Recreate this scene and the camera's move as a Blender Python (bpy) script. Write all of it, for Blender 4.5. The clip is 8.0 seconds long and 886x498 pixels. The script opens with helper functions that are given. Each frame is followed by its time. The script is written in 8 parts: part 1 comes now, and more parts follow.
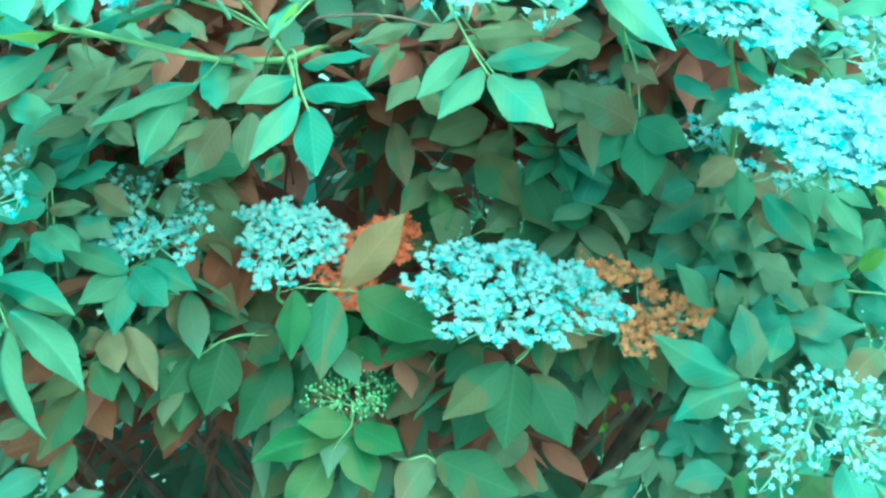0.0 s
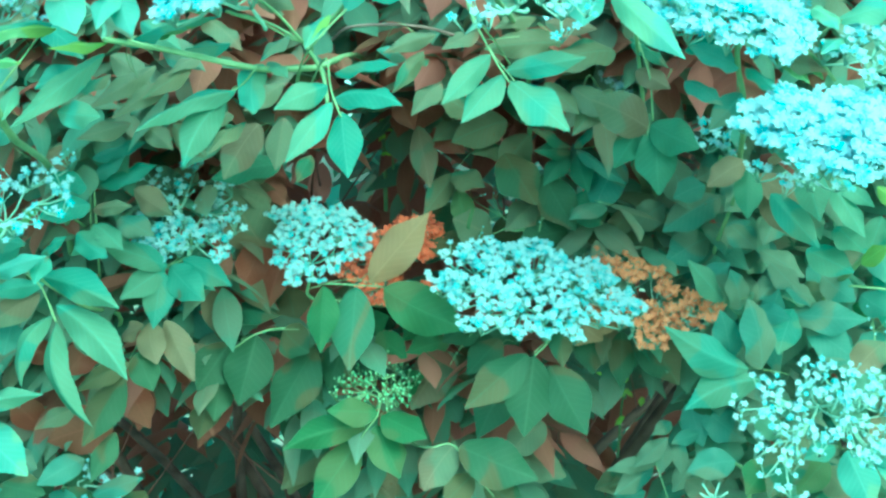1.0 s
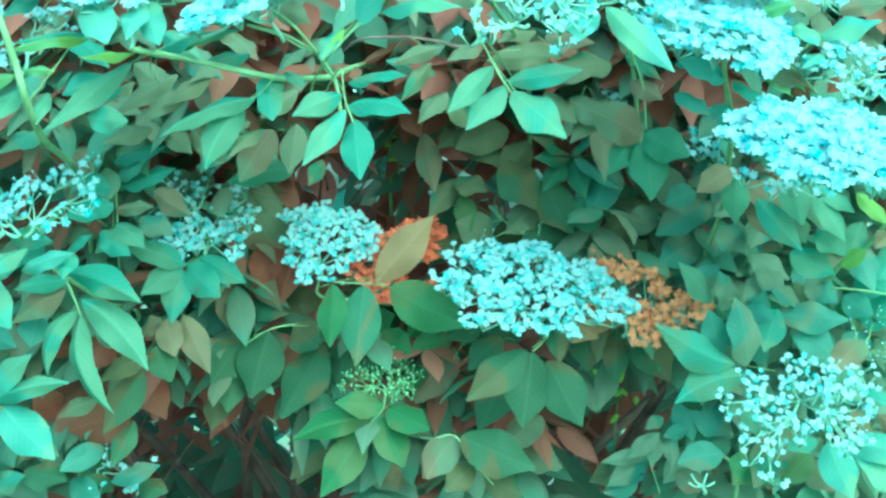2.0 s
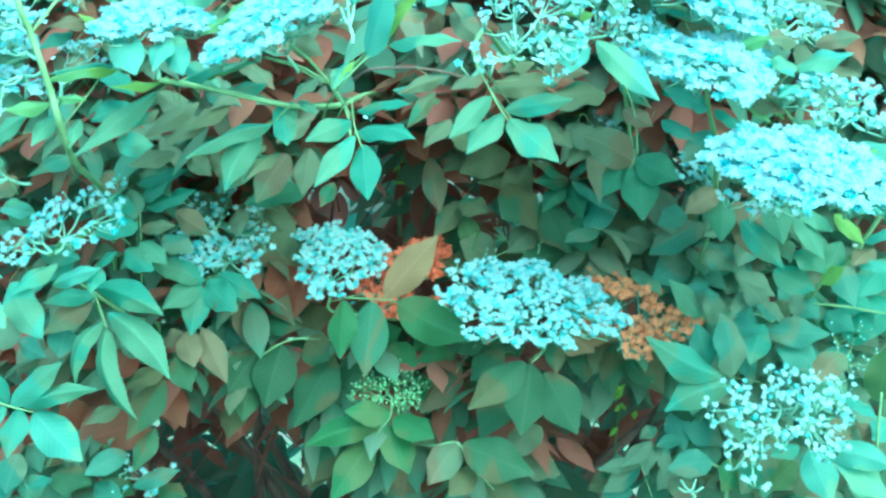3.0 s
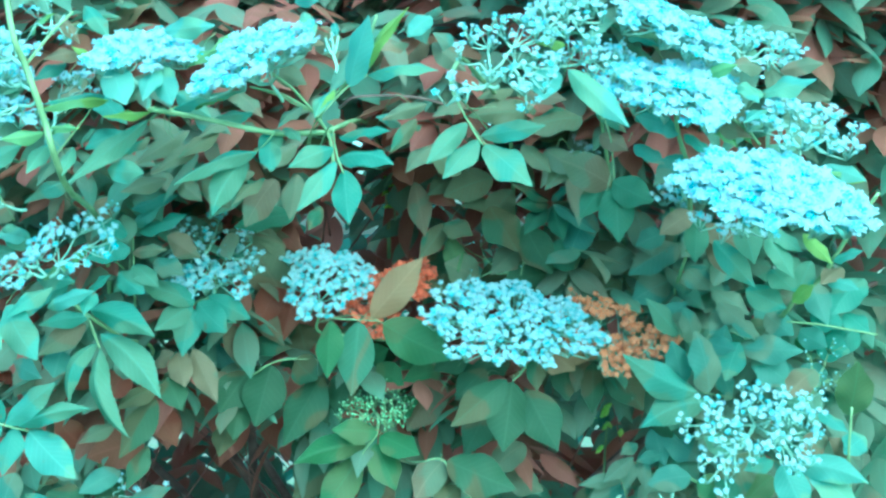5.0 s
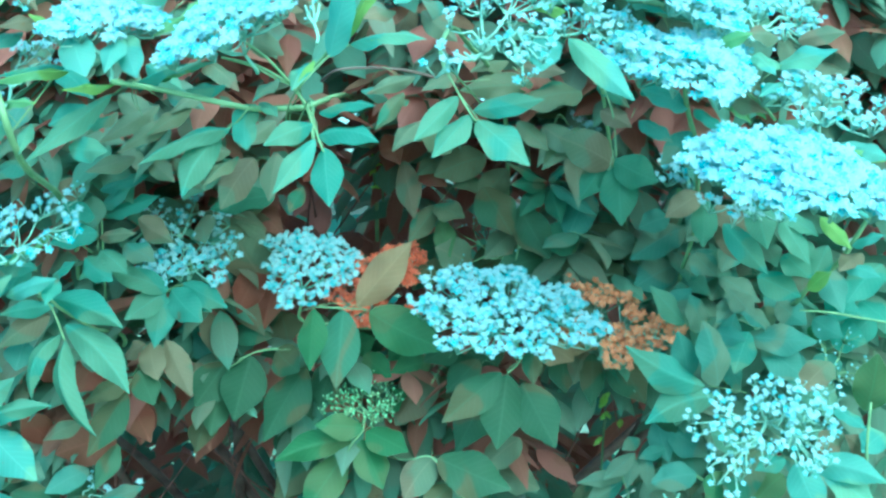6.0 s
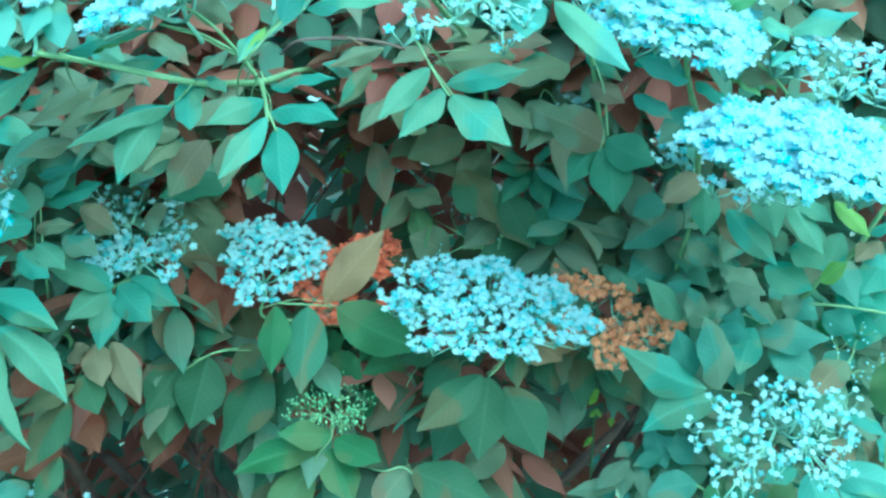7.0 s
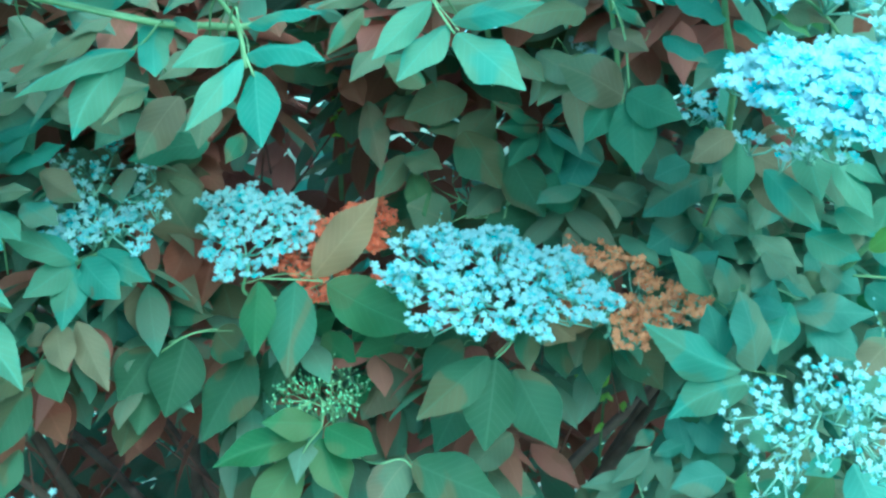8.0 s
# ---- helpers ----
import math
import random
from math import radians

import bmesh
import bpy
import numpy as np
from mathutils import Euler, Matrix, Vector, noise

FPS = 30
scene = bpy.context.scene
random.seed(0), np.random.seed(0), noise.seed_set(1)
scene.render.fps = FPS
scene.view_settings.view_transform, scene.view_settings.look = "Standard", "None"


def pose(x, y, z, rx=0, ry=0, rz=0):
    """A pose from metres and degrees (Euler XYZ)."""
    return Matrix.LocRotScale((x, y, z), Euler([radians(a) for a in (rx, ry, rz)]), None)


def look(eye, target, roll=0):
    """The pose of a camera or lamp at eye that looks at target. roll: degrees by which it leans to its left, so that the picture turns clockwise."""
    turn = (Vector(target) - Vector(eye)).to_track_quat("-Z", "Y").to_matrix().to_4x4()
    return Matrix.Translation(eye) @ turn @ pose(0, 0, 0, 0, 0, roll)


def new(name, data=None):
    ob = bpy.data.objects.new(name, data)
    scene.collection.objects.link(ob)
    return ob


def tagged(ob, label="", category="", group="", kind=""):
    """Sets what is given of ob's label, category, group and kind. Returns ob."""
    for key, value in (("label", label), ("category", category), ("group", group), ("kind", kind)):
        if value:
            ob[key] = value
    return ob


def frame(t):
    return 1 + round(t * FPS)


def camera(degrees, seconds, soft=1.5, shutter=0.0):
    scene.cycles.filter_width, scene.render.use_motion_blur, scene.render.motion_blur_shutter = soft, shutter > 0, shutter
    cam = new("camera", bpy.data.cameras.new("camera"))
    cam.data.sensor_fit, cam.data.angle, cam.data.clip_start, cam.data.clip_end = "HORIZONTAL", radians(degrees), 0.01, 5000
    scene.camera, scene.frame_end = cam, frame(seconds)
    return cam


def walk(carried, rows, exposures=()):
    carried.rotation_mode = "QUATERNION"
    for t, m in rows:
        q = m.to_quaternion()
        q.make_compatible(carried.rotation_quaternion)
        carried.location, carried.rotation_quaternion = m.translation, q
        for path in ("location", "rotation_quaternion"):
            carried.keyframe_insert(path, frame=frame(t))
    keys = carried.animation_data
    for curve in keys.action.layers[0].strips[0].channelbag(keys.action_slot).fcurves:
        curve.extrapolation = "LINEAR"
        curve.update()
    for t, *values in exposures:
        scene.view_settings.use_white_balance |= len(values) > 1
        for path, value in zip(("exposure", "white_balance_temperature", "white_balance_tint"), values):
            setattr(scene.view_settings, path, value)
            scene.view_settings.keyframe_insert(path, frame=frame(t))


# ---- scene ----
cam = camera(42.9, 8.0, soft=2.6)
METRES, EYE, TILT, LEAN, TURN = 0.48, 1.5, -4.0, 0.0, 0.0
ROWS = [
    (0.0, 0.0, 0.0, 0.0, 0.0, -0.0, -0.0),
    (0.5, 0.0015, -0.0413, -0.0011, 0.4, 0.06, -0.07),
    (1.0, -0.0057, -0.0925, -0.008, 0.96, 0.12, 0.06),
    (2.5, -0.0106, -0.2558, -0.0304, 1.03, 1.11, -0.61),
    (3.0, 0.0082, -0.3211, -0.0389, 1.6, 1.85, -0.54),
    (3.5, 0.0314, -0.384, -0.0479, 2.3, 2.65, -0.41),
    (4.0, 0.0495, -0.4173, -0.048, 2.94, 3.22, -0.26),
    (4.2, 0.0375, -0.4209, -0.0445, 3.0, 3.05, -0.3),
    (4.5, 0.0461, -0.417, -0.0481, 2.34, 3.21, -0.06),
    (6.0, 0.0493, -0.2419, -0.0266, 1.42, 1.93, -0.15),
    (6.5, 0.0563, -0.1496, -0.0165, 1.18, 1.3, 0.3),
    (7.0, 0.0648, -0.0483, -0.0078, 0.74, 1.04, 0.26),
    (7.5, 0.0589, 0.0492, -0.0137, 0.43, 0.43, 0.63),
    (8.0, 0.0501, 0.142, -0.0265, 0.41, 0.16, 0.53),
]
EXPOSURE = 1.38
walk(
    cam,
    [(t, pose(0, 0, EYE, TILT, LEAN, TURN) @ pose(METRES * x, METRES * y, METRES * z, 90 + pitch, roll, yaw)) for t, x, y, z, yaw, pitch, roll in ROWS],
    [
        (t, EXPOSURE + e, kelvin, tint)
        for t, e, kelvin, tint in (
            (0.0, 0.08, 4430, -71),
            (2.5, 0.12, 4330, -62),
            (3.0, 0.12, 4270, -58),
            (4.0, 0.12, 4140, -51),
            (4.5, 0.08, 4090, -49),
            (6.0, -0.08, 4100, -48),
            (7.0, -0.17, 4070, -48),
            (8.0, -0.23, 4060, -49),
        )
    ],
)

# ---- world and sun: bright overcast day, light from above and behind the camera ----
SUN_HEIGHT, SUN_SIDE = radians(40), radians(-32)
world = bpy.data.worlds.new("sky")
scene.world = world
world.use_nodes = True
wn, wl = world.node_tree.nodes, world.node_tree.links
sky = wn.new("ShaderNodeTexSky")
sky.sky_type, sky.sun_disc = "NISHITA", False
sky.sun_elevation, sky.sun_rotation = SUN_HEIGHT, math.pi + SUN_SIDE
sky.air_density, sky.dust_density = 1.0, 4.0
wn["Background"].inputs["Strength"].default_value = 0.235
wl.new(sky.outputs["Color"], wn["Background"].inputs["Color"])
sun = new("sun", bpy.data.lights.new("sun", "SUN"))
sun.data.energy, sun.data.angle, sun.data.color = 1.0, radians(100), (1.0, 0.98, 0.96)
sun.matrix_basis = look(
    Vector((math.sin(SUN_SIDE) * math.cos(SUN_HEIGHT), -math.cos(SUN_SIDE) * math.cos(SUN_HEIGHT), math.sin(SUN_HEIGHT))) * 20, (0, 0, 0)
)


# ---- materials ----
def material(name):
    m = bpy.data.materials.new(name)
    m.use_nodes = True
    return m, m.node_tree.nodes, m.node_tree.links, m.node_tree.nodes["Principled BSDF"]


def ramp(nodes, stops):
    r = nodes.new("ShaderNodeValToRGB")
    while len(r.color_ramp.elements) < len(stops):
        r.color_ramp.elements.new(0.5)
    for e, (at, c) in zip(r.color_ramp.elements, stops):
        e.position, e.color = at, (*c, 1)
    return r


def leaf_material(name, dark, light, through_colour, glow=0.38, rough=0.5, spots=(0.18, 0.1, 0.05), islands=False, third=None, tinge=None):
    """Leaf blade: two greens, pale veins, fine relief, a few spots, light that passes through."""
    m, n, l, bsdf = material(name)
    uv = n.new("ShaderNodeUVMap")
    uv.uv_map = "blade"
    sep = n.new("ShaderNodeSeparateXYZ")
    l.new(uv.outputs["UV"], sep.inputs[0])
    away = n.new("ShaderNodeMath")
    away.operation = "ABSOLUTE"
    l.new(sep.outputs["X"], away.inputs[0])
    # side veins slant forward from the midrib
    slant = n.new("ShaderNodeMath")
    slant.operation = "MULTIPLY_ADD"
    slant.inputs[1].default_value = -0.55
    l.new(away.outputs[0], slant.inputs[0])
    l.new(sep.outputs["Y"], slant.inputs[2])
    wave = n.new("ShaderNodeMath")
    wave.operation = "MULTIPLY"
    wave.inputs[1].default_value = 62.0
    l.new(slant.outputs[0], wave.inputs[0])
    sine = n.new("ShaderNodeMath")
    sine.operation = "SINE"
    l.new(wave.outputs[0], sine.inputs[0])
    vein = n.new("ShaderNodeMapRange")
    vein.inputs["From Min"].default_value, vein.inputs["From Max"].default_value = 0.86, 1.0
    l.new(sine.outputs[0], vein.inputs["Value"])
    rib = n.new("ShaderNodeMapRange")
    rib.inputs["From Min"].default_value, rib.inputs["From Max"].default_value = 0.022, 0.006
    l.new(away.outputs[0], rib.inputs["Value"])
    both = n.new("ShaderNodeMath")
    both.operation = "MAXIMUM"
    veinw = n.new("ShaderNodeMath")
    veinw.operation = "MULTIPLY"
    veinw.inputs[1].default_value = 0.6
    l.new(vein.outputs[0], veinw.inputs[0])
    l.new(veinw.outputs[0], both.inputs[0])
    l.new(rib.outputs[0], both.inputs[1])
    tex = n.new("ShaderNodeTexCoord")
    noise_big = n.new("ShaderNodeTexNoise")
    noise_big.inputs["Scale"].default_value, noise_big.inputs["Detail"].default_value = 26.0, 4.0
    geo = n.new("ShaderNodeNewGeometry")
    l.new(geo.outputs["Position"], noise_big.inputs["Vector"])
    who = n.new("ShaderNodeObjectInfo")
    chance = geo.outputs["Random Per Island"] if islands else who.outputs["Random"]
    mixv = n.new("ShaderNodeMath")
    mixv.operation = "MULTIPLY_ADD"
    mixv.inputs[1].default_value = 0.7
    half = n.new("ShaderNodeMath")
    half.operation = "MULTIPLY"
    half.inputs[1].default_value = 0.45
    l.new(noise_big.outputs["Fac"], half.inputs[0])
    l.new(chance, mixv.inputs[0])
    l.new(half.outputs[0], mixv.inputs[2])
    tone = ramp(n, [(0.12, dark), (0.62, light), (0.9, third)] if third else [(0.12, dark), (0.95, light)])
    l.new(mixv.outputs[0], tone.inputs["Fac"])
    veined = n.new("ShaderNodeMix")
    veined.data_type = "RGBA"
    veined.inputs["B"].default_value = (*[min(1, c * 1.3 + 0.02) for c in light], 1)
    fac = n.new("ShaderNodeMath")
    fac.operation = "MULTIPLY"
    fac.inputs[1].default_value = 0.6
    l.new(both.outputs[0], fac.inputs[0])
    l.new(fac.outputs[0], veined.inputs["Factor"])
    # hard-edged tint patches that imitate a colour ghost of overlapping leaves
    blotch = n.new("ShaderNodeTexNoise")
    blotch.inputs["Scale"].default_value, blotch.inputs["Detail"].default_value, blotch.inputs["Distortion"].default_value = 15.0, 1.5, 0.6
    l.new(geo.outputs["Position"], blotch.inputs["Vector"])
    turned = n.new("ShaderNodeMapRange")
    turned.inputs["From Min"].default_value, turned.inputs["From Max"].default_value = 0.5, 0.515
    turned.inputs["To Max"].default_value = 0.75
    l.new(blotch.outputs["Fac"], turned.inputs["Value"])
    mottled = n.new("ShaderNodeMix")
    mottled.data_type = "RGBA"
    mottled.inputs["B"].default_value = (*(tinge or light), 1)
    l.new(turned.outputs[0], mottled.inputs["Factor"])
    l.new(tone.outputs["Color"], mottled.inputs["A"])
    l.new(mottled.outputs["Result"], veined.inputs["A"])
    # brown specks
    specks = n.new("ShaderNodeTexNoise")
    specks.inputs["Scale"].default_value, specks.inputs["Detail"].default_value = 95.0, 3.0
    l.new(geo.outputs["Position"], specks.inputs["Vector"])
    few = n.new("ShaderNodeMapRange")
    few.inputs["From Min"].default_value, few.inputs["From Max"].default_value = 0.72, 0.78
    l.new(specks.outputs["Fac"], few.inputs["Value"])
    spotted = n.new("ShaderNodeMix")
    spotted.data_type = "RGBA"
    spotted.inputs["B"].default_value = (*spots, 1)
    l.new(few.outputs[0], spotted.inputs["Factor"])
    l.new(veined.outputs["Result"], spotted.inputs["A"])
    l.new(spotted.outputs["Result"], bsdf.inputs["Base Color"])
    bsdf.inputs["Roughness"].default_value = rough
    bsdf.inputs["Specular IOR Level"].default_value = 0.2
    bump = n.new("ShaderNodeBump")
    bump.inputs["Strength"].default_value, bump.inputs["Distance"].default_value = 0.35, 0.0012
    bump.invert = True
    l.new(both.outputs[0], bump.inputs["Height"])
    l.new(bump.outputs["Normal"], bsdf.inputs["Normal"])
    lit = n.new("ShaderNodeBsdfTranslucent")
    lit.inputs["Color"].default_value = (*through_colour, 1)
    mix = n.new("ShaderNodeMixShader")
    mix.inputs["Fac"].default_value = glow
    l.new(bsdf.outputs[0], mix.inputs[1])
    l.new(lit.outputs[0], mix.inputs[2])
    l.new(mix.outputs[0], n["Material Output"].inputs["Surface"])
    return m


def stem_material(name, dark, light, scale=60.0, rough=0.6):
    m, n, l, bsdf = material(name)
    geo = n.new("ShaderNodeNewGeometry")
    grain = n.new("ShaderNodeTexNoise")
    grain.inputs["Scale"].default_value, grain.inputs["Detail"].default_value = scale, 5.0
    l.new(geo.outputs["Position"], grain.inputs["Vector"])
    tone = ramp(n, [(0.32, dark), (0.7, light)])
    l.new(grain.outputs["Fac"], tone.inputs["Fac"])
    l.new(tone.outputs["Color"], bsdf.inputs["Base Color"])
    bsdf.inputs["Roughness"].default_value = rough
    bump = n.new("ShaderNodeBump")
    bump.inputs["Strength"].default_value, bump.inputs["Distance"].default_value = 0.4, 0.002
    l.new(grain.outputs["Fac"], bump.inputs["Height"])
    l.new(bump.outputs["Normal"], bsdf.inputs["Normal"])
    return m


def petal_material(name, dark, light, glow=0.42):
    m, n, l, bsdf = material(name)
    geo = n.new("ShaderNodeNewGeometry")
    grain = n.new("ShaderNodeTexNoise")
    grain.inputs["Scale"].default_value, grain.inputs["Detail"].default_value = 180.0, 2.0
    l.new(geo.outputs["Position"], grain.inputs["Vector"])
    who = n.new("ShaderNodeObjectInfo")
    add = n.new("ShaderNodeMath")
    add.operation = "ADD"
    l.new(grain.outputs["Fac"], add.inputs[0])
    l.new(who.outputs["Random"], add.inputs[1])
    tone = ramp(n, [(0.35, dark), (1.0, light)])
    l.new(add.outputs[0], tone.inputs["Fac"])
    l.new(tone.outputs["Color"], bsdf.inputs["Base Color"])
    bsdf.inputs["Roughness"].default_value = 0.55
    lit = n.new("ShaderNodeBsdfTranslucent")
    l.new(tone.outputs["Color"], lit.inputs["Color"])
    mix = n.new("ShaderNodeMixShader")
    mix.inputs["Fac"].default_value = glow
    l.new(bsdf.outputs[0], mix.inputs[1])
    l.new(lit.outputs[0], mix.inputs[2])
    l.new(mix.outputs[0], n["Material Output"].inputs["Surface"])
    return m


GREEN = leaf_material("elder_leaf_green", (0.0811, 0.159, 0.104), (0.129, 0.223, 0.151), (0.129, 0.233, 0.139), 0.5, tinge=(0.2, 0.17, 0.104))
# the green scaled down: shade on leaflets further back and lower, put into colour
SHADED = leaf_material("elder_leaf_green_shaded", (0.0582, 0.104, 0.06), (0.0929, 0.146, 0.0873), (0.0929, 0.153, 0.0799), 0.5, tinge=(0.144, 0.112, 0.06))
FRESH = leaf_material("elder_leaf_fresh", (0.0725, 0.15, 0.0698), (0.115, 0.199, 0.0945), (0.124, 0.215, 0.09), 0.5, tinge=(0.154, 0.182, 0.09))
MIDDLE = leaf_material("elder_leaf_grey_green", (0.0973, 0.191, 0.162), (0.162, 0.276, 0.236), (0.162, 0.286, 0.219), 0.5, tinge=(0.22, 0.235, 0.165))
# paler leaf tones, raised so that near leaves carry stronger light in their colour
LIT_GREEN = leaf_material("elder_leaf_green_lit", (0.107, 0.225, 0.185), (0.178, 0.33, 0.273), (0.173, 0.33, 0.24), 0.5, tinge=(0.2, 0.275, 0.185))
LIT_PALE = leaf_material("elder_leaf_pale_lit", (0.143, 0.29, 0.256), (0.235, 0.39, 0.349), (0.204, 0.38, 0.305), 0.5, tinge=(0.255, 0.37, 0.24))
# olive, rust and tan: many of these leaflets imitate red ghosts of other leaves
OLIVE = leaf_material("elder_leaf_olive", (0.163, 0.138, 0.0959), (0.246, 0.204, 0.138), (0.235, 0.193, 0.125), 0.5, tinge=(0.157, 0.22, 0.15))
RUST = leaf_material("elder_leaf_rust", (0.17, 0.055, 0.042), (0.25, 0.085, 0.06), (0.26, 0.08, 0.055), 0.5, tinge=(0.22, 0.1, 0.065))
YELLOWED = leaf_material("elder_leaf_yellow_green", (0.19, 0.28, 0.085), (0.29, 0.39, 0.125), (0.28, 0.39, 0.105), 0.45, tinge=(0.2, 0.33, 0.21))
TAN = leaf_material("elder_leaf_tan", (0.36, 0.25, 0.155), (0.47, 0.33, 0.21), (0.47, 0.31, 0.18), 0.5, tinge=(0.36, 0.25, 0.15))
# very bright lime: sunlight seen through gaps, put into leaf colour
SUNLIT_CHIP = leaf_material("sunlit_chip_lime", (0.5, 0.7, 0.1), (0.7, 0.9, 0.25), (0.6, 0.8, 0.15), 0.4)
CROWN = leaf_material("crown_leaf", (0.125, 0.213, 0.177), (0.212, 0.319, 0.244), (0.263, 0.381, 0.269), glow=0.56, islands=True, third=(0.263, 0.224, 0.171), tinge=(0.217, 0.246, 0.195))
# browned tone, its red raised to tint the shaded gaps between leaves
BROWNED = leaf_material("browned_leaf", (0.24, 0.1, 0.09), (0.37, 0.15, 0.13), (0.45, 0.17, 0.15), glow=0.56, islands=True, third=(0.22, 0.15, 0.1), tinge=(0.23, 0.115, 0.08))
STALK = stem_material("green_stalk", (0.17, 0.24, 0.12), (0.27, 0.35, 0.19))
PALESTALK = stem_material("pale_flower_stalk", (0.26, 0.38, 0.31), (0.38, 0.52, 0.44))
TWIG = stem_material("red_brown_twig", (0.12, 0.05, 0.05), (0.26, 0.115, 0.105), 50.0, 0.7)
BARK = stem_material("grey_brown_bark", (0.07, 0.045, 0.045), (0.19, 0.13, 0.12), 40.0, 0.85)
PETAL = petal_material("white_petal", (0.13, 0.42, 0.51), (0.42, 0.55, 0.63))
CREAM = petal_material("cream_anther", (0.36, 0.47, 0.48), (0.46, 0.56, 0.56), 0.1)
BUDGREEN = petal_material("green_bud", (0.27, 0.5, 0.27), (0.42, 0.64, 0.38), 0.2)
BUDPALE = petal_material("pale_bud", (0.24, 0.44, 0.49), (0.36, 0.55, 0.62), 0.2)
# red and orange petals: florets added to imitate a red ghost of white heads
RUSTY = petal_material("rust_red_petal", (0.42, 0.085, 0.055), (0.7, 0.17, 0.095), 0.3)
GHOST_ORANGE = petal_material("ghost_orange_petal", (0.34, 0.1, 0.05), (0.6, 0.25, 0.13), 0.3)

# ---- builders ----
WHERE = {}  # world pose of each parent


def part(name, mesh, materials, parent, m=None, label=""):
    """One mesh object under a thing or a part, at the world pose m."""
    ob = new(name, mesh)
    if not mesh.materials:
        for one in materials:
            mesh.materials.append(one)
    m = m or Matrix()
    if parent:
        ob.parent = parent
        ob.matrix_basis = WHERE[parent.name].inverted() @ m
    else:
        ob.matrix_basis = m
    WHERE[ob.name] = m
    return tagged(ob, label)


def thing(name, at, label, category, group="", kind=""):
    ob = new(name)
    ob.empty_display_size = 0.02
    ob.matrix_basis = Matrix.Translation(at)
    WHERE[ob.name] = Matrix.Translation(at)
    return tagged(ob, label, category, group, kind)


def smooth_line(points, steps=6):
    """Points of a smooth line through the given ones."""
    p = [Vector(q) for q in points]
    if len(p) == 2:
        return [p[0].lerp(p[1], i / steps) for i in range(steps + 1)]
    q = [p[0] * 2 - p[1], *p, p[-1] * 2 - p[-2]]
    out = []
    for i in range(1, len(q) - 2):
        a, b, c, d = q[i - 1 : i + 3]
        for k in range(steps):
            t = k / steps
            out.append(0.5 * (2 * b + (c - a) * t + (2 * a - 5 * b + 4 * c - d) * t * t + (3 * b - a - 3 * c + d) * t**3))
    return out + [p[-1]]


def tube(verts, faces, line, r0, r1, sides=6):
    """Adds a tapered tube along a line to a list of corners and faces."""
    first = len(verts)
    n = len(line)
    side = Vector((0.31, 0.9, 0.27))
    for i, p in enumerate(line):
        d = (line[min(i + 1, n - 1)] - line[max(i - 1, 0)]).normalized()
        u = d.cross(side)
        u = u.normalized() if u.length > 1e-4 else d.orthogonal().normalized()
        v = d.cross(u)
        r = r0 + (r1 - r0) * i / max(1, n - 1)
        for k in range(sides):
            a = 2 * math.pi * k / sides
            verts.append(p + (u * math.cos(a) + v * math.sin(a)) * r)
    for i in range(n - 1):
        for k in range(sides):
            a, b = first + i * sides + k, first + i * sides + (k + 1) % sides
            faces.append((a, b, b + sides, a + sides))
    faces.append(tuple(first + (n - 1) * sides + k for k in range(sides)))
    faces.append(tuple(first + sides - 1 - k for k in range(sides)))


def mesh_of(name, verts, faces, base=(0, 0, 0), smooth=True):
    me = bpy.data.meshes.new(name)
    b = Vector(base)
    me.from_pydata([tuple(Vector(v) - b) for v in verts], [], faces)
    if smooth:
        me.polygons.foreach_set("use_smooth", [True] * len(me.polygons))
    me.update()
    return me


def half_width(t, fat=1.0):
    """Outline of an elder leaflet: broadest below the middle, round at the foot, drawn out to a fine point."""
    body = max(0.0, math.sin(math.pi * t**0.9)) ** (0.72 / fat)
    u = max(0.0, min(1.0, (t - 0.58) / 0.42))
    body *= 1 - 0.45 * u * u * (3 - 2 * u)
    return 0.5 * max(body, 0.035 * (1 - t) + 0.006)


def blade_mesh(name, arch, bow, fold, wave, fat=1.0, twist=0.0, seed=0):
    """A unit leaflet: base at the origin, tip at y = 1, one wide. Toothed edge, folded midrib, arched along its length."""
    rnd = random.Random(seed)
    rows, cols = 30, (-1.0, -0.6, -0.2, 0.0, 0.2, 0.6, 1.0)
    phase = rnd.uniform(0, 6)
    verts, uvs, faces = [], [], []
    for i in range(rows + 1):
        t = i / rows
        h = half_width(t, fat)
        tooth = (0.01 if i % 2 else -0.006) * (0 if t < 0.08 or t > 0.93 else 1)
        for c in cols:
            w = h + (tooth if abs(c) == 1 else 0)
            x = c * w
            z = 4 * arch * t * (1 - t) - fold * abs(x) * 0.9 + wave * math.sin(9 * t + phase + (2 if c > 0 else 0)) * x * x * 4
            z += twist * x * (t - 0.3)
            verts.append((x + 8 * bow * t * (1 - t), t, z))
            uvs.append((c * h, t))
    k = len(cols)
    for i in range(rows):
        for j in range(k - 1):
            faces.append((i * k + j, i * k + j + 1, (i + 1) * k + j + 1, (i + 1) * k + j))
    me = mesh_of(name, verts, faces)
    layer = me.uv_layers.new(name="blade")
    for loop in me.loops:
        layer.data[loop.index].uv = uvs[loop.vertex_index]
    return me


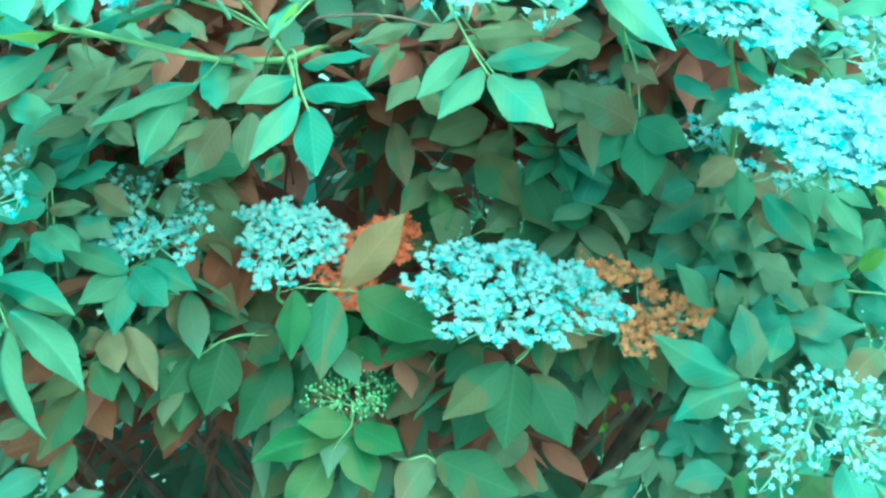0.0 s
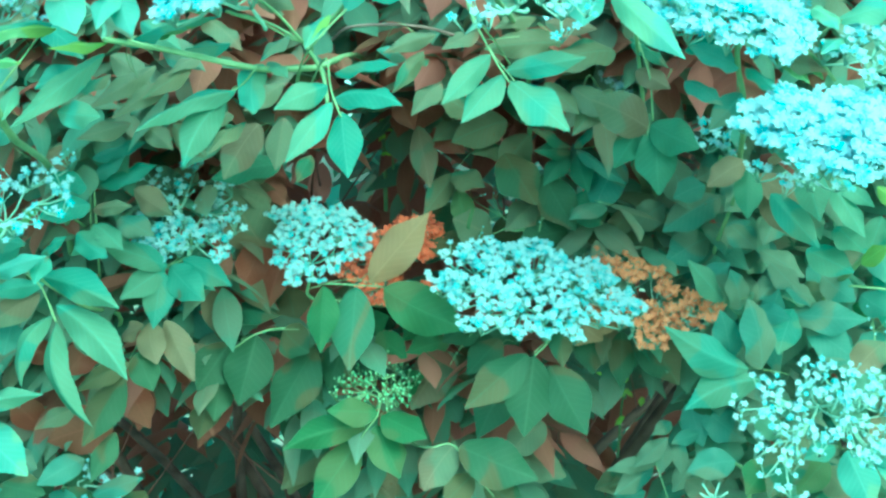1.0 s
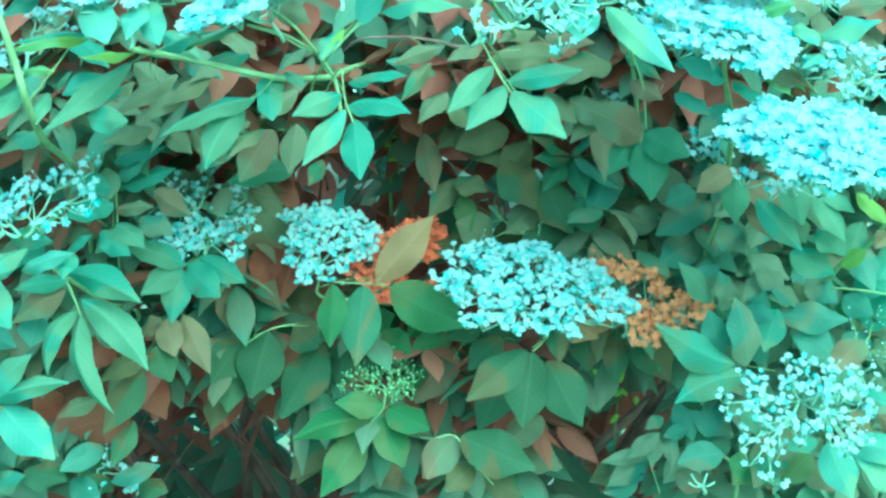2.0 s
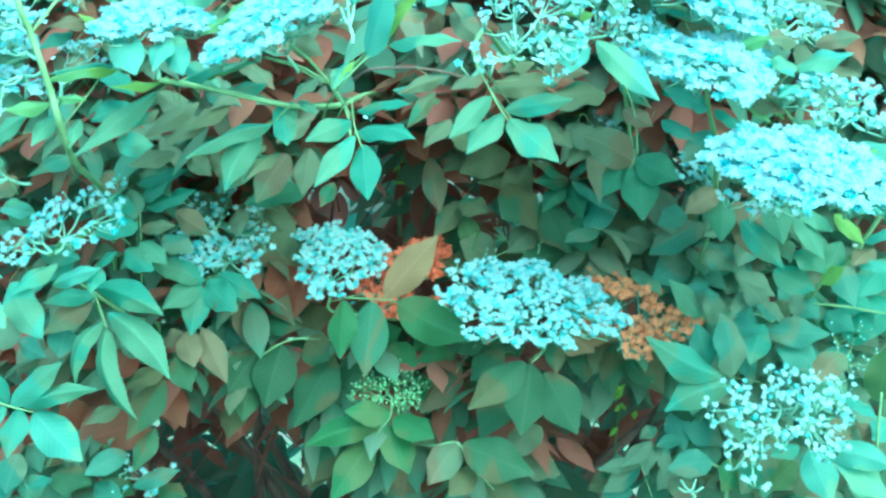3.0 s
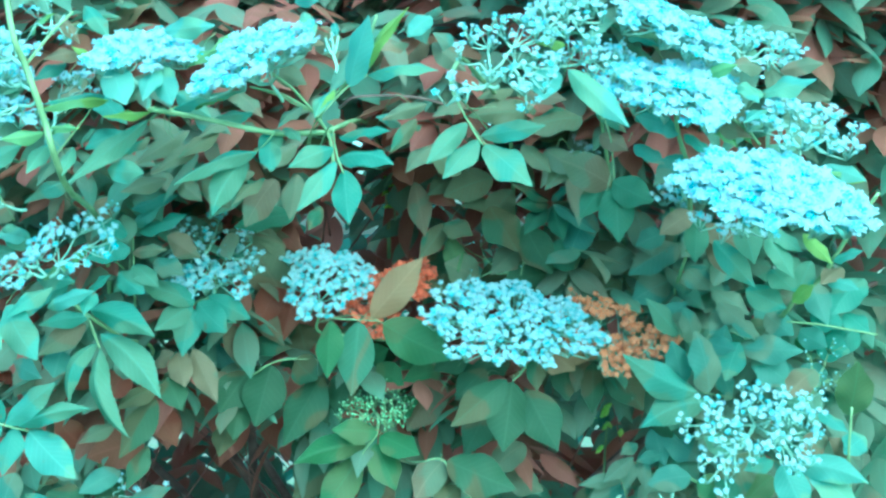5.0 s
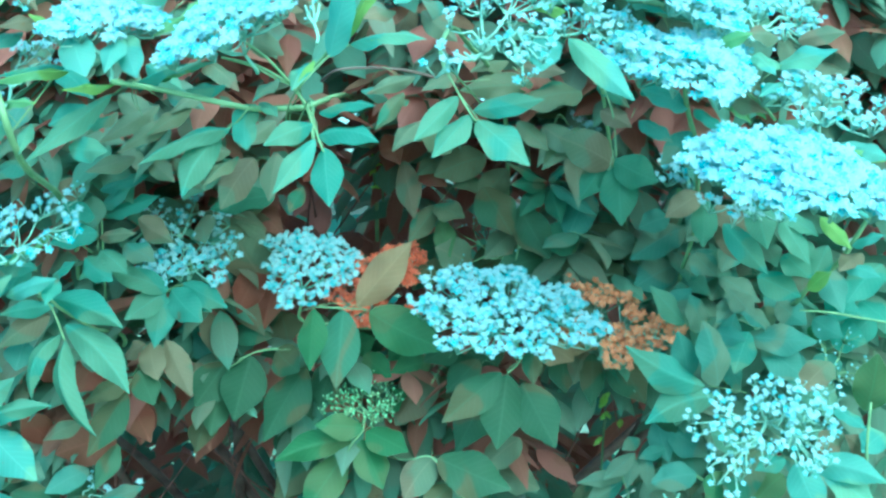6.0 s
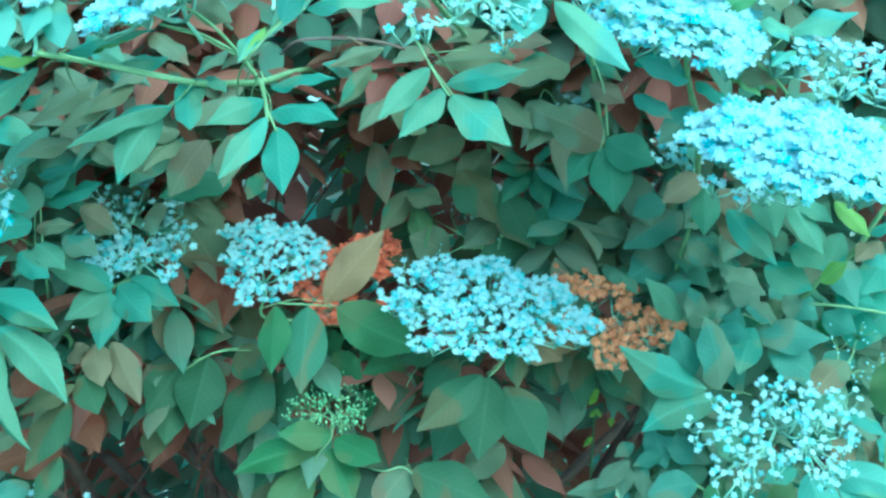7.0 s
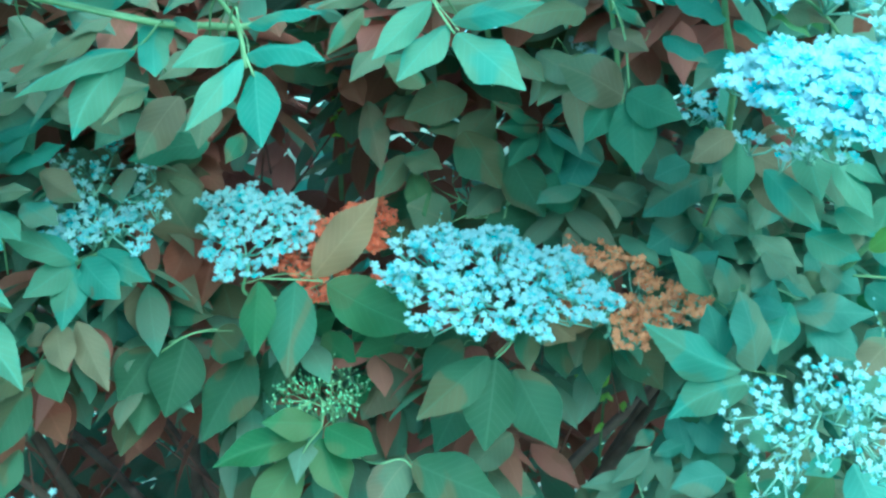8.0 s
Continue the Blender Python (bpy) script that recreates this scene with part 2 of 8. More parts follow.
SHAPES = {
    "flat": (0.02, 0.0, 0.12, 0.05, 1.0, 0.0),
    "arch": (0.1, 0.0, 0.2, 0.06, 1.0, 0.05),
    "left": (0.08, -0.1, 0.25, 0.06, 0.95, 0.1),
    "right": (0.08, 0.1, 0.25, 0.06, 0.95, -0.1),
    "hook_right": (0.18, 0.21, 0.3, 0.05, 0.95, -0.1),
    "broad": (0.05, 0.02, 0.1, 0.08, 1.14, 0.08),
    "blunt": (0.06, 0.0, 0.12, 0.06, 1.35, 0.05),
}
BLADES = {}
TURNS = random.Random(8)


def blade(shape, mat):
    key = (shape, mat.name)
    if key not in BLADES:
        BLADES[key] = blade_mesh("leaflet_" + shape, *SHAPES[shape], seed=len(shape))
        BLADES[key].materials.append(mat)
    return BLADES[key]


def leaflet(parent, base, tip, width, mat, shape="arch", roll=0.0):
    """A leaflet from base to tip, its face turned to the open side of the shrub and rolled about its length."""
    b, t = Vector(base), Vector(tip)
    y = t - b
    length = y.length
    y.normalize()
    out = Vector((0, -1, 0.45))
    z = (out - y * out.dot(y)).normalized()
    roll += TURNS.uniform(-22, 22)
    z = Matrix.Rotation(radians(roll), 3, y) @ z
    x = y.cross(z)
    w = 1.04 * width / max(0.35, math.cos(radians(roll)))
    m = Matrix((x * w, y * length, z * length)).transposed().to_4x4()
    m.translation = b
    return part("leaflet", blade(shape, mat), [], parent, m)


def branch(at, label, stems):
    """A shoot of the shrub: an empty at its foot and its woody or green stems, each (line, foot radius, end radius, material)."""
    ob = thing("elder_branch", at, label, "branch", "elder branches")
    for line, r0, r1, mat in stems:
        verts, faces = [], []
        tube(verts, faces, smooth_line(line), r0, r1, 8)
        part("stem", mesh_of("stem", verts, faces, line[0]), [mat], ob, Matrix.Translation(line[0]))
    return ob


def compound_leaf(parent, line, radius=0.0013, mat=None):
    """The stalk of a feathered leaf; its leaflets are added to it."""
    verts, faces = [], []
    tube(verts, faces, smooth_line(line), radius * 0.75, radius * 0.9, 6)
    return part("compound_leaf", mesh_of("leaf_stalk", verts, faces, line[0]), [mat or STALK], parent, Matrix.Translation(line[0]))


def floret_mesh(name, cup, size, mat, turn):
    """Five rounded petals round a small cream middle."""
    verts, faces, kinds = [], [], []
    for k in range(5):
        a = 2 * math.pi * k / 5 + turn
        d, s = Vector((math.cos(a), math.sin(a), 0)), Vector((-math.sin(a), math.cos(a), 0))
        first = len(verts)
        for r, w in ((0.1, 0.1), (0.45, 0.27), (0.8, 0.31), (1.0, 0.0)):
            h = cup * r * r
            if w:
                verts += [(d * r - s * w + Vector((0, 0, h + 0.05))) * size, (d * r + s * w + Vector((0, 0, h + 0.05))) * size]
            else:
                verts.append((d * r + Vector((0, 0, h))) * size)
        f = first
        faces += [(f, f + 2, f + 3, f + 1), (f + 2, f + 4, f + 5, f + 3), (f + 4, f + 6, f + 5)]
        kinds += [0, 0, 0]
    f = len(verts)
    verts += [Vector((0.2 * math.cos(a), 0.2 * math.sin(a), 0.06)) * size for a in (0, 1.57, 3.14, 4.71)] + [Vector((0, 0, 0.3)) * size]
    faces += [(f + k, f + (k + 1) % 4, f + 4) for k in range(4)]
    kinds += [1] * 4
    me = mesh_of(name, verts, faces, smooth=False)
    me.materials.append(mat)
    me.materials.append(CREAM if mat is PETAL else mat)
    me.polygons.foreach_set("material_index", kinds)
    return me


def bud_mesh(name, size, mat):
    bm = bmesh.new()
    bmesh.ops.create_icosphere(bm, subdivisions=1, radius=size)
    for v in bm.verts:
        v.co.z *= 1.2
    me = bpy.data.meshes.new(name)
    bm.to_mesh(me)
    bm.free()
    me.polygons.foreach_set("use_smooth", [True] * len(me.polygons))
    me.materials.append(mat)
    return me


FLORETS = {
    "open": [floret_mesh("floret", c, 0.0037, PETAL, k * 0.4) for k, c in enumerate((0.1, 0.35, -0.2))],
    "ghost_orange": [floret_mesh("ghost_orange_floret", c, 0.0046, GHOST_ORANGE, k * 0.4) for k, c in enumerate((0.5, 0.8, -0.3))],
    "rusty": [floret_mesh("rusty_floret", c, 0.0046, RUSTY, k * 0.4) for k, c in enumerate((0.5, 0.8, -0.3))],
    "green": [bud_mesh("flower_bud", 0.0011, BUDGREEN)],
    "pale": [bud_mesh("pale_bud", 0.0014, BUDPALE)],
}


def flower_head(at, label, across, deep, slant=0.0, tip=0.0, face=0.5, dome=0.25, spacing=0.017, tuft=7, fill=0.9, kind="open", buds=0.0, foot=None, seed=1, bloom=1.0, thin=1.0):
    """A flat-topped elder flower head. across, deep: its half sizes as it is seen from the open side; face: how far
    its disc is turned up to the viewer (1: fully); slant: degrees by which it leans sideways; tip: degrees of yaw."""
    rnd = random.Random(seed)
    c = Vector(at)
    lift = math.asin(max(0.3, min(0.97, face)))
    normal = Vector((0, -math.sin(lift), math.cos(lift)))
    u, v = Vector((1, 0, 0)), Vector((0, math.cos(lift), math.sin(lift)))
    turn = Matrix.Rotation(radians(tip), 3, "Z") @ Matrix.Rotation(radians(slant), 3, "Y")
    normal, u, v = turn @ normal, turn @ u, turn @ v
    ru, rv = across, deep / math.sin(lift)
    size = max(ru, rv)
    foot = Vector(foot) if foot else c - normal * size * 0.75
    ob = thing("flower_head", foot, label, "flower cluster", "elder flower heads")
    tufts = []
    for _ in range(4000):
        a, r = rnd.uniform(0, 2 * math.pi), math.sqrt(rnd.random())
        edge = 1 + 0.13 * math.sin(3 * a + seed) + 0.08 * math.sin(7 * a + 2 * seed)
        p = c + (u * math.cos(a) * ru + v * math.sin(a) * rv) * r * edge + normal * (dome * size * (1 - r * r) - dome * size * 0.5 + rnd.uniform(-0.004, 0.004))
        if all((p - q).length > spacing for q in tufts):
            tufts.append(p)
    tufts = [p for p in tufts if rnd.random() < fill]
    hub = foot.lerp(c, 0.35)
    green = [STALK if kind == "green" or thin < 1 else PALESTALK]
    verts, faces = [], []
    tube(verts, faces, smooth_line([foot, foot.lerp(hub, 0.5) + Vector((0.002, 0, -0.002)), hub], 3), 0.0016 * thin, 0.0013 * thin, 5)
    part("stalk", mesh_of("stalk", verts, faces, foot), green, ob, Matrix.Translation(foot))
    arms, rays = [], []
    for k in range(5):
        a = 2 * math.pi * k / 5 + seed
        arms.append(hub.lerp(c, 0.5) + (u * math.cos(a) * ru + v * math.sin(a) * rv) * 0.4)
        rays.append(([], []))
        tube(*rays[-1], [hub, hub.lerp(arms[-1], 0.5) - normal * 0.003, arms[-1]], 0.0011 * thin, 0.0009 * thin, 4)
    blooms = []
    for p in tufts:
        k = min(range(5), key=lambda j: (arms[j] - p).length)
        arm, ray = arms[k], rays[k]
        root = p - normal * rnd.uniform(0.008, 0.013)
        tube(*ray, [arm, arm.lerp(root, 0.5) - normal * 0.002, root], 0.0008 * thin, 0.0006 * thin, 4)
        mine = []
        for _ in range(80):
            if len(mine) >= tuft * 1.0 + rnd.randint(-2, 1):
                break
            a, r = rnd.uniform(0, 2 * math.pi), math.sqrt(rnd.random()) * spacing * 0.66
            q = p + u * math.cos(a) * r + v * math.sin(a) * r + normal * rnd.uniform(-0.003, 0.003)
            if all((q - o).length > 0.0046 * min(1.0, bloom) for o in mine):
                mine.append(q)
        for q in mine:
            tube(*ray, [root, q], 0.00045, 0.0004, 3)
            blooms.append(q)
    for ray in rays:
        part("ray", mesh_of("ray", *ray, hub), green, ob, Matrix.Translation(hub))
    for q in blooms:
        is_bud = rnd.random() < buds
        me = rnd.choice(FLORETS["pale" if is_bud and kind == "open" else kind])
        n = (normal + Vector((rnd.uniform(-0.5, 0.5), rnd.uniform(-1.1, -0.1), rnd.uniform(-0.3, 0.5)))).normalized()
        m = n.to_track_quat("Z", "Y").to_matrix().to_4x4() @ Matrix.Rotation(rnd.uniform(0, 6), 4, "Z") @ Matrix.Scale(bloom * rnd.uniform(0.82, 1.12), 4)
        m.translation = q
        part("bud" if is_bud or kind == "green" else "floret", me, [], ob, m)
    return ob


# ---- shoots, leaves and flower heads ----
shoot = branch((-0.52, 1.35, 0.9), "green upright elder shoot carrying white flower heads and pale leaves", [
    ([(-0.52, 1.35, 0.9), (-0.361, 0.980, 1.427), (-0.313, 0.720, 1.531), (-0.314, 0.680, 1.579), (-0.324, 0.670, 1.618), (-0.329, 0.660, 1.639), (-0.337, 0.660, 1.688)], 0.0028, 0.0023, STALK),
    ([(-0.323, 0.670, 1.618), (-0.307, 0.680, 1.644), (-0.294, 0.690, 1.662)], 0.0012, 0.001, STALK),
    ([(-0.313, 0.700, 1.549), (-0.295, 0.710, 1.577), (-0.288, 0.720, 1.592)], 0.0007, 0.0007, STALK),
])
leaf = compound_leaf(shoot, [(-0.269, 0.885, 1.575), (-0.254, 0.805, 1.585), (-0.239, 0.755, 1.595), (-0.254, 0.755, 1.583)], 0.0004)
leaflet(leaf, (-0.244, 0.720, 1.580), (-0.302, 0.700, 1.529), 0.0158, LIT_GREEN, "flat")
leaflet(leaf, (-0.278, 0.723, 1.541), (-0.242, 0.703, 1.537), 0.0168, LIT_GREEN, "broad")
leaflet(leaf, (-0.301, 0.726, 1.560), (-0.282, 0.706, 1.572), 0.0107, LIT_GREEN)
leaf = compound_leaf(shoot, [(-0.356, 0.885, 1.509), (-0.341, 0.805, 1.519), (-0.326, 0.755, 1.529), (-0.338, 0.755, 1.562)], 0.0004)
leaflet(leaf, (-0.382, 0.720, 1.535), (-0.337, 0.700, 1.560), 0.0168, LIT_PALE)
leaflet(leaf, (-0.326, 0.723, 1.561), (-0.337, 0.703, 1.536), 0.0124, LIT_PALE)
leaflet(leaf, (-0.307, 0.726, 1.559), (-0.309, 0.706, 1.534), 0.0098, LIT_PALE)
leaflet(leaf, (-0.323, 0.729, 1.552), (-0.331, 0.709, 1.526), 0.0134, MIDDLE, "flat")
leaf = compound_leaf(shoot, [(-0.349, 0.865, 1.536), (-0.334, 0.785, 1.546), (-0.319, 0.735, 1.556), (-0.334, 0.735, 1.573)], 0.0004)
leaflet(leaf, (-0.321, 0.700, 1.569), (-0.349, 0.680, 1.562), 0.0112, YELLOWED, "left")
leaflet(leaf, (-0.321, 0.703, 1.571), (-0.286, 0.683, 1.570), 0.0087, YELLOWED)
leaflet(leaf, (-0.271, 0.706, 1.595), (-0.323, 0.686, 1.583), 0.0104, YELLOWED, "right")
leaflet(leaf, (-0.273, 0.709, 1.599), (-0.319, 0.689, 1.589), 0.0078, LIT_PALE, "right")
leaf = compound_leaf(shoot, [(-0.357, 0.895, 1.600), (-0.342, 0.815, 1.610), (-0.327, 0.765, 1.620), (-0.311, 0.765, 1.641)], 0.0004)
leaflet(leaf, (-0.298, 0.730, 1.636), (-0.326, 0.710, 1.628), 0.0125, OLIVE)
leaflet(leaf, (-0.315, 0.733, 1.628), (-0.335, 0.713, 1.611), 0.0107, MIDDLE)
leaflet(leaf, (-0.292, 0.736, 1.628), (-0.305, 0.716, 1.639), 0.0090, YELLOWED)
leaflet(leaf, (-0.348, 0.739, 1.653), (-0.319, 0.719, 1.667), 0.0108, YELLOWED)
leaflet(leaf, (-0.303, 0.742, 1.677), (-0.276, 0.722, 1.646), 0.0153, LIT_GREEN)
leaflet(leaf, (-0.365, 0.745, 1.639), (-0.376, 0.725, 1.627), 0.0100, OLIVE)
leaflet(leaf, (-0.330, 0.748, 1.672), (-0.302, 0.728, 1.643), 0.0118, OLIVE)
leaf = compound_leaf(shoot, [(-0.391, 0.860, 1.585), (-0.358, 0.760, 1.575), (-0.340, 0.710, 1.569), (-0.349, 0.710, 1.566)], 0.0004)
leaflet(leaf, (-0.525, 1.013, 1.573), (-0.456, 0.987, 1.589), 0.0086, SHADED)
leaf = compound_leaf(shoot, [(-0.372, 0.880, 1.558), (-0.340, 0.780, 1.550), (-0.324, 0.730, 1.546), (-0.334, 0.730, 1.532)], 0.0004)
leaflet(leaf, (-0.378, 1.013, 1.565), (-0.447, 0.987, 1.506), 0.0258, SHADED, "flat")
leaflet(leaf, (-0.460, 1.013, 1.552), (-0.425, 0.987, 1.535), 0.0185, SHADED)
leaflet(leaf, (-0.442, 1.013, 1.545), (-0.481, 0.987, 1.514), 0.0208, OLIVE)
leaf = compound_leaf(shoot, [(-0.453, 0.930, 1.544), (-0.418, 0.830, 1.538), (-0.399, 0.780, 1.534), (-0.378, 0.780, 1.499)], 0.0004)
leaflet(leaf, (-0.473, 1.012, 1.501), (-0.488, 0.988, 1.514), 0.0146, SHADED)
leaflet(leaf, (-0.470, 1.012, 1.504), (-0.444, 0.988, 1.531), 0.0159, SHADED)
leaflet(leaf, (-0.473, 1.012, 1.497), (-0.425, 0.988, 1.479), 0.0184, SHADED)
leaf = compound_leaf(shoot, [(-0.425, 0.840, 1.705), (-0.388, 0.740, 1.683), (-0.368, 0.690, 1.672), (-0.354, 0.690, 1.654)], 0.0004)
leaflet(leaf, (-0.453, 1.014, 1.713), (-0.399, 0.986, 1.738), 0.0245, OLIVE)
leaflet(leaf, (-0.440, 1.014, 1.694), (-0.401, 0.986, 1.708), 0.0185, OLIVE)
leaf = compound_leaf(shoot, [(-0.378, 0.950, 1.702), (-0.348, 0.850, 1.683), (-0.332, 0.800, 1.672), (-0.291, 0.800, 1.677)], 0.0004)
leaflet(leaf, (-0.373, 1.012, 1.705), (-0.337, 0.988, 1.718), 0.0244, SHADED)
leaflet(leaf, (-0.325, 1.012, 1.736), (-0.350, 0.988, 1.739), 0.0184, SHADED)
leaflet(leaf, (-0.401, 1.011, 1.686), (-0.319, 0.989, 1.729), 0.0245, OLIVE)
flower_head((-0.363, 0.700, 1.639), "white elder flower head beside a green upright shoot", 0.0281, 0.0190, foot=(-0.324, 0.670, 1.616), face=0.5, seed=3, spacing=0.016, tuft=8, fill=0.8)
flower_head((-0.361, 0.710, 1.616), "small white elder flower head with loose edges", 0.0193, 0.0119, foot=(-0.319, 0.675, 1.599), face=0.5, seed=4, fill=0.8)
flower_head((-0.375, 0.720, 1.586), "broad white elder flower head seen from its side", 0.0380, 0.0158, foot=(-0.319, 0.680, 1.591), face=0.35, seed=5, fill=0.85)
flower_head((-0.324, 0.760, 1.616), "loose white elder flower head over pale leaves", 0.0232, 0.0135, foot=(-0.314, 0.690, 1.567), face=0.4, seed=6, fill=0.6, buds=0.4)
flower_head((-0.331, 0.740, 1.667), "thin white elder flower head gone to buds", 0.0284, 0.0284, foot=(-0.307, 0.680, 1.644), face=0.7, seed=61, bloom=0.7, fill=0.3, tuft=5, buds=0.5, spacing=0.02)
flower_head((-0.413, 0.760, 1.519), "dense white elder flower head at the shoot's foot", 0.0164, 0.0232, foot=(-0.376, 0.800, 1.509), face=0.6, seed=7)

shoot = branch((-0.1, 1.2, 1.0), "arching pale green elder shoot with lance-shaped leaves and two flower heads", [
    ([(-0.1, 1.2, 1.0), (-0.09, 1.25, 1.45), (-0.091, 1.050, 1.599), (-0.112, 0.780, 1.575), (-0.135, 0.720, 1.569), (-0.161, 0.710, 1.573), (-0.201, 0.700, 1.581), (-0.235, 0.690, 1.586)], 0.0028, 0.0019, STALK),
    ([(-0.135, 0.720, 1.568), (-0.173, 0.700, 1.574), (-0.216, 0.680, 1.584)], 0.0011, 0.001, STALK),
    ([(-0.093, 0.720, 1.544), (-0.097, 0.720, 1.567), (-0.108, 0.710, 1.586)], 0.0015, 0.0014, STALK),
    ([(-0.108, 0.710, 1.586), (-0.131, 0.700, 1.598), (-0.153, 0.680, 1.602)], 0.0011, 0.0009, STALK),
    ([(-0.108, 0.710, 1.586), (-0.123, 0.690, 1.603), (-0.139, 0.670, 1.614)], 0.0011, 0.0009, STALK),
    ([(-0.108, 0.710, 1.586), (-0.082, 0.690, 1.603), (-0.064, 0.670, 1.626), (-0.053, 0.660, 1.653)], 0.0012, 0.0011, STALK),
])
leaf = compound_leaf(shoot, [(-0.256, 0.855, 1.567), (-0.241, 0.775, 1.577), (-0.226, 0.725, 1.587), (-0.212, 0.725, 1.580)], 0.0004)
leaflet(leaf, (-0.262, 0.690, 1.620), (-0.246, 0.670, 1.587), 0.0247, LIT_PALE, "broad")
leaflet(leaf, (-0.228, 0.693, 1.619), (-0.234, 0.673, 1.590), 0.0162, LIT_PALE)
leaflet(leaf, (-0.225, 0.696, 1.620), (-0.212, 0.676, 1.587), 0.0197, LIT_PALE, "broad")
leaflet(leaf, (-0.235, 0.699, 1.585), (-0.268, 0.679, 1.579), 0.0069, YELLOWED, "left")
leaflet(leaf, (-0.225, 0.702, 1.583), (-0.155, 0.682, 1.599), 0.0086, LIT_PALE, "left")
leaflet(leaf, (-0.219, 0.705, 1.584), (-0.172, 0.685, 1.593), 0.0052, YELLOWED, "left")
leaf = compound_leaf(shoot, [(-0.233, 0.875, 1.626), (-0.218, 0.795, 1.636), (-0.203, 0.745, 1.646), (-0.194, 0.745, 1.655)], 0.0004)
leaflet(leaf, (-0.228, 0.710, 1.651), (-0.182, 0.690, 1.651), 0.0156, LIT_PALE, "broad")
leaflet(leaf, (-0.209, 0.713, 1.651), (-0.185, 0.693, 1.651), 0.0087, YELLOWED)
leaflet(leaf, (-0.186, 0.716, 1.637), (-0.206, 0.696, 1.619), 0.0087, YELLOWED)
leaflet(leaf, (-0.172, 0.719, 1.651), (-0.187, 0.699, 1.633), 0.0061, YELLOWED)
leaflet(leaf, (-0.166, 0.722, 1.611), (-0.195, 0.702, 1.605), 0.0070, YELLOWED)
leaflet(leaf, (-0.152, 0.725, 1.620), (-0.179, 0.705, 1.610), 0.0088, LIT_PALE)
leaflet(leaf, (-0.144, 0.728, 1.625), (-0.113, 0.708, 1.607), 0.0168, OLIVE, "broad")
leaflet(leaf, (-0.119, 0.731, 1.669), (-0.108, 0.711, 1.643), 0.0133, LIT_PALE)
leaflet(leaf, (-0.095, 0.734, 1.661), (-0.090, 0.714, 1.646), 0.0071, LIT_PALE)
leaflet(leaf, (-0.103, 0.737, 1.644), (-0.124, 0.717, 1.650), 0.0116, OLIVE)
leaf = compound_leaf(shoot, [(-0.126, 0.790, 1.557), (-0.111, 0.710, 1.567), (-0.096, 0.660, 1.577), (-0.074, 0.660, 1.600), (-0.060, 0.660, 1.608)], 0.0008)
leaflet(leaf, (-0.074, 0.660, 1.599), (-0.057, 0.640, 1.649), 0.0228, LIT_PALE, "flat")
leaflet(leaf, (-0.069, 0.663, 1.606), (-0.028, 0.643, 1.655), 0.0098, YELLOWED, "left")
leaflet(leaf, (-0.060, 0.666, 1.609), (-0.006, 0.646, 1.609), 0.0164, LIT_PALE, "left")
leaflet(leaf, (-0.060, 0.669, 1.608), (-0.013, 0.649, 1.609), 0.0049, YELLOWED, "left")
leaflet(leaf, (-0.090, 0.672, 1.597), (-0.099, 0.652, 1.575), 0.0124, LIT_PALE)
leaflet(leaf, (-0.086, 0.675, 1.599), (-0.095, 0.655, 1.581), 0.0058, YELLOWED)
leaf = compound_leaf(shoot, [(-0.133, 0.850, 1.563), (-0.118, 0.770, 1.573), (-0.103, 0.720, 1.583), (-0.119, 0.720, 1.590), (-0.138, 0.720, 1.600), (-0.158, 0.720, 1.606)], 0.0008)
leaflet(leaf, (-0.119, 0.720, 1.591), (-0.135, 0.700, 1.572), 0.0105, MIDDLE)
leaflet(leaf, (-0.159, 0.723, 1.587), (-0.186, 0.703, 1.581), 0.0106, LIT_GREEN, "left")
leaflet(leaf, (-0.137, 0.726, 1.573), (-0.151, 0.706, 1.552), 0.0167, LIT_GREEN, "flat")
leaflet(leaf, (-0.135, 0.729, 1.575), (-0.118, 0.709, 1.562), 0.0115, LIT_GREEN)
leaf = compound_leaf(shoot, [(-0.168, 0.840, 1.550), (-0.153, 0.760, 1.560), (-0.138, 0.710, 1.570), (-0.150, 0.710, 1.557), (-0.163, 0.710, 1.551)], 0.0008)
leaflet(leaf, (-0.153, 0.710, 1.554), (-0.216, 0.690, 1.526), 0.0156, LIT_GREEN, "right")
leaflet(leaf, (-0.143, 0.713, 1.562), (-0.138, 0.693, 1.537), 0.0174, LIT_GREEN, "broad")
leaflet(leaf, (-0.162, 0.716, 1.548), (-0.186, 0.696, 1.503), 0.0210, LIT_GREEN, "right")
leaflet(leaf, (-0.149, 0.719, 1.534), (-0.171, 0.699, 1.511), 0.0114, GREEN)
leaf = compound_leaf(shoot, [(-0.117, 0.790, 1.550), (-0.102, 0.710, 1.560), (-0.087, 0.660, 1.570), (-0.084, 0.660, 1.551), (-0.078, 0.660, 1.534)], 0.0008)
leaflet(leaf, (-0.084, 0.660, 1.543), (-0.110, 0.640, 1.505), 0.0163, LIT_GREEN, "flat")
leaflet(leaf, (-0.078, 0.663, 1.537), (-0.072, 0.643, 1.496), 0.0213, LIT_GREEN, "flat")
leaflet(leaf, (-0.083, 0.666, 1.546), (-0.039, 0.646, 1.540), 0.0197, LIT_GREEN, "left")
leaflet(leaf, (-0.087, 0.669, 1.554), (-0.118, 0.649, 1.538), 0.0165, LIT_GREEN)
leaflet(leaf, (-0.083, 0.672, 1.562), (-0.041, 0.652, 1.565), 0.0132, LIT_GREEN, "left")
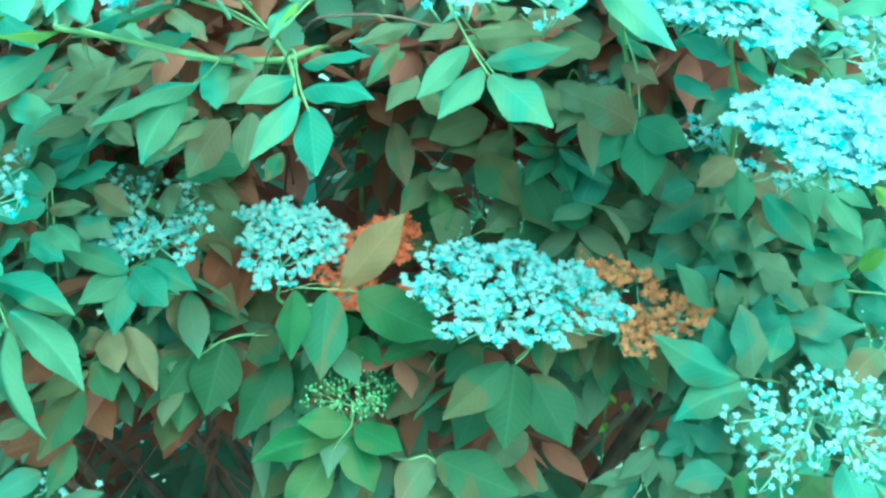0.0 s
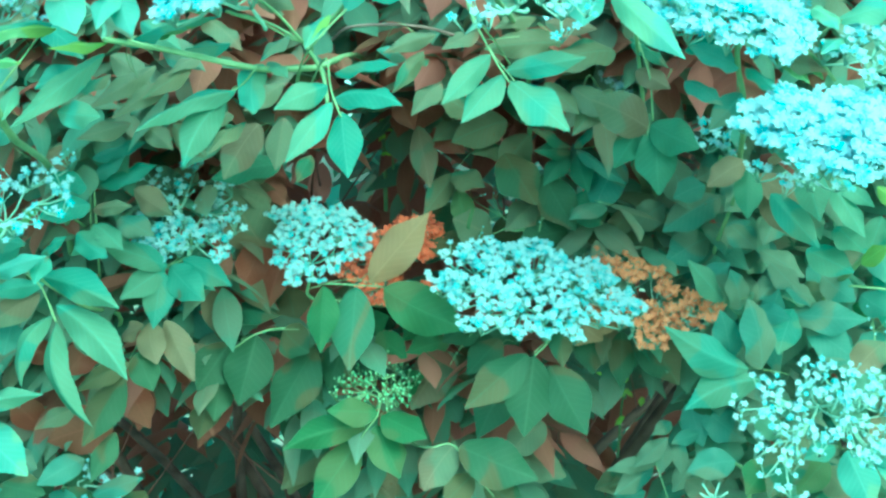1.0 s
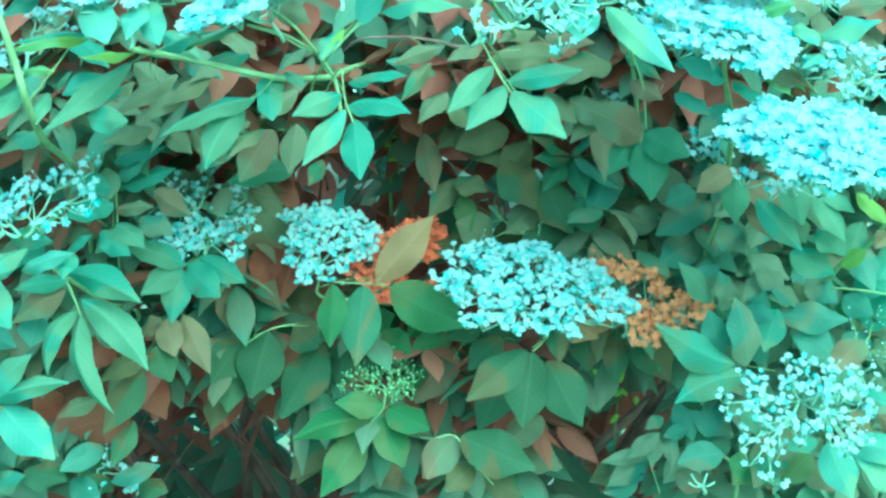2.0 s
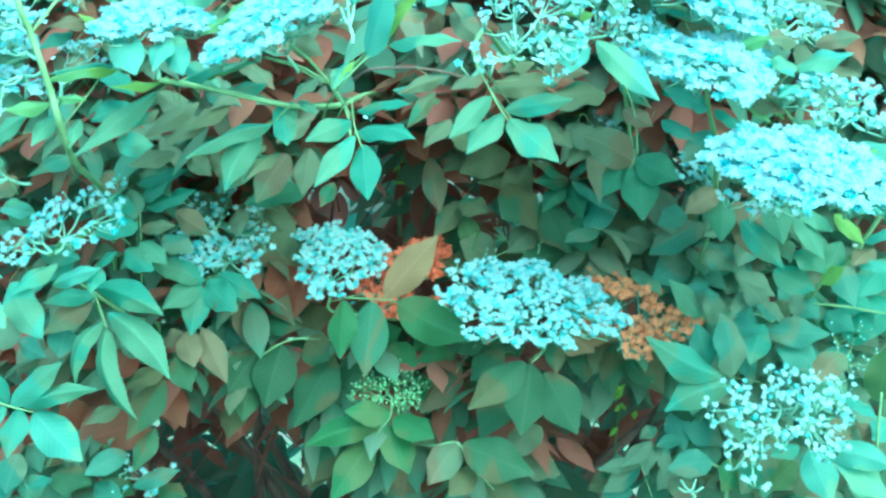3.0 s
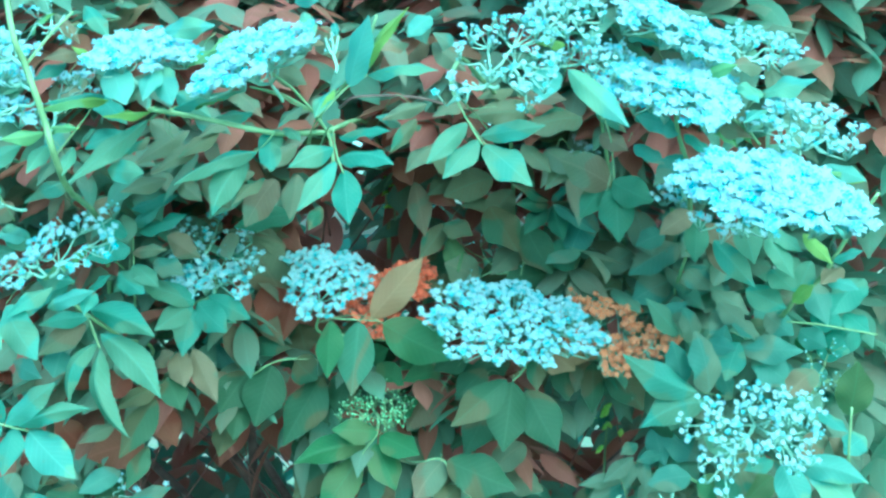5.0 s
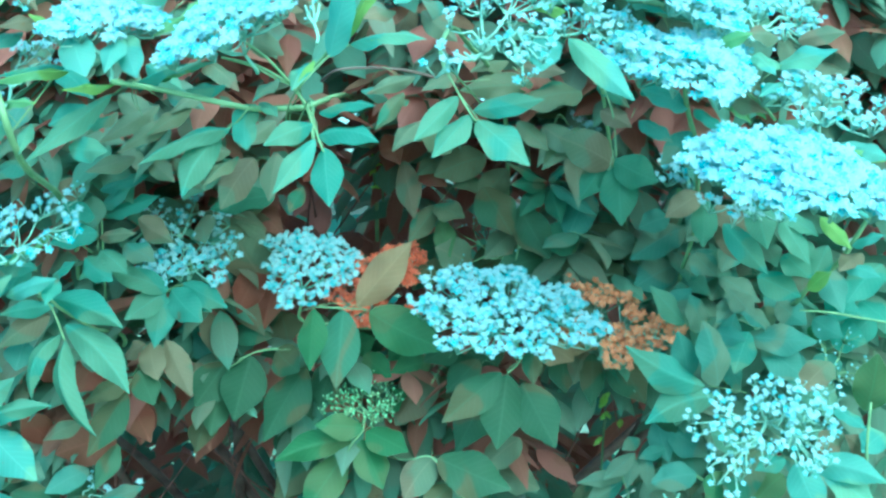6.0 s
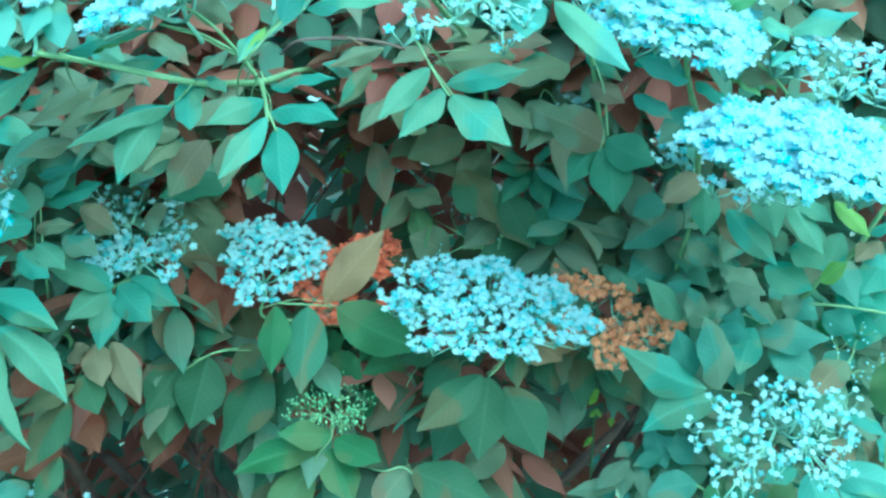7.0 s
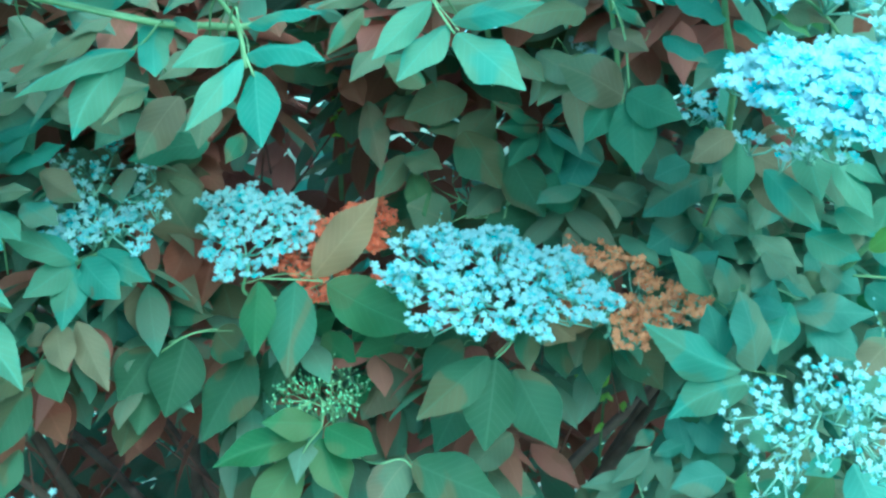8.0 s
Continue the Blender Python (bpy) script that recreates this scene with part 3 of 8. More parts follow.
leaf = compound_leaf(shoot, [(-0.243, 0.985, 1.576), (-0.228, 0.905, 1.586), (-0.213, 0.855, 1.596), (-0.227, 0.855, 1.586)], 0.0004)
leaflet(leaf, (-0.236, 0.820, 1.581), (-0.283, 0.800, 1.547), 0.0156, OLIVE, "flat")
leaflet(leaf, (-0.221, 0.823, 1.574), (-0.267, 0.803, 1.540), 0.0137, OLIVE, "flat")
leaflet(leaf, (-0.210, 0.826, 1.581), (-0.243, 0.806, 1.555), 0.0147, GREEN, "flat")
leaflet(leaf, (-0.259, 0.829, 1.538), (-0.295, 0.809, 1.525), 0.0158, OLIVE, "flat")
leaflet(leaf, (-0.275, 0.832, 1.576), (-0.295, 0.812, 1.555), 0.0129, GREEN)
leaflet(leaf, (-0.203, 0.835, 1.590), (-0.226, 0.815, 1.574), 0.0119, OLIVE)
leaflet(leaf, (-0.142, 0.838, 1.569), (-0.169, 0.818, 1.546), 0.0158, OLIVE, "flat")
leaflet(leaf, (-0.181, 0.841, 1.544), (-0.211, 0.821, 1.539), 0.0149, OLIVE)
leaf = compound_leaf(shoot, [(-0.307, 1.025, 1.569), (-0.292, 0.945, 1.579), (-0.277, 0.895, 1.589), (-0.294, 0.895, 1.595)], 0.0004)
leaflet(leaf, (-0.339, 0.860, 1.618), (-0.298, 0.840, 1.588), 0.0214, LIT_GREEN)
leaflet(leaf, (-0.284, 0.863, 1.594), (-0.246, 0.843, 1.567), 0.0214, OLIVE)
leaflet(leaf, (-0.245, 0.866, 1.605), (-0.204, 0.846, 1.579), 0.0214, MIDDLE)
leaflet(leaf, (-0.311, 0.869, 1.584), (-0.341, 0.849, 1.566), 0.0205, LIT_GREEN)
leaflet(leaf, (-0.262, 0.872, 1.621), (-0.224, 0.852, 1.596), 0.0205, LIT_GREEN)
leaflet(leaf, (-0.369, 0.875, 1.593), (-0.378, 0.855, 1.559), 0.0207, MIDDLE)
leaflet(leaf, (-0.213, 0.878, 1.625), (-0.177, 0.858, 1.596), 0.0206, OLIVE)
flower_head((-0.248, 0.710, 1.638), "wide bright white elder flower head, flat and dense", 0.0404, 0.0174, foot=(-0.235, 0.690, 1.586), face=0.42, seed=8, bloom=1.2, spacing=0.0125, tuft=13, fill=1.0)
flower_head((-0.150, 0.660, 1.626), "large bright white elder flower head leaning sideways", 0.0442, 0.0199, foot=(-0.131, 0.700, 1.593), face=0.45, slant=-22, seed=9, bloom=1.2, spacing=0.0125, tuft=13, fill=1.0)
leaf = compound_leaf(shoot, [(-0.269, 0.830, 1.603), (-0.245, 0.730, 1.591), (-0.232, 0.680, 1.585), (-0.225, 0.680, 1.587)], 0.0004)
leaflet(leaf, (-0.327, 1.013, 1.665), (-0.279, 0.987, 1.637), 0.0221, OLIVE)
leaf = compound_leaf(shoot, [(-0.249, 0.820, 1.601), (-0.226, 0.720, 1.589), (-0.213, 0.670, 1.583), (-0.207, 0.670, 1.586)], 0.0004)
leaflet(leaf, (-0.207, 1.013, 1.621), (-0.254, 0.987, 1.612), 0.0160, SHADED, "right")
leaflet(leaf, (-0.192, 1.013, 1.608), (-0.234, 0.987, 1.587), 0.0098, OLIVE)
leaf = compound_leaf(shoot, [(-0.273, 0.870, 1.602), (-0.249, 0.770, 1.590), (-0.236, 0.720, 1.584), (-0.241, 0.720, 1.581)], 0.0004)
leaflet(leaf, (-0.378, 1.013, 1.597), (-0.378, 0.987, 1.573), 0.0209, OLIVE)
leaflet(leaf, (-0.385, 1.013, 1.567), (-0.407, 0.987, 1.535), 0.0209, SHADED)
leaf = compound_leaf(shoot, [(-0.168, 0.870, 1.580), (-0.152, 0.770, 1.570), (-0.144, 0.720, 1.565), (-0.158, 0.720, 1.556)], 0.0004)
leaflet(leaf, (-0.273, 1.012, 1.602), (-0.320, 0.988, 1.554), 0.0282, OLIVE)
leaflet(leaf, (-0.240, 1.012, 1.548), (-0.189, 0.988, 1.559), 0.0244, OLIVE)
leaflet(leaf, (-0.251, 1.012, 1.543), (-0.216, 0.988, 1.560), 0.0183, SHADED)
leaf = compound_leaf(shoot, [(-0.125, 0.870, 1.601), (-0.113, 0.770, 1.590), (-0.107, 0.720, 1.583), (-0.091, 0.710, 1.561), (-0.086, 0.690, 1.542)], 0.0004)
leaflet(leaf, (-0.124, 1.013, 1.592), (-0.064, 0.987, 1.595), 0.0209, SHADED, "left")
leaflet(leaf, (-0.122, 0.993, 1.572), (-0.062, 1.007, 1.560), 0.0277, SHADED)
leaflet(leaf, (-0.131, 1.013, 1.573), (-0.169, 0.987, 1.559), 0.0220, SHADED)
leaflet(leaf, (-0.158, 1.013, 1.621), (-0.186, 0.987, 1.600), 0.0172, SHADED)
leaflet(leaf, (-0.133, 1.013, 1.591), (-0.173, 0.987, 1.585), 0.0160, SHADED)
leaflet(leaf, (-0.134, 1.011, 1.576), (-0.182, 0.989, 1.547), 0.0207, RUST)
leaflet(leaf, (-0.177, 1.012, 1.560), (-0.204, 0.988, 1.533), 0.0208, OLIVE)
leaf = compound_leaf(shoot, [(-0.084, 0.890, 1.688), (-0.075, 0.790, 1.668), (-0.071, 0.740, 1.658), (-0.061, 0.740, 1.644)], 0.0004)
leaflet(leaf, (-0.035, 1.012, 1.697), (-0.052, 0.988, 1.655), 0.0244, OLIVE)
leaflet(leaf, (-0.145, 1.012, 1.708), (-0.124, 0.988, 1.667), 0.0306, OLIVE)
leaflet(leaf, (-0.164, 1.012, 1.677), (-0.179, 0.988, 1.638), 0.0244, OLIVE)
leaflet(leaf, (-0.134, 0.780, 1.686), (-0.101, 0.760, 1.701), 0.0197, LIT_PALE)
leaflet(leaf, (-0.096, 1.012, 1.658), (-0.070, 0.988, 1.678), 0.0184, OLIVE)
flower_head((-0.107, 0.800, 1.672), "sparse pale buds on thin stalks among leaves", 0.0151, 0.0201, foot=(-0.099, 0.780, 1.626), face=0.8, seed=62, fill=0.4, tuft=4, kind='pale')

shoot = branch((0.05, 1.2, 1.1), "elder shoot with a clear five-parted green leaf hanging forward", [
    ([(0.05, 1.2, 1.1), (0.06, 1.0, 1.55), (0.018, 0.750, 1.625), (0.002, 0.690, 1.612), (0.006, 0.660, 1.589)], 0.0025, 0.0013, STALK),
    ([(0.014, 0.900, 1.605), (-0.033, 0.840, 1.612), (-0.086, 0.840, 1.613), (-0.106, 0.860, 1.605)], 0.0014, 0.001, BARK),
])
leaf = compound_leaf(shoot, [(-0.082, 0.965, 1.594), (-0.067, 0.885, 1.604), (-0.052, 0.835, 1.614), (-0.039, 0.835, 1.607)], 0.0004)
leaflet(leaf, (-0.031, 0.800, 1.589), (-0.053, 0.780, 1.557), 0.0123, GREEN)
leaflet(leaf, (-0.022, 0.803, 1.602), (-0.060, 0.783, 1.586), 0.0124, OLIVE)
leaflet(leaf, (-0.018, 0.806, 1.679), (-0.038, 0.786, 1.658), 0.0171, LIT_PALE, "broad")
leaflet(leaf, (-0.038, 0.809, 1.656), (-0.066, 0.789, 1.647), 0.0143, OLIVE)
leaflet(leaf, (-0.018, 0.812, 1.567), (-0.040, 0.792, 1.541), 0.0163, OLIVE)
leaflet(leaf, (-0.045, 0.815, 1.585), (-0.066, 0.795, 1.590), 0.0116, MIDDLE)
leaflet(leaf, (-0.028, 0.818, 1.585), (-0.043, 0.798, 1.576), 0.0097, GREEN)
leaf = compound_leaf(shoot, [(0.036, 0.790, 1.573), (0.021, 0.710, 1.583), (0.006, 0.660, 1.593), (0.016, 0.660, 1.572), (0.024, 0.660, 1.559), (0.027, 0.660, 1.555)], 0.0008)
leaflet(leaf, (0.015, 0.660, 1.572), (-0.015, 0.640, 1.540), 0.0142, LIT_GREEN, "flat")
leaflet(leaf, (0.023, 0.663, 1.560), (-0.003, 0.643, 1.529), 0.0187, LIT_GREEN, "flat")
leaflet(leaf, (0.028, 0.666, 1.556), (0.063, 0.646, 1.524), 0.0262, LIT_GREEN, "broad")
leaflet(leaf, (0.025, 0.669, 1.563), (0.073, 0.649, 1.569), 0.0156, LIT_GREEN, "flat")
leaf = compound_leaf(shoot, [(0.090, 1.025, 1.602), (0.075, 0.945, 1.612), (0.060, 0.895, 1.622), (0.079, 0.895, 1.606)], 0.0004)
leaflet(leaf, (0.077, 0.860, 1.602), (0.014, 0.840, 1.595), 0.0210, GREEN, "broad")
leaflet(leaf, (0.119, 0.863, 1.596), (0.062, 0.843, 1.582), 0.0331, GREEN, "broad")
leaflet(leaf, (0.056, 0.866, 1.623), (0.022, 0.846, 1.611), 0.0151, GREEN)
leaflet(leaf, (-0.020, 0.869, 1.666), (0.012, 0.849, 1.637), 0.0203, OLIVE)
leaflet(leaf, (0.006, 0.872, 1.656), (-0.019, 0.852, 1.673), 0.0183, MIDDLE)
leaf = compound_leaf(shoot, [(0.006, 0.650, 1.588), (0.017, 0.650, 1.571), (0.029, 0.640, 1.554)], 0.0004)
leaflet(leaf, (0.019, 1.000, 1.601), (-0.030, 1.000, 1.561), 0.0280, SHADED, "flat", -12)
leaflet(leaf, (0.028, 1.037, 1.591), (-0.011, 0.963, 1.544), 0.0313, SHADED, "flat", 10)
leaflet(leaf, (0.036, 1.022, 1.585), (0.082, 0.978, 1.536), 0.0384, SHADED, "flat")
leaflet(leaf, (0.029, 1.014, 1.593), (0.094, 0.986, 1.598), 0.0271, SHADED, "flat")
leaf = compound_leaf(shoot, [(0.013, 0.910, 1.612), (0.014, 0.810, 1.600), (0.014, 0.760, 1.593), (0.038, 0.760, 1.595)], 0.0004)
leaflet(leaf, (0.015, 1.013, 1.612), (0.071, 0.987, 1.619), 0.0196, SHADED)
leaflet(leaf, (-0.005, 1.012, 1.604), (-0.034, 0.988, 1.609), 0.0244, SHADED)
leaflet(leaf, (-0.016, 1.012, 1.723), (0.009, 0.988, 1.748), 0.0367, SHADED)
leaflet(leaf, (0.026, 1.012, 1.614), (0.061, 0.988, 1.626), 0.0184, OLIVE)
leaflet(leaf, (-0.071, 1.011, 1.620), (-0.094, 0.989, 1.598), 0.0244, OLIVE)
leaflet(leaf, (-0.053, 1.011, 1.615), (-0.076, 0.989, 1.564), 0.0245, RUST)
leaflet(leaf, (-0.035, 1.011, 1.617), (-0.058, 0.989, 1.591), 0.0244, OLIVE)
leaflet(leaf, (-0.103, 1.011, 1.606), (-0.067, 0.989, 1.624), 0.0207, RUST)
leaflet(leaf, (0.086, 1.011, 1.619), (0.120, 0.989, 1.584), 0.0489, SHADED, "flat")
flower_head((0.046, 0.640, 1.627), "open white elder flower head with its stalks showing", 0.0390, 0.0305, foot=(0.025, 0.655, 1.597), face=0.75, dome=0.15, seed=11, bloom=0.68, spacing=0.0135, tuft=8, fill=0.85, buds=0.35)
flower_head((0.086, 0.660, 1.659), "white elder flower head half gone to buds", 0.0303, 0.0208, foot=(0.066, 0.660, 1.632), face=0.6, seed=12, slant=-18, bloom=0.7, spacing=0.013, tuft=8, fill=0.85, buds=0.3)
flower_head((0.010, 0.650, 1.599), "few white florets on thin green stalks", 0.0129, 0.0069, foot=(0.038, 0.655, 1.599), face=0.5, seed=13, fill=0.5, tuft=5, buds=0.4)
flower_head((0.060, 0.660, 1.597), "few white florets hanging from thin stalks", 0.0095, 0.0113, foot=(0.049, 0.660, 1.612), face=0.7, seed=14, fill=0.5, tuft=5, buds=0.4)

shoot = branch((0.36, 1.25, 1.1), "sunlit elder shoot crowned by wide white flower heads", [
    ([(0.36, 1.25, 1.1), (0.3, 1.12, 1.42), (0.233, 0.920, 1.485), (0.202, 0.780, 1.540), (0.182, 0.720, 1.571), (0.177, 0.700, 1.590)], 0.0028, 0.0017, STALK),
    ([(0.247, 0.720, 1.560), (0.237, 0.715, 1.570), (0.224, 0.710, 1.579)], 0.0012, 0.001, STALK),
    ([(0.22, 1.18, 1.42), (0.174, 1.000, 1.485), (0.149, 0.900, 1.546), (0.133, 0.840, 1.600), (0.121, 0.800, 1.621)], 0.0019, 0.0016, STALK),
])
leaf = compound_leaf(shoot, [(0.123, 0.845, 1.611), (0.108, 0.765, 1.621), (0.093, 0.715, 1.631), (0.079, 0.715, 1.622)], 0.0004)
leaflet(leaf, (0.077, 0.680, 1.617), (0.072, 0.660, 1.589), 0.0248, LIT_PALE, "broad")
leaflet(leaf, (0.092, 0.683, 1.615), (0.136, 0.663, 1.569), 0.0199, LIT_PALE, "flat")
leaflet(leaf, (0.090, 0.686, 1.635), (0.065, 0.666, 1.632), 0.0108, YELLOWED)
leaf = compound_leaf(shoot, [(0.221, 0.885, 1.519), (0.206, 0.805, 1.529), (0.191, 0.755, 1.539), (0.190, 0.755, 1.574)], 0.0004)
leaflet(leaf, (0.183, 0.720, 1.569), (0.145, 0.700, 1.581), 0.0181, LIT_PALE, "broad")
leaflet(leaf, (0.188, 0.723, 1.569), (0.205, 0.703, 1.549), 0.0121, LIT_GREEN)
leaflet(leaf, (0.211, 0.726, 1.578), (0.238, 0.706, 1.564), 0.0165, OLIVE, "broad")
leaflet(leaf, (0.211, 0.729, 1.577), (0.227, 0.709, 1.557), 0.0131, YELLOWED)
leaflet(leaf, (0.149, 0.732, 1.561), (0.171, 0.712, 1.543), 0.0149, MIDDLE)
leaflet(leaf, (0.189, 0.735, 1.553), (0.162, 0.715, 1.527), 0.0176, MIDDLE)
leaflet(leaf, (0.150, 0.738, 1.582), (0.171, 0.718, 1.587), 0.0106, LIT_GREEN)
leaflet(leaf, (0.246, 0.741, 1.562), (0.223, 0.721, 1.582), 0.0053, YELLOWED)
leaf = compound_leaf(shoot, [(0.207, 0.925, 1.628), (0.192, 0.845, 1.638), (0.177, 0.795, 1.648), (0.157, 0.795, 1.663)], 0.0004)
leaflet(leaf, (0.148, 0.760, 1.661), (0.170, 0.740, 1.668), 0.0180, OLIVE, "broad")
leaflet(leaf, (0.148, 0.763, 1.653), (0.171, 0.743, 1.642), 0.0109, LIT_GREEN)
leaflet(leaf, (0.174, 0.766, 1.653), (0.192, 0.746, 1.638), 0.0181, MIDDLE)
leaflet(leaf, (0.205, 0.769, 1.656), (0.176, 0.749, 1.645), 0.0154, MIDDLE)
leaf = compound_leaf(shoot, [(0.275, 0.885, 1.571), (0.260, 0.805, 1.581), (0.245, 0.755, 1.591), (0.258, 0.755, 1.604)], 0.0004)
leaflet(leaf, (0.248, 0.720, 1.600), (0.286, 0.700, 1.609), 0.0198, LIT_PALE, "broad")
leaflet(leaf, (0.251, 0.723, 1.601), (0.223, 0.703, 1.603), 0.0147, LIT_PALE)
leaflet(leaf, (0.238, 0.726, 1.587), (0.250, 0.706, 1.577), 0.0121, LIT_PALE)
leaflet(leaf, (0.251, 0.729, 1.622), (0.220, 0.709, 1.621), 0.0156, OLIVE)
leaflet(leaf, (0.266, 0.732, 1.620), (0.295, 0.712, 1.623), 0.0157, OLIVE)
leaflet(leaf, (0.244, 0.735, 1.577), (0.222, 0.715, 1.586), 0.0131, OLIVE)
leaflet(leaf, (0.272, 0.738, 1.573), (0.254, 0.718, 1.560), 0.0114, RUST)
leaflet(leaf, (0.300, 0.741, 1.543), (0.332, 0.721, 1.531), 0.0176, LIT_PALE)
leaflet(leaf, (0.338, 0.744, 1.532), (0.300, 0.724, 1.538), 0.0088, YELLOWED)
leaf = compound_leaf(shoot, [(0.409, 1.115, 1.699), (0.394, 1.035, 1.709), (0.379, 0.985, 1.719), (0.391, 0.985, 1.707)], 0.0004)
leaflet(leaf, (0.357, 0.950, 1.712), (0.379, 0.930, 1.675), 0.0247, MIDDLE)
leaflet(leaf, (0.386, 0.953, 1.701), (0.402, 0.933, 1.667), 0.0215, MIDDLE)
leaflet(leaf, (0.348, 0.956, 1.705), (0.315, 0.936, 1.684), 0.0216, GREEN)
leaflet(leaf, (0.366, 0.959, 1.680), (0.338, 0.939, 1.657), 0.0195, RUST)
leaflet(leaf, (0.406, 0.962, 1.663), (0.367, 0.942, 1.644), 0.0217, RUST)
leaflet(leaf, (0.374, 0.965, 1.636), (0.401, 0.945, 1.616), 0.0218, GREEN)
leaflet(leaf, (0.340, 0.968, 1.715), (0.357, 0.948, 1.695), 0.0186, GREEN)
leaflet(leaf, (0.398, 0.971, 1.642), (0.407, 0.951, 1.656), 0.0164, OLIVE)
leaflet(leaf, (0.320, 0.974, 1.711), (0.287, 0.954, 1.690), 0.0187, RUST)
leaf = compound_leaf(shoot, [(0.257, 0.865, 1.500), (0.242, 0.785, 1.510), (0.227, 0.735, 1.520), (0.209, 0.735, 1.525)], 0.0004)
leaflet(leaf, (0.199, 0.700, 1.522), (0.220, 0.680, 1.505), 0.0152, LIT_PALE, "broad")
leaflet(leaf, (0.199, 0.703, 1.612), (0.221, 0.683, 1.618), 0.0110, YELLOWED)
leaflet(leaf, (0.227, 0.706, 1.606), (0.238, 0.686, 1.589), 0.0127, LIT_PALE)
leaflet(leaf, (0.249, 0.709, 1.587), (0.227, 0.689, 1.574), 0.0093, LIT_PALE)
leaflet(leaf, (0.328, 0.712, 1.513), (0.285, 0.692, 1.492), 0.0170, YELLOWED)
leaflet(leaf, (0.253, 0.715, 1.496), (0.270, 0.695, 1.501), 0.0111, LIT_PALE)
flower_head((0.181, 0.720, 1.657), "long white elder flower head sloping down", 0.0454, 0.0158, foot=(0.190, 0.720, 1.619), face=0.4, slant=27, seed=21, bloom=1.2, spacing=0.0125, tuft=13, fill=1.0)
flower_head((0.261, 0.780, 1.652), "white elder flower head with spiky edges and gaps", 0.0355, 0.0197, foot=(0.233, 0.740, 1.621), face=0.5, slant=8, seed=22, bloom=0.78, spacing=0.014, tuft=9, fill=0.9, buds=0.2)
flower_head((0.119, 0.710, 1.630), "thin white elder flower head with rusty gaps", 0.0339, 0.0174, foot=(0.139, 0.730, 1.612), face=0.5, slant=8, seed=23, bloom=0.7, spacing=0.013, tuft=8, fill=0.85, buds=0.25)
flower_head((0.178, 0.700, 1.607), "large dense white elder flower head", 0.0508, 0.0236, foot=(0.180, 0.715, 1.580), face=0.5, slant=6, seed=24, bloom=1.2, spacing=0.0125, tuft=13, fill=1.0)
flower_head((0.279, 0.690, 1.576), "white elder flower head with open tufts", 0.0377, 0.0206, foot=(0.271, 0.710, 1.545), face=0.5, slant=10, seed=25, bloom=0.8, spacing=0.014, tuft=9, fill=0.9, buds=0.1)
flower_head((0.221, 0.655, 1.532), "very bright dense white elder flower head", 0.0465, 0.0215, foot=(0.237, 0.700, 1.495), face=0.5, slant=-4, seed=26, bloom=1.3, spacing=0.0115, tuft=14, fill=1.0)
flower_head((0.260, 0.640, 1.520), "very bright dense white elder flower head, sunlit", 0.0445, 0.0203, foot=(0.281, 0.700, 1.486), face=0.5, slant=14, seed=27, bloom=1.3, spacing=0.0115, tuft=14, fill=1.0)
flower_head((0.201, 0.860, 1.530), "small white elder flower head behind leaves", 0.0139, 0.0107, foot=(0.220, 0.880, 1.512), face=0.7, seed=28, fill=1.0)
flower_head((0.235, 0.760, 1.503), "strip of white florets under a wide flower head", 0.0290, 0.0087, foot=(0.252, 0.780, 1.486), face=0.4, seed=29, fill=0.8)
flower_head((0.129, 0.950, 1.574), "small white elder flower head deep in the shrub", 0.0162, 0.0116, foot=(0.153, 1.020, 1.558), face=0.7, seed=30, fill=0.9, spacing=0.014)
leaf = compound_leaf(shoot, [(0.105, 0.850, 1.646), (0.099, 0.750, 1.630), (0.095, 0.700, 1.622), (0.090, 0.700, 1.615)], 0.0004)
leaflet(leaf, (0.087, 1.013, 1.662), (0.121, 0.987, 1.641), 0.0245, OLIVE)
leaflet(leaf, (0.117, 1.012, 1.683), (0.085, 0.988, 1.692), 0.0159, RUST)
leaflet(leaf, (0.122, 1.012, 1.637), (0.085, 0.988, 1.620), 0.0244, RUST)
leaf = compound_leaf(shoot, [(0.202, 0.860, 1.586), (0.188, 0.760, 1.575), (0.180, 0.710, 1.570), (0.182, 0.710, 1.571)], 0.0004)
leaflet(leaf, (0.241, 1.013, 1.601), (0.299, 0.987, 1.585), 0.0270, MIDDLE, "right")
leaflet(leaf, (0.267, 1.012, 1.605), (0.262, 0.988, 1.568), 0.0184, GREEN)
leaf = compound_leaf(shoot, [(0.280, 0.870, 1.620), (0.260, 0.770, 1.606), (0.249, 0.720, 1.599), (0.252, 0.720, 1.602)], 0.0004)
leaflet(leaf, (0.300, 1.013, 1.648), (0.321, 0.987, 1.627), 0.0306, MIDDLE)
leaflet(leaf, (0.324, 1.012, 1.653), (0.366, 0.988, 1.664), 0.0208, MIDDLE)
leaflet(leaf, (0.273, 1.012, 1.614), (0.312, 0.988, 1.603), 0.0159, MIDDLE)
leaflet(leaf, (0.285, 1.012, 1.599), (0.320, 0.988, 1.576), 0.0184, MIDDLE)
leaf = compound_leaf(shoot, [(0.363, 0.850, 1.570), (0.335, 0.750, 1.561), (0.321, 0.700, 1.556), (0.317, 0.700, 1.554)], 0.0004)
leaflet(leaf, (0.422, 1.013, 1.556), (0.372, 0.987, 1.550), 0.0184, MIDDLE)
leaflet(leaf, (0.445, 1.013, 1.557), (0.379, 0.987, 1.544), 0.0147, MIDDLE)
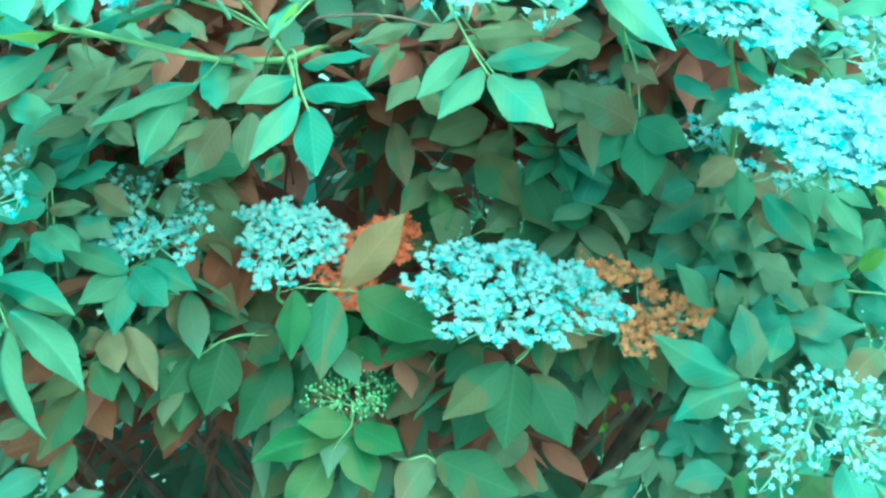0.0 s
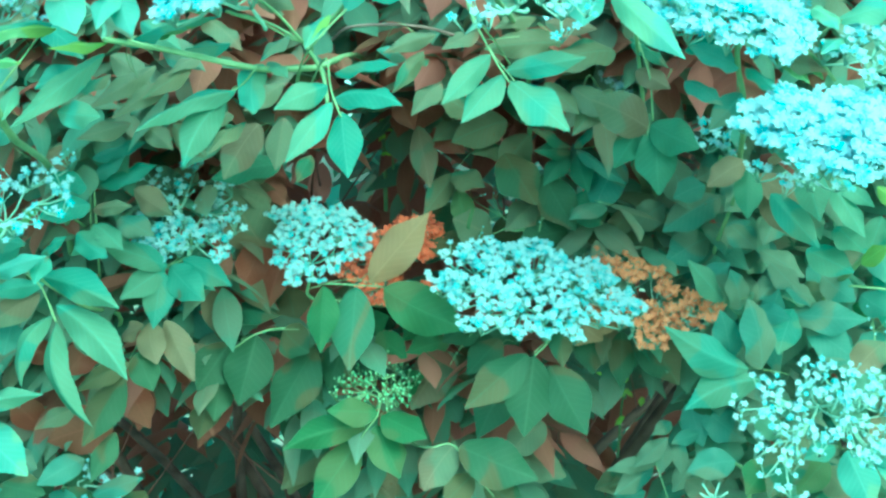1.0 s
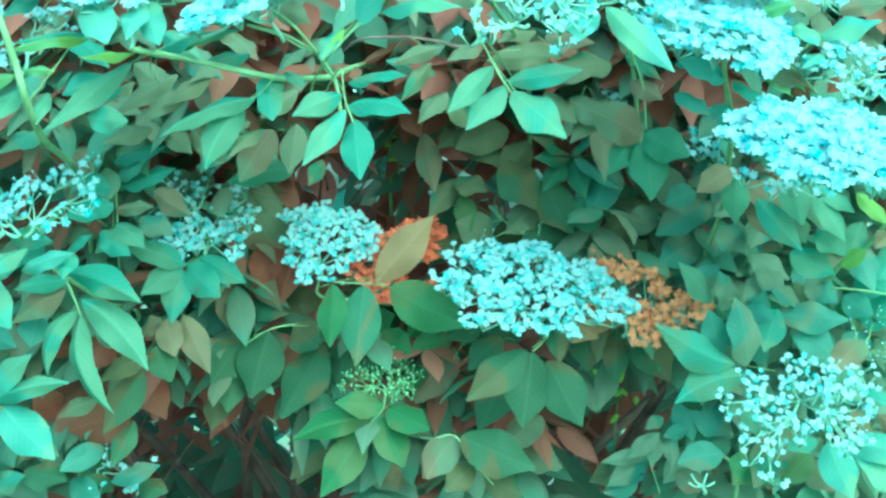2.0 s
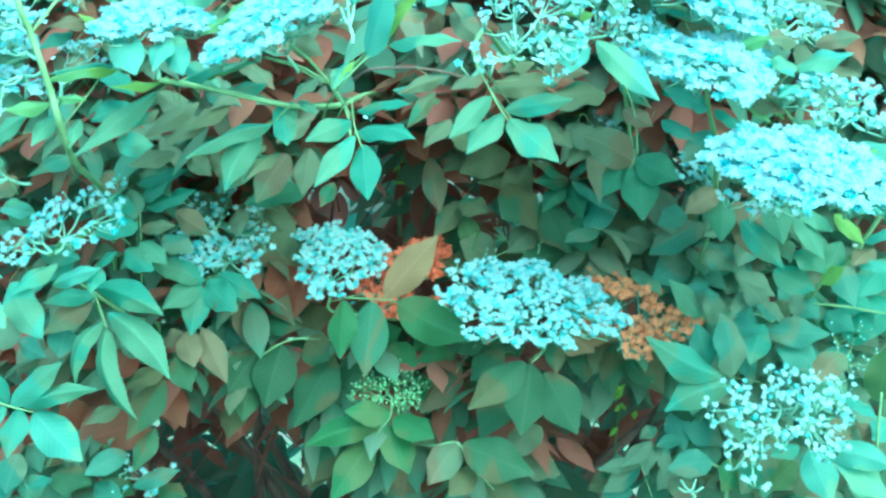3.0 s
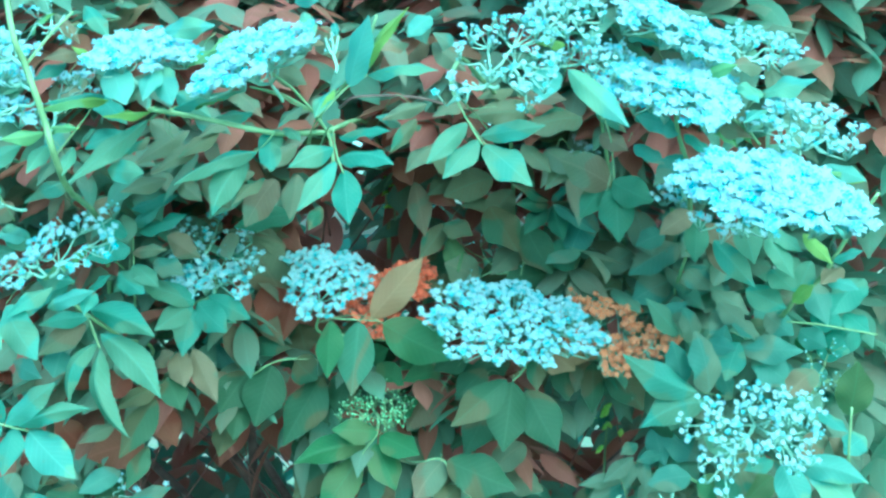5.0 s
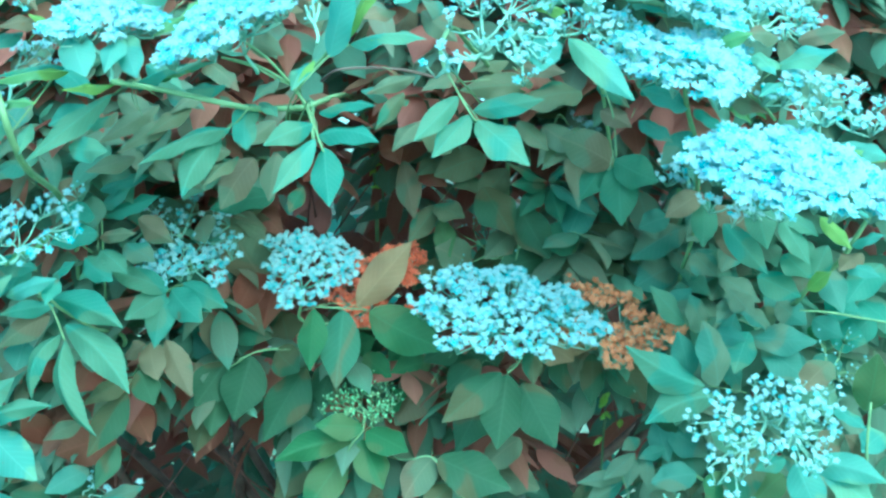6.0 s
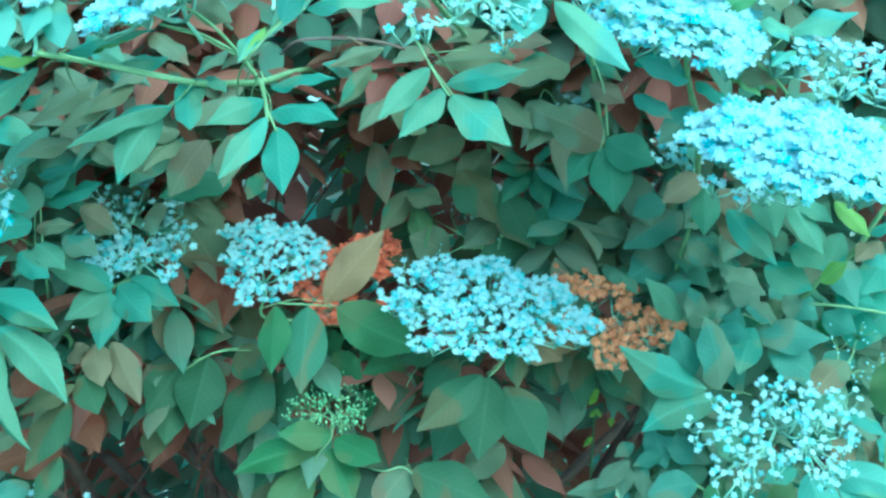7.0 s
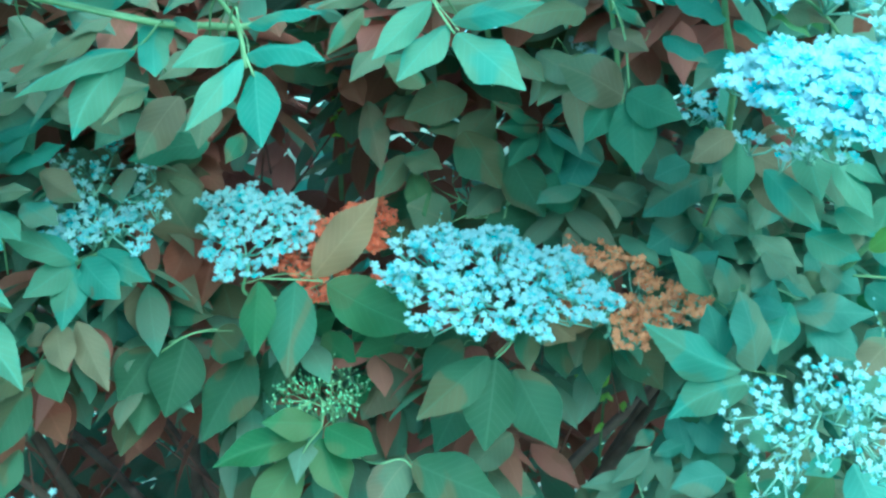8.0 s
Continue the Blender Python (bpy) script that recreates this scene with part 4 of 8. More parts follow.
leaflet(leaf, (0.375, 1.013, 1.563), (0.361, 0.987, 1.549), 0.0123, MIDDLE)
leaf = compound_leaf(shoot, [(0.364, 1.100, 1.753), (0.343, 1.000, 1.732), (0.332, 0.950, 1.720), (0.348, 0.950, 1.717)], 0.0004)
leaflet(leaf, (0.366, 1.011, 1.730), (0.404, 0.989, 1.685), 0.0317, GREEN)
leaflet(leaf, (0.325, 1.011, 1.700), (0.343, 0.989, 1.720), 0.0244, GREEN)
leaflet(leaf, (0.384, 1.011, 1.681), (0.343, 0.989, 1.654), 0.0269, MIDDLE)
leaflet(leaf, (0.407, 1.011, 1.699), (0.377, 0.989, 1.666), 0.0244, MIDDLE)
leaflet(leaf, (0.372, 1.011, 1.645), (0.401, 0.989, 1.630), 0.0269, GREEN)
leaflet(leaf, (0.395, 1.011, 1.645), (0.416, 0.989, 1.666), 0.0244, GREEN)
leaflet(leaf, (0.418, 1.011, 1.722), (0.424, 0.989, 1.677), 0.0244, GREEN)
leaflet(leaf, (0.354, 1.011, 1.705), (0.366, 0.989, 1.666), 0.0208, MIDDLE)
leaflet(leaf, (0.402, 1.011, 1.656), (0.404, 0.989, 1.622), 0.0183, GREEN)
leaflet(leaf, (0.413, 1.011, 1.656), (0.377, 0.989, 1.672), 0.0183, GREEN)
leaf = compound_leaf(shoot, [(0.183, 1.030, 1.598), (0.173, 0.930, 1.588), (0.167, 0.880, 1.582), (0.164, 0.880, 1.575)], 0.0004)
leaflet(leaf, (0.185, 1.011, 1.585), (0.218, 0.989, 1.559), 0.0208, GREEN)
leaflet(leaf, (0.176, 1.011, 1.594), (0.209, 0.989, 1.597), 0.0183, MIDDLE)
leaflet(leaf, (0.164, 1.011, 1.599), (0.188, 0.989, 1.570), 0.0207, GREEN)
leaflet(leaf, (0.221, 1.011, 1.556), (0.243, 0.989, 1.574), 0.0244, GREEN)
leaflet(leaf, (0.122, 1.011, 1.619), (0.150, 0.989, 1.592), 0.0365, GREEN, "flat")
leaflet(leaf, (0.207, 1.011, 1.587), (0.232, 0.989, 1.544), 0.0269, GREEN)

shoot = branch((0.4, 1.28, 1.0), "elder shoot with blunt dull green and olive leaves", [
    ([(0.4, 1.28, 1.0), (0.3, 1.18, 1.36), (0.230, 1.000, 1.413), (0.226, 0.920, 1.468), (0.223, 0.860, 1.500)], 0.0025, 0.0014, STALK),
])
leaf = compound_leaf(shoot, [(0.164, 0.970, 1.580), (0.149, 0.890, 1.590), (0.134, 0.840, 1.600), (0.143, 0.840, 1.574), (0.146, 0.840, 1.539)], 0.0008)
leaflet(leaf, (0.143, 0.840, 1.533), (0.096, 0.820, 1.554), 0.0324, OLIVE, "broad")
leaflet(leaf, (0.145, 0.843, 1.536), (0.179, 0.823, 1.517), 0.0276, GREEN, "broad")
leaflet(leaf, (0.149, 0.846, 1.532), (0.149, 0.826, 1.481), 0.0306, GREEN, "broad")
leaflet(leaf, (0.137, 0.849, 1.534), (0.114, 0.829, 1.502), 0.0208, GREEN)
leaflet(leaf, (0.134, 0.852, 1.579), (0.158, 0.832, 1.563), 0.0179, OLIVE)
leaflet(leaf, (0.131, 0.855, 1.601), (0.157, 0.835, 1.579), 0.0119, GREEN)
leaf = compound_leaf(shoot, [(0.161, 1.135, 1.503), (0.146, 1.055, 1.513), (0.131, 1.005, 1.523), (0.102, 1.005, 1.521)], 0.0004)
leaflet(leaf, (0.100, 0.970, 1.519), (0.143, 0.950, 1.488), 0.0144, MIDDLE, "flat")
leaflet(leaf, (0.096, 0.973, 1.522), (0.056, 0.953, 1.539), 0.0122, GREEN, "flat")
leaflet(leaf, (0.098, 0.976, 1.522), (0.117, 0.956, 1.537), 0.0111, MIDDLE)
leaflet(leaf, (0.096, 0.979, 1.518), (0.061, 0.959, 1.518), 0.0168, GREEN)
leaflet(leaf, (0.101, 0.982, 1.516), (0.110, 0.962, 1.481), 0.0190, GREEN)
leaflet(leaf, (0.094, 0.985, 1.516), (0.070, 0.965, 1.487), 0.0191, GREEN)
leaf = compound_leaf(shoot, [(0.133, 1.025, 1.559), (0.118, 0.945, 1.569), (0.103, 0.895, 1.579), (0.098, 0.895, 1.571)], 0.0004)
leaflet(leaf, (0.085, 0.860, 1.566), (0.115, 0.840, 1.543), 0.0230, OLIVE, "flat")
leaflet(leaf, (0.064, 0.863, 1.571), (0.089, 0.843, 1.544), 0.0201, GREEN, "flat")
leaflet(leaf, (0.117, 0.866, 1.566), (0.084, 0.846, 1.528), 0.0221, GREEN, "flat")
leaflet(leaf, (0.064, 0.869, 1.619), (0.104, 0.849, 1.611), 0.0172, OLIVE, "flat")
leaflet(leaf, (0.012, 0.872, 1.614), (-0.019, 0.852, 1.596), 0.0173, OLIVE, "flat")
leaflet(leaf, (0.007, 0.875, 1.545), (-0.024, 0.855, 1.565), 0.0204, GREEN, "flat")
leaflet(leaf, (0.180, 0.878, 1.620), (0.152, 0.858, 1.627), 0.0183, OLIVE)
leaflet(leaf, (0.128, 0.881, 1.620), (0.152, 0.861, 1.597), 0.0173, GREEN)
leaf = compound_leaf(shoot, [(0.252, 1.005, 1.463), (0.237, 0.925, 1.473), (0.222, 0.875, 1.483), (0.224, 0.875, 1.506)], 0.0004)
leaflet(leaf, (0.218, 0.840, 1.508), (0.184, 0.820, 1.488), 0.0206, OLIVE, "broad")
leaflet(leaf, (0.222, 0.843, 1.503), (0.216, 0.823, 1.463), 0.0216, GREEN, "flat")
leaflet(leaf, (0.227, 0.846, 1.496), (0.265, 0.826, 1.475), 0.0217, OLIVE, "broad")
leaflet(leaf, (0.233, 0.849, 1.493), (0.255, 0.829, 1.447), 0.0237, OLIVE, "flat")
leaflet(leaf, (0.219, 0.852, 1.516), (0.206, 0.832, 1.539), 0.0228, MIDDLE, "broad")
leaflet(leaf, (0.204, 0.855, 1.488), (0.197, 0.835, 1.513), 0.0149, FRESH)
leaflet(leaf, (0.240, 0.858, 1.509), (0.261, 0.838, 1.513), 0.0149, OLIVE)
leaf = compound_leaf(shoot, [(0.262, 1.045, 1.358), (0.247, 0.965, 1.368), (0.232, 0.915, 1.378), (0.219, 0.915, 1.390)], 0.0004)
leaflet(leaf, (0.212, 0.880, 1.393), (0.178, 0.860, 1.429), 0.0204, LIT_GREEN, "flat")
leaflet(leaf, (0.227, 0.883, 1.386), (0.213, 0.863, 1.421), 0.0215, MIDDLE, "broad")
leaflet(leaf, (0.252, 0.886, 1.424), (0.271, 0.866, 1.400), 0.0225, MIDDLE, "broad")
leaflet(leaf, (0.264, 0.889, 1.413), (0.238, 0.869, 1.396), 0.0216, MIDDLE, "broad")
leaflet(leaf, (0.296, 0.892, 1.413), (0.317, 0.872, 1.394), 0.0226, MIDDLE, "broad")
leaflet(leaf, (0.329, 0.895, 1.397), (0.349, 0.875, 1.383), 0.0206, MIDDLE, "broad")
leaflet(leaf, (0.340, 0.898, 1.413), (0.365, 0.878, 1.404), 0.0227, LIT_GREEN, "broad")
leaflet(leaf, (0.373, 0.901, 1.413), (0.390, 0.881, 1.396), 0.0238, LIT_GREEN, "broad")
leaflet(leaf, (0.278, 0.904, 1.396), (0.299, 0.884, 1.403), 0.0187, GREEN, "broad")
leaflet(leaf, (0.348, 0.907, 1.385), (0.374, 0.887, 1.377), 0.0260, LIT_GREEN, "broad")
leaf = compound_leaf(shoot, [(0.267, 1.135, 1.426), (0.252, 1.055, 1.436), (0.237, 1.005, 1.446), (0.214, 1.005, 1.464)], 0.0004)
leaflet(leaf, (0.228, 0.970, 1.477), (0.174, 0.950, 1.447), 0.0320, MIDDLE, "broad")
leaflet(leaf, (0.220, 0.973, 1.441), (0.177, 0.953, 1.419), 0.0310, MIDDLE, "broad")
leaflet(leaf, (0.266, 0.976, 1.447), (0.223, 0.956, 1.431), 0.0277, MIDDLE, "broad")
leaflet(leaf, (0.186, 0.979, 1.511), (0.200, 0.959, 1.465), 0.0278, MIDDLE, "broad")
leaflet(leaf, (0.279, 0.982, 1.436), (0.252, 0.962, 1.408), 0.0256, MIDDLE, "broad")
leaflet(leaf, (0.211, 0.985, 1.429), (0.219, 0.965, 1.396), 0.0224, MIDDLE, "broad")
leaflet(leaf, (0.182, 0.988, 1.470), (0.150, 0.968, 1.447), 0.0258, MIDDLE, "broad")
leaflet(leaf, (0.200, 0.991, 1.405), (0.174, 0.971, 1.430), 0.0259, GREEN, "broad")
leaflet(leaf, (0.171, 0.994, 1.440), (0.140, 0.974, 1.424), 0.0283, GREEN, "broad")
leaflet(leaf, (0.160, 0.997, 1.464), (0.128, 0.977, 1.441), 0.0227, GREEN, "broad")
leaflet(leaf, (0.190, 1.000, 1.393), (0.204, 0.980, 1.377), 0.0227, GREEN, "broad")
leaf = compound_leaf(shoot, [(0.294, 1.095, 1.445), (0.279, 1.015, 1.455), (0.264, 0.965, 1.465), (0.252, 0.965, 1.476)], 0.0004)
leaflet(leaf, (0.250, 0.930, 1.488), (0.219, 0.910, 1.466), 0.0245, MIDDLE, "broad")
leaflet(leaf, (0.207, 0.933, 1.488), (0.176, 0.913, 1.477), 0.0214, MIDDLE, "broad")
leaflet(leaf, (0.230, 0.936, 1.454), (0.248, 0.916, 1.433), 0.0247, MIDDLE, "broad")
leaflet(leaf, (0.303, 0.939, 1.421), (0.309, 0.919, 1.395), 0.0215, MIDDLE, "broad")
leaflet(leaf, (0.204, 0.942, 1.398), (0.227, 0.922, 1.422), 0.0216, MIDDLE, "broad")
leaf = compound_leaf(shoot, [(0.155, 0.970, 1.553), (0.146, 0.870, 1.546), (0.141, 0.820, 1.542), (0.135, 0.800, 1.526)], 0.0004)
leaflet(leaf, (0.155, 0.971, 1.529), (0.177, 1.029, 1.476), 0.0354, GREEN)
leaflet(leaf, (0.166, 1.012, 1.540), (0.211, 0.988, 1.527), 0.0318, GREEN, "flat")
leaf = compound_leaf(shoot, [(0.246, 1.010, 1.505), (0.231, 0.910, 1.502), (0.223, 0.860, 1.500), (0.225, 0.860, 1.506)], 0.0004)
leaflet(leaf, (0.253, 1.011, 1.509), (0.211, 0.989, 1.493), 0.0330, MIDDLE, "flat")
leaflet(leaf, (0.252, 1.011, 1.504), (0.243, 0.989, 1.461), 0.0282, MIDDLE)
leaflet(leaf, (0.259, 1.011, 1.501), (0.302, 0.989, 1.472), 0.0402, GREEN, "flat")
leaflet(leaf, (0.265, 1.011, 1.485), (0.295, 0.989, 1.440), 0.0293, MIDDLE)
leaflet(leaf, (0.243, 1.011, 1.539), (0.262, 0.989, 1.520), 0.0317, GREEN)
leaflet(leaf, (0.230, 1.011, 1.496), (0.217, 0.989, 1.464), 0.0244, GREEN)
leaflet(leaf, (0.252, 1.012, 1.515), (0.265, 0.988, 1.517), 0.0146, MIDDLE)
leaflet(leaf, (0.236, 1.011, 1.551), (0.229, 0.989, 1.517), 0.0268, GREEN, "flat")
leaf = compound_leaf(shoot, [(0.288, 1.010, 1.500), (0.270, 0.910, 1.497), (0.261, 0.860, 1.496), (0.266, 0.840, 1.485)], 0.0004)
leaflet(leaf, (0.269, 1.012, 1.442), (0.306, 0.988, 1.428), 0.0208, GREEN)
leaf = compound_leaf(shoot, [(0.126, 1.110, 1.475), (0.121, 1.010, 1.475), (0.117, 0.960, 1.474), (0.140, 0.960, 1.468)], 0.0004)
leaflet(leaf, (0.110, 1.010, 1.473), (0.084, 0.990, 1.425), 0.0365, SHADED)
leaflet(leaf, (0.134, 1.010, 1.473), (0.190, 0.990, 1.456), 0.0329, GREEN, "flat")
leaflet(leaf, (0.163, 1.010, 1.467), (0.220, 0.990, 1.443), 0.0365, GREEN, "flat")
leaflet(leaf, (0.145, 1.010, 1.443), (0.108, 0.990, 1.414), 0.0365, GREEN)
leaflet(leaf, (0.176, 1.010, 1.442), (0.237, 0.990, 1.425), 0.0305, GREEN)
leaflet(leaf, (0.194, 1.010, 1.437), (0.226, 0.990, 1.411), 0.0341, GREEN)
leaflet(leaf, (0.134, 1.010, 1.455), (0.161, 0.990, 1.425), 0.0341, GREEN, "flat")
leaflet(leaf, (0.235, 1.010, 1.436), (0.261, 0.990, 1.414), 0.0305, GREEN)
leaflet(leaf, (0.259, 1.010, 1.430), (0.284, 0.990, 1.404), 0.0305, MIDDLE)
leaflet(leaf, (0.121, 1.010, 1.437), (0.173, 0.990, 1.411), 0.0365, GREEN)
leaflet(leaf, (0.206, 1.010, 1.472), (0.232, 0.990, 1.496), 0.0244, GREEN)
leaf = compound_leaf(shoot, [(0.258, 1.030, 1.387), (0.243, 0.930, 1.394), (0.234, 0.880, 1.397), (0.210, 0.880, 1.393)], 0.0004)
leaflet(leaf, (0.203, 1.006, 1.417), (0.232, 0.994, 1.381), 0.0267, MIDDLE, "flat")
leaflet(leaf, (0.243, 1.011, 1.410), (0.255, 0.989, 1.386), 0.0232, MIDDLE)
leaflet(leaf, (0.267, 1.011, 1.401), (0.285, 0.989, 1.377), 0.0232, MIDDLE)
leaflet(leaf, (0.235, 1.011, 1.378), (0.228, 0.989, 1.347), 0.0256, MIDDLE)
leaflet(leaf, (0.260, 1.011, 1.382), (0.241, 0.989, 1.402), 0.0183, MIDDLE)
leaf = compound_leaf(shoot, [(0.253, 0.980, 1.328), (0.237, 0.880, 1.340), (0.228, 0.830, 1.346), (0.223, 0.830, 1.347)], 0.0004)
leaflet(leaf, (0.261, 1.018, 1.318), (0.189, 0.982, 1.287), 0.0344, MIDDLE, "right")
leaflet(leaf, (0.261, 1.012, 1.320), (0.171, 0.988, 1.355), 0.0379, MIDDLE, "flat")
leaflet(leaf, (0.271, 1.011, 1.321), (0.243, 0.989, 1.384), 0.0379, MIDDLE, "flat")
leaflet(leaf, (0.307, 1.012, 1.365), (0.284, 0.988, 1.333), 0.0305, MIDDLE, "flat")
leaflet(leaf, (0.301, 1.011, 1.366), (0.354, 0.989, 1.377), 0.0306, MIDDLE)
leaflet(leaf, (0.322, 1.011, 1.365), (0.343, 0.989, 1.321), 0.0404, MIDDLE, "flat")
leaflet(leaf, (0.314, 1.011, 1.364), (0.319, 0.989, 1.325), 0.0306, MIDDLE)
leaflet(leaf, (0.292, 1.011, 1.382), (0.261, 0.989, 1.363), 0.0244, MIDDLE)
leaflet(leaf, (0.349, 1.011, 1.382), (0.303, 0.989, 1.395), 0.0269, MIDDLE)
leaflet(leaf, (0.355, 1.011, 1.351), (0.378, 0.989, 1.324), 0.0245, MIDDLE)
leaflet(leaf, (0.355, 1.011, 1.328), (0.395, 0.989, 1.301), 0.0268, MIDDLE)
leaflet(leaf, (0.349, 1.011, 1.363), (0.372, 0.989, 1.354), 0.0183, MIDDLE)
leaf = compound_leaf(shoot, [(0.163, 1.100, 1.358), (0.155, 1.000, 1.367), (0.150, 0.950, 1.370), (0.156, 0.950, 1.364)], 0.0004)
leaflet(leaf, (0.173, 1.011, 1.362), (0.196, 0.989, 1.305), 0.0475, GREEN, "flat")
leaflet(leaf, (0.107, 1.011, 1.343), (0.134, 0.989, 1.354), 0.0244, SHADED)
leaflet(leaf, (0.212, 1.050, 1.316), (0.227, 1.030, 1.281), 0.0252, GREEN)
leaflet(leaf, (0.133, 1.011, 1.351), (0.126, 0.989, 1.324), 0.0244, GREEN)

shoot = branch((0.45, 1.2, 1.0), "green elder shoot reaching sideways with small leaves", [
    ([(0.45, 1.2, 1.0), (0.333, 1.000, 1.353), (0.307, 0.860, 1.418), (0.326, 0.820, 1.450), (0.333, 0.800, 1.471), (0.346, 0.790, 1.497), (0.362, 0.780, 1.524)], 0.0025, 0.0017, STALK),
    ([(0.307, 0.860, 1.408), (0.335, 0.850, 1.406), (0.383, 0.840, 1.398)], 0.0009, 0.0009, STALK),
    ([(0.354, 0.820, 1.252), (0.345, 0.800, 1.297), (0.344, 0.790, 1.340)], 0.0012, 0.0011, STALK),
])
leaf = compound_leaf(shoot, [(0.287, 0.985, 1.318), (0.272, 0.905, 1.328), (0.257, 0.855, 1.338), (0.226, 0.855, 1.343)], 0.0004)
leaflet(leaf, (0.218, 0.820, 1.348), (0.149, 0.800, 1.384), 0.0279, LIT_GREEN, "left")
leaflet(leaf, (0.228, 0.823, 1.339), (0.166, 0.803, 1.319), 0.0270, LIT_GREEN, "right")
leaflet(leaf, (0.230, 0.826, 1.347), (0.213, 0.806, 1.404), 0.0300, MIDDLE, "broad")
leaflet(leaf, (0.206, 0.829, 1.351), (0.193, 0.809, 1.395), 0.0224, MIDDLE, "broad")
leaf = compound_leaf(shoot, [(0.329, 1.035, 1.382), (0.314, 0.955, 1.392), (0.299, 0.905, 1.402), (0.276, 0.905, 1.384)], 0.0004)
leaflet(leaf, (0.266, 0.870, 1.388), (0.249, 0.850, 1.354), 0.0242, LIT_GREEN, "broad")
leaflet(leaf, (0.236, 0.873, 1.388), (0.260, 0.853, 1.382), 0.0172, MIDDLE, "broad")
leaflet(leaf, (0.267, 0.876, 1.383), (0.322, 0.856, 1.381), 0.0264, MIDDLE, "broad")
leaflet(leaf, (0.281, 0.879, 1.373), (0.316, 0.859, 1.347), 0.0315, MIDDLE, "broad")
leaflet(leaf, (0.288, 0.882, 1.393), (0.257, 0.862, 1.405), 0.0204, MIDDLE, "broad")
leaflet(leaf, (0.247, 0.885, 1.371), (0.253, 0.865, 1.405), 0.0205, MIDDLE)
leaf = compound_leaf(shoot, [(0.305, 0.965, 1.483), (0.290, 0.885, 1.493), (0.275, 0.835, 1.503), (0.281, 0.835, 1.489)], 0.0004)
leaflet(leaf, (0.252, 0.800, 1.504), (0.258, 0.780, 1.463), 0.0216, LIT_GREEN, "flat")
leaflet(leaf, (0.274, 0.803, 1.489), (0.292, 0.783, 1.451), 0.0179, LIT_PALE, "flat")
leaflet(leaf, (0.229, 0.806, 1.483), (0.260, 0.786, 1.443), 0.0199, LIT_GREEN, "flat")
leaflet(leaf, (0.277, 0.809, 1.494), (0.301, 0.789, 1.473), 0.0170, LIT_PALE, "flat")
leaflet(leaf, (0.280, 0.812, 1.458), (0.296, 0.792, 1.439), 0.0238, LIT_GREEN, "broad")
leaflet(leaf, (0.316, 0.815, 1.465), (0.298, 0.795, 1.434), 0.0181, LIT_GREEN, "broad")
leaflet(leaf, (0.260, 0.818, 1.440), (0.290, 0.798, 1.424), 0.0239, LIT_GREEN, "flat")
leaflet(leaf, (0.276, 0.821, 1.513), (0.300, 0.801, 1.508), 0.0240, LIT_PALE, "broad")
leaf = compound_leaf(shoot, [(0.359, 0.945, 1.434), (0.344, 0.865, 1.444), (0.329, 0.815, 1.454), (0.334, 0.815, 1.464)], 0.0004)
leaflet(leaf, (0.299, 0.780, 1.489), (0.317, 0.760, 1.464), 0.0129, YELLOWED, "flat")
leaflet(leaf, (0.325, 0.783, 1.466), (0.344, 0.763, 1.475), 0.0120, LIT_PALE)
leaflet(leaf, (0.320, 0.786, 1.450), (0.342, 0.766, 1.442), 0.0139, LIT_PALE)
leaflet(leaf, (0.330, 0.789, 1.498), (0.346, 0.769, 1.489), 0.0204, LIT_PALE, "broad")
leaflet(leaf, (0.307, 0.792, 1.503), (0.325, 0.772, 1.489), 0.0204, LIT_PALE, "broad")
leaflet(leaf, (0.337, 0.795, 1.460), (0.312, 0.775, 1.446), 0.0158, OLIVE)
leaflet(leaf, (0.295, 0.798, 1.430), (0.308, 0.778, 1.446), 0.0141, YELLOWED)
leaf = compound_leaf(shoot, [(0.318, 0.965, 1.265), (0.303, 0.885, 1.275), (0.288, 0.835, 1.285), (0.300, 0.835, 1.281)], 0.0004)
leaflet(leaf, (0.288, 0.800, 1.289), (0.302, 0.780, 1.249), 0.0283, LIT_PALE, "flat")
leaflet(leaf, (0.299, 0.803, 1.287), (0.357, 0.783, 1.276), 0.0246, LIT_PALE, "left")
leaflet(leaf, (0.313, 0.806, 1.283), (0.354, 0.786, 1.250), 0.0284, LIT_PALE, "broad")
leaflet(leaf, (0.282, 0.809, 1.290), (0.252, 0.789, 1.285), 0.0152, LIT_GREEN)
leaflet(leaf, (0.322, 0.812, 1.333), (0.342, 0.792, 1.318), 0.0143, LIT_PALE, "flat")
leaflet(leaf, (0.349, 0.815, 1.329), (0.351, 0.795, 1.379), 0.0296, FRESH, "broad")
leaflet(leaf, (0.365, 0.818, 1.310), (0.340, 0.798, 1.298), 0.0210, LIT_PALE, "broad")
leaflet(leaf, (0.333, 0.821, 1.309), (0.303, 0.801, 1.297), 0.0192, OLIVE, "broad")
leaflet(leaf, (0.323, 0.824, 1.368), (0.293, 0.804, 1.346), 0.0241, OLIVE, "broad")
leaflet(leaf, (0.355, 0.827, 1.288), (0.329, 0.807, 1.311), 0.0174, OLIVE)
leaf = compound_leaf(shoot, [(0.386, 1.065, 1.402), (0.371, 0.985, 1.412), (0.356, 0.935, 1.422), (0.351, 0.935, 1.433)], 0.0004)
leaflet(leaf, (0.340, 0.900, 1.446), (0.351, 0.880, 1.403), 0.0238, MIDDLE, "broad")
leaflet(leaf, (0.392, 0.903, 1.446), (0.355, 0.883, 1.412), 0.0279, LIT_GREEN, "broad")
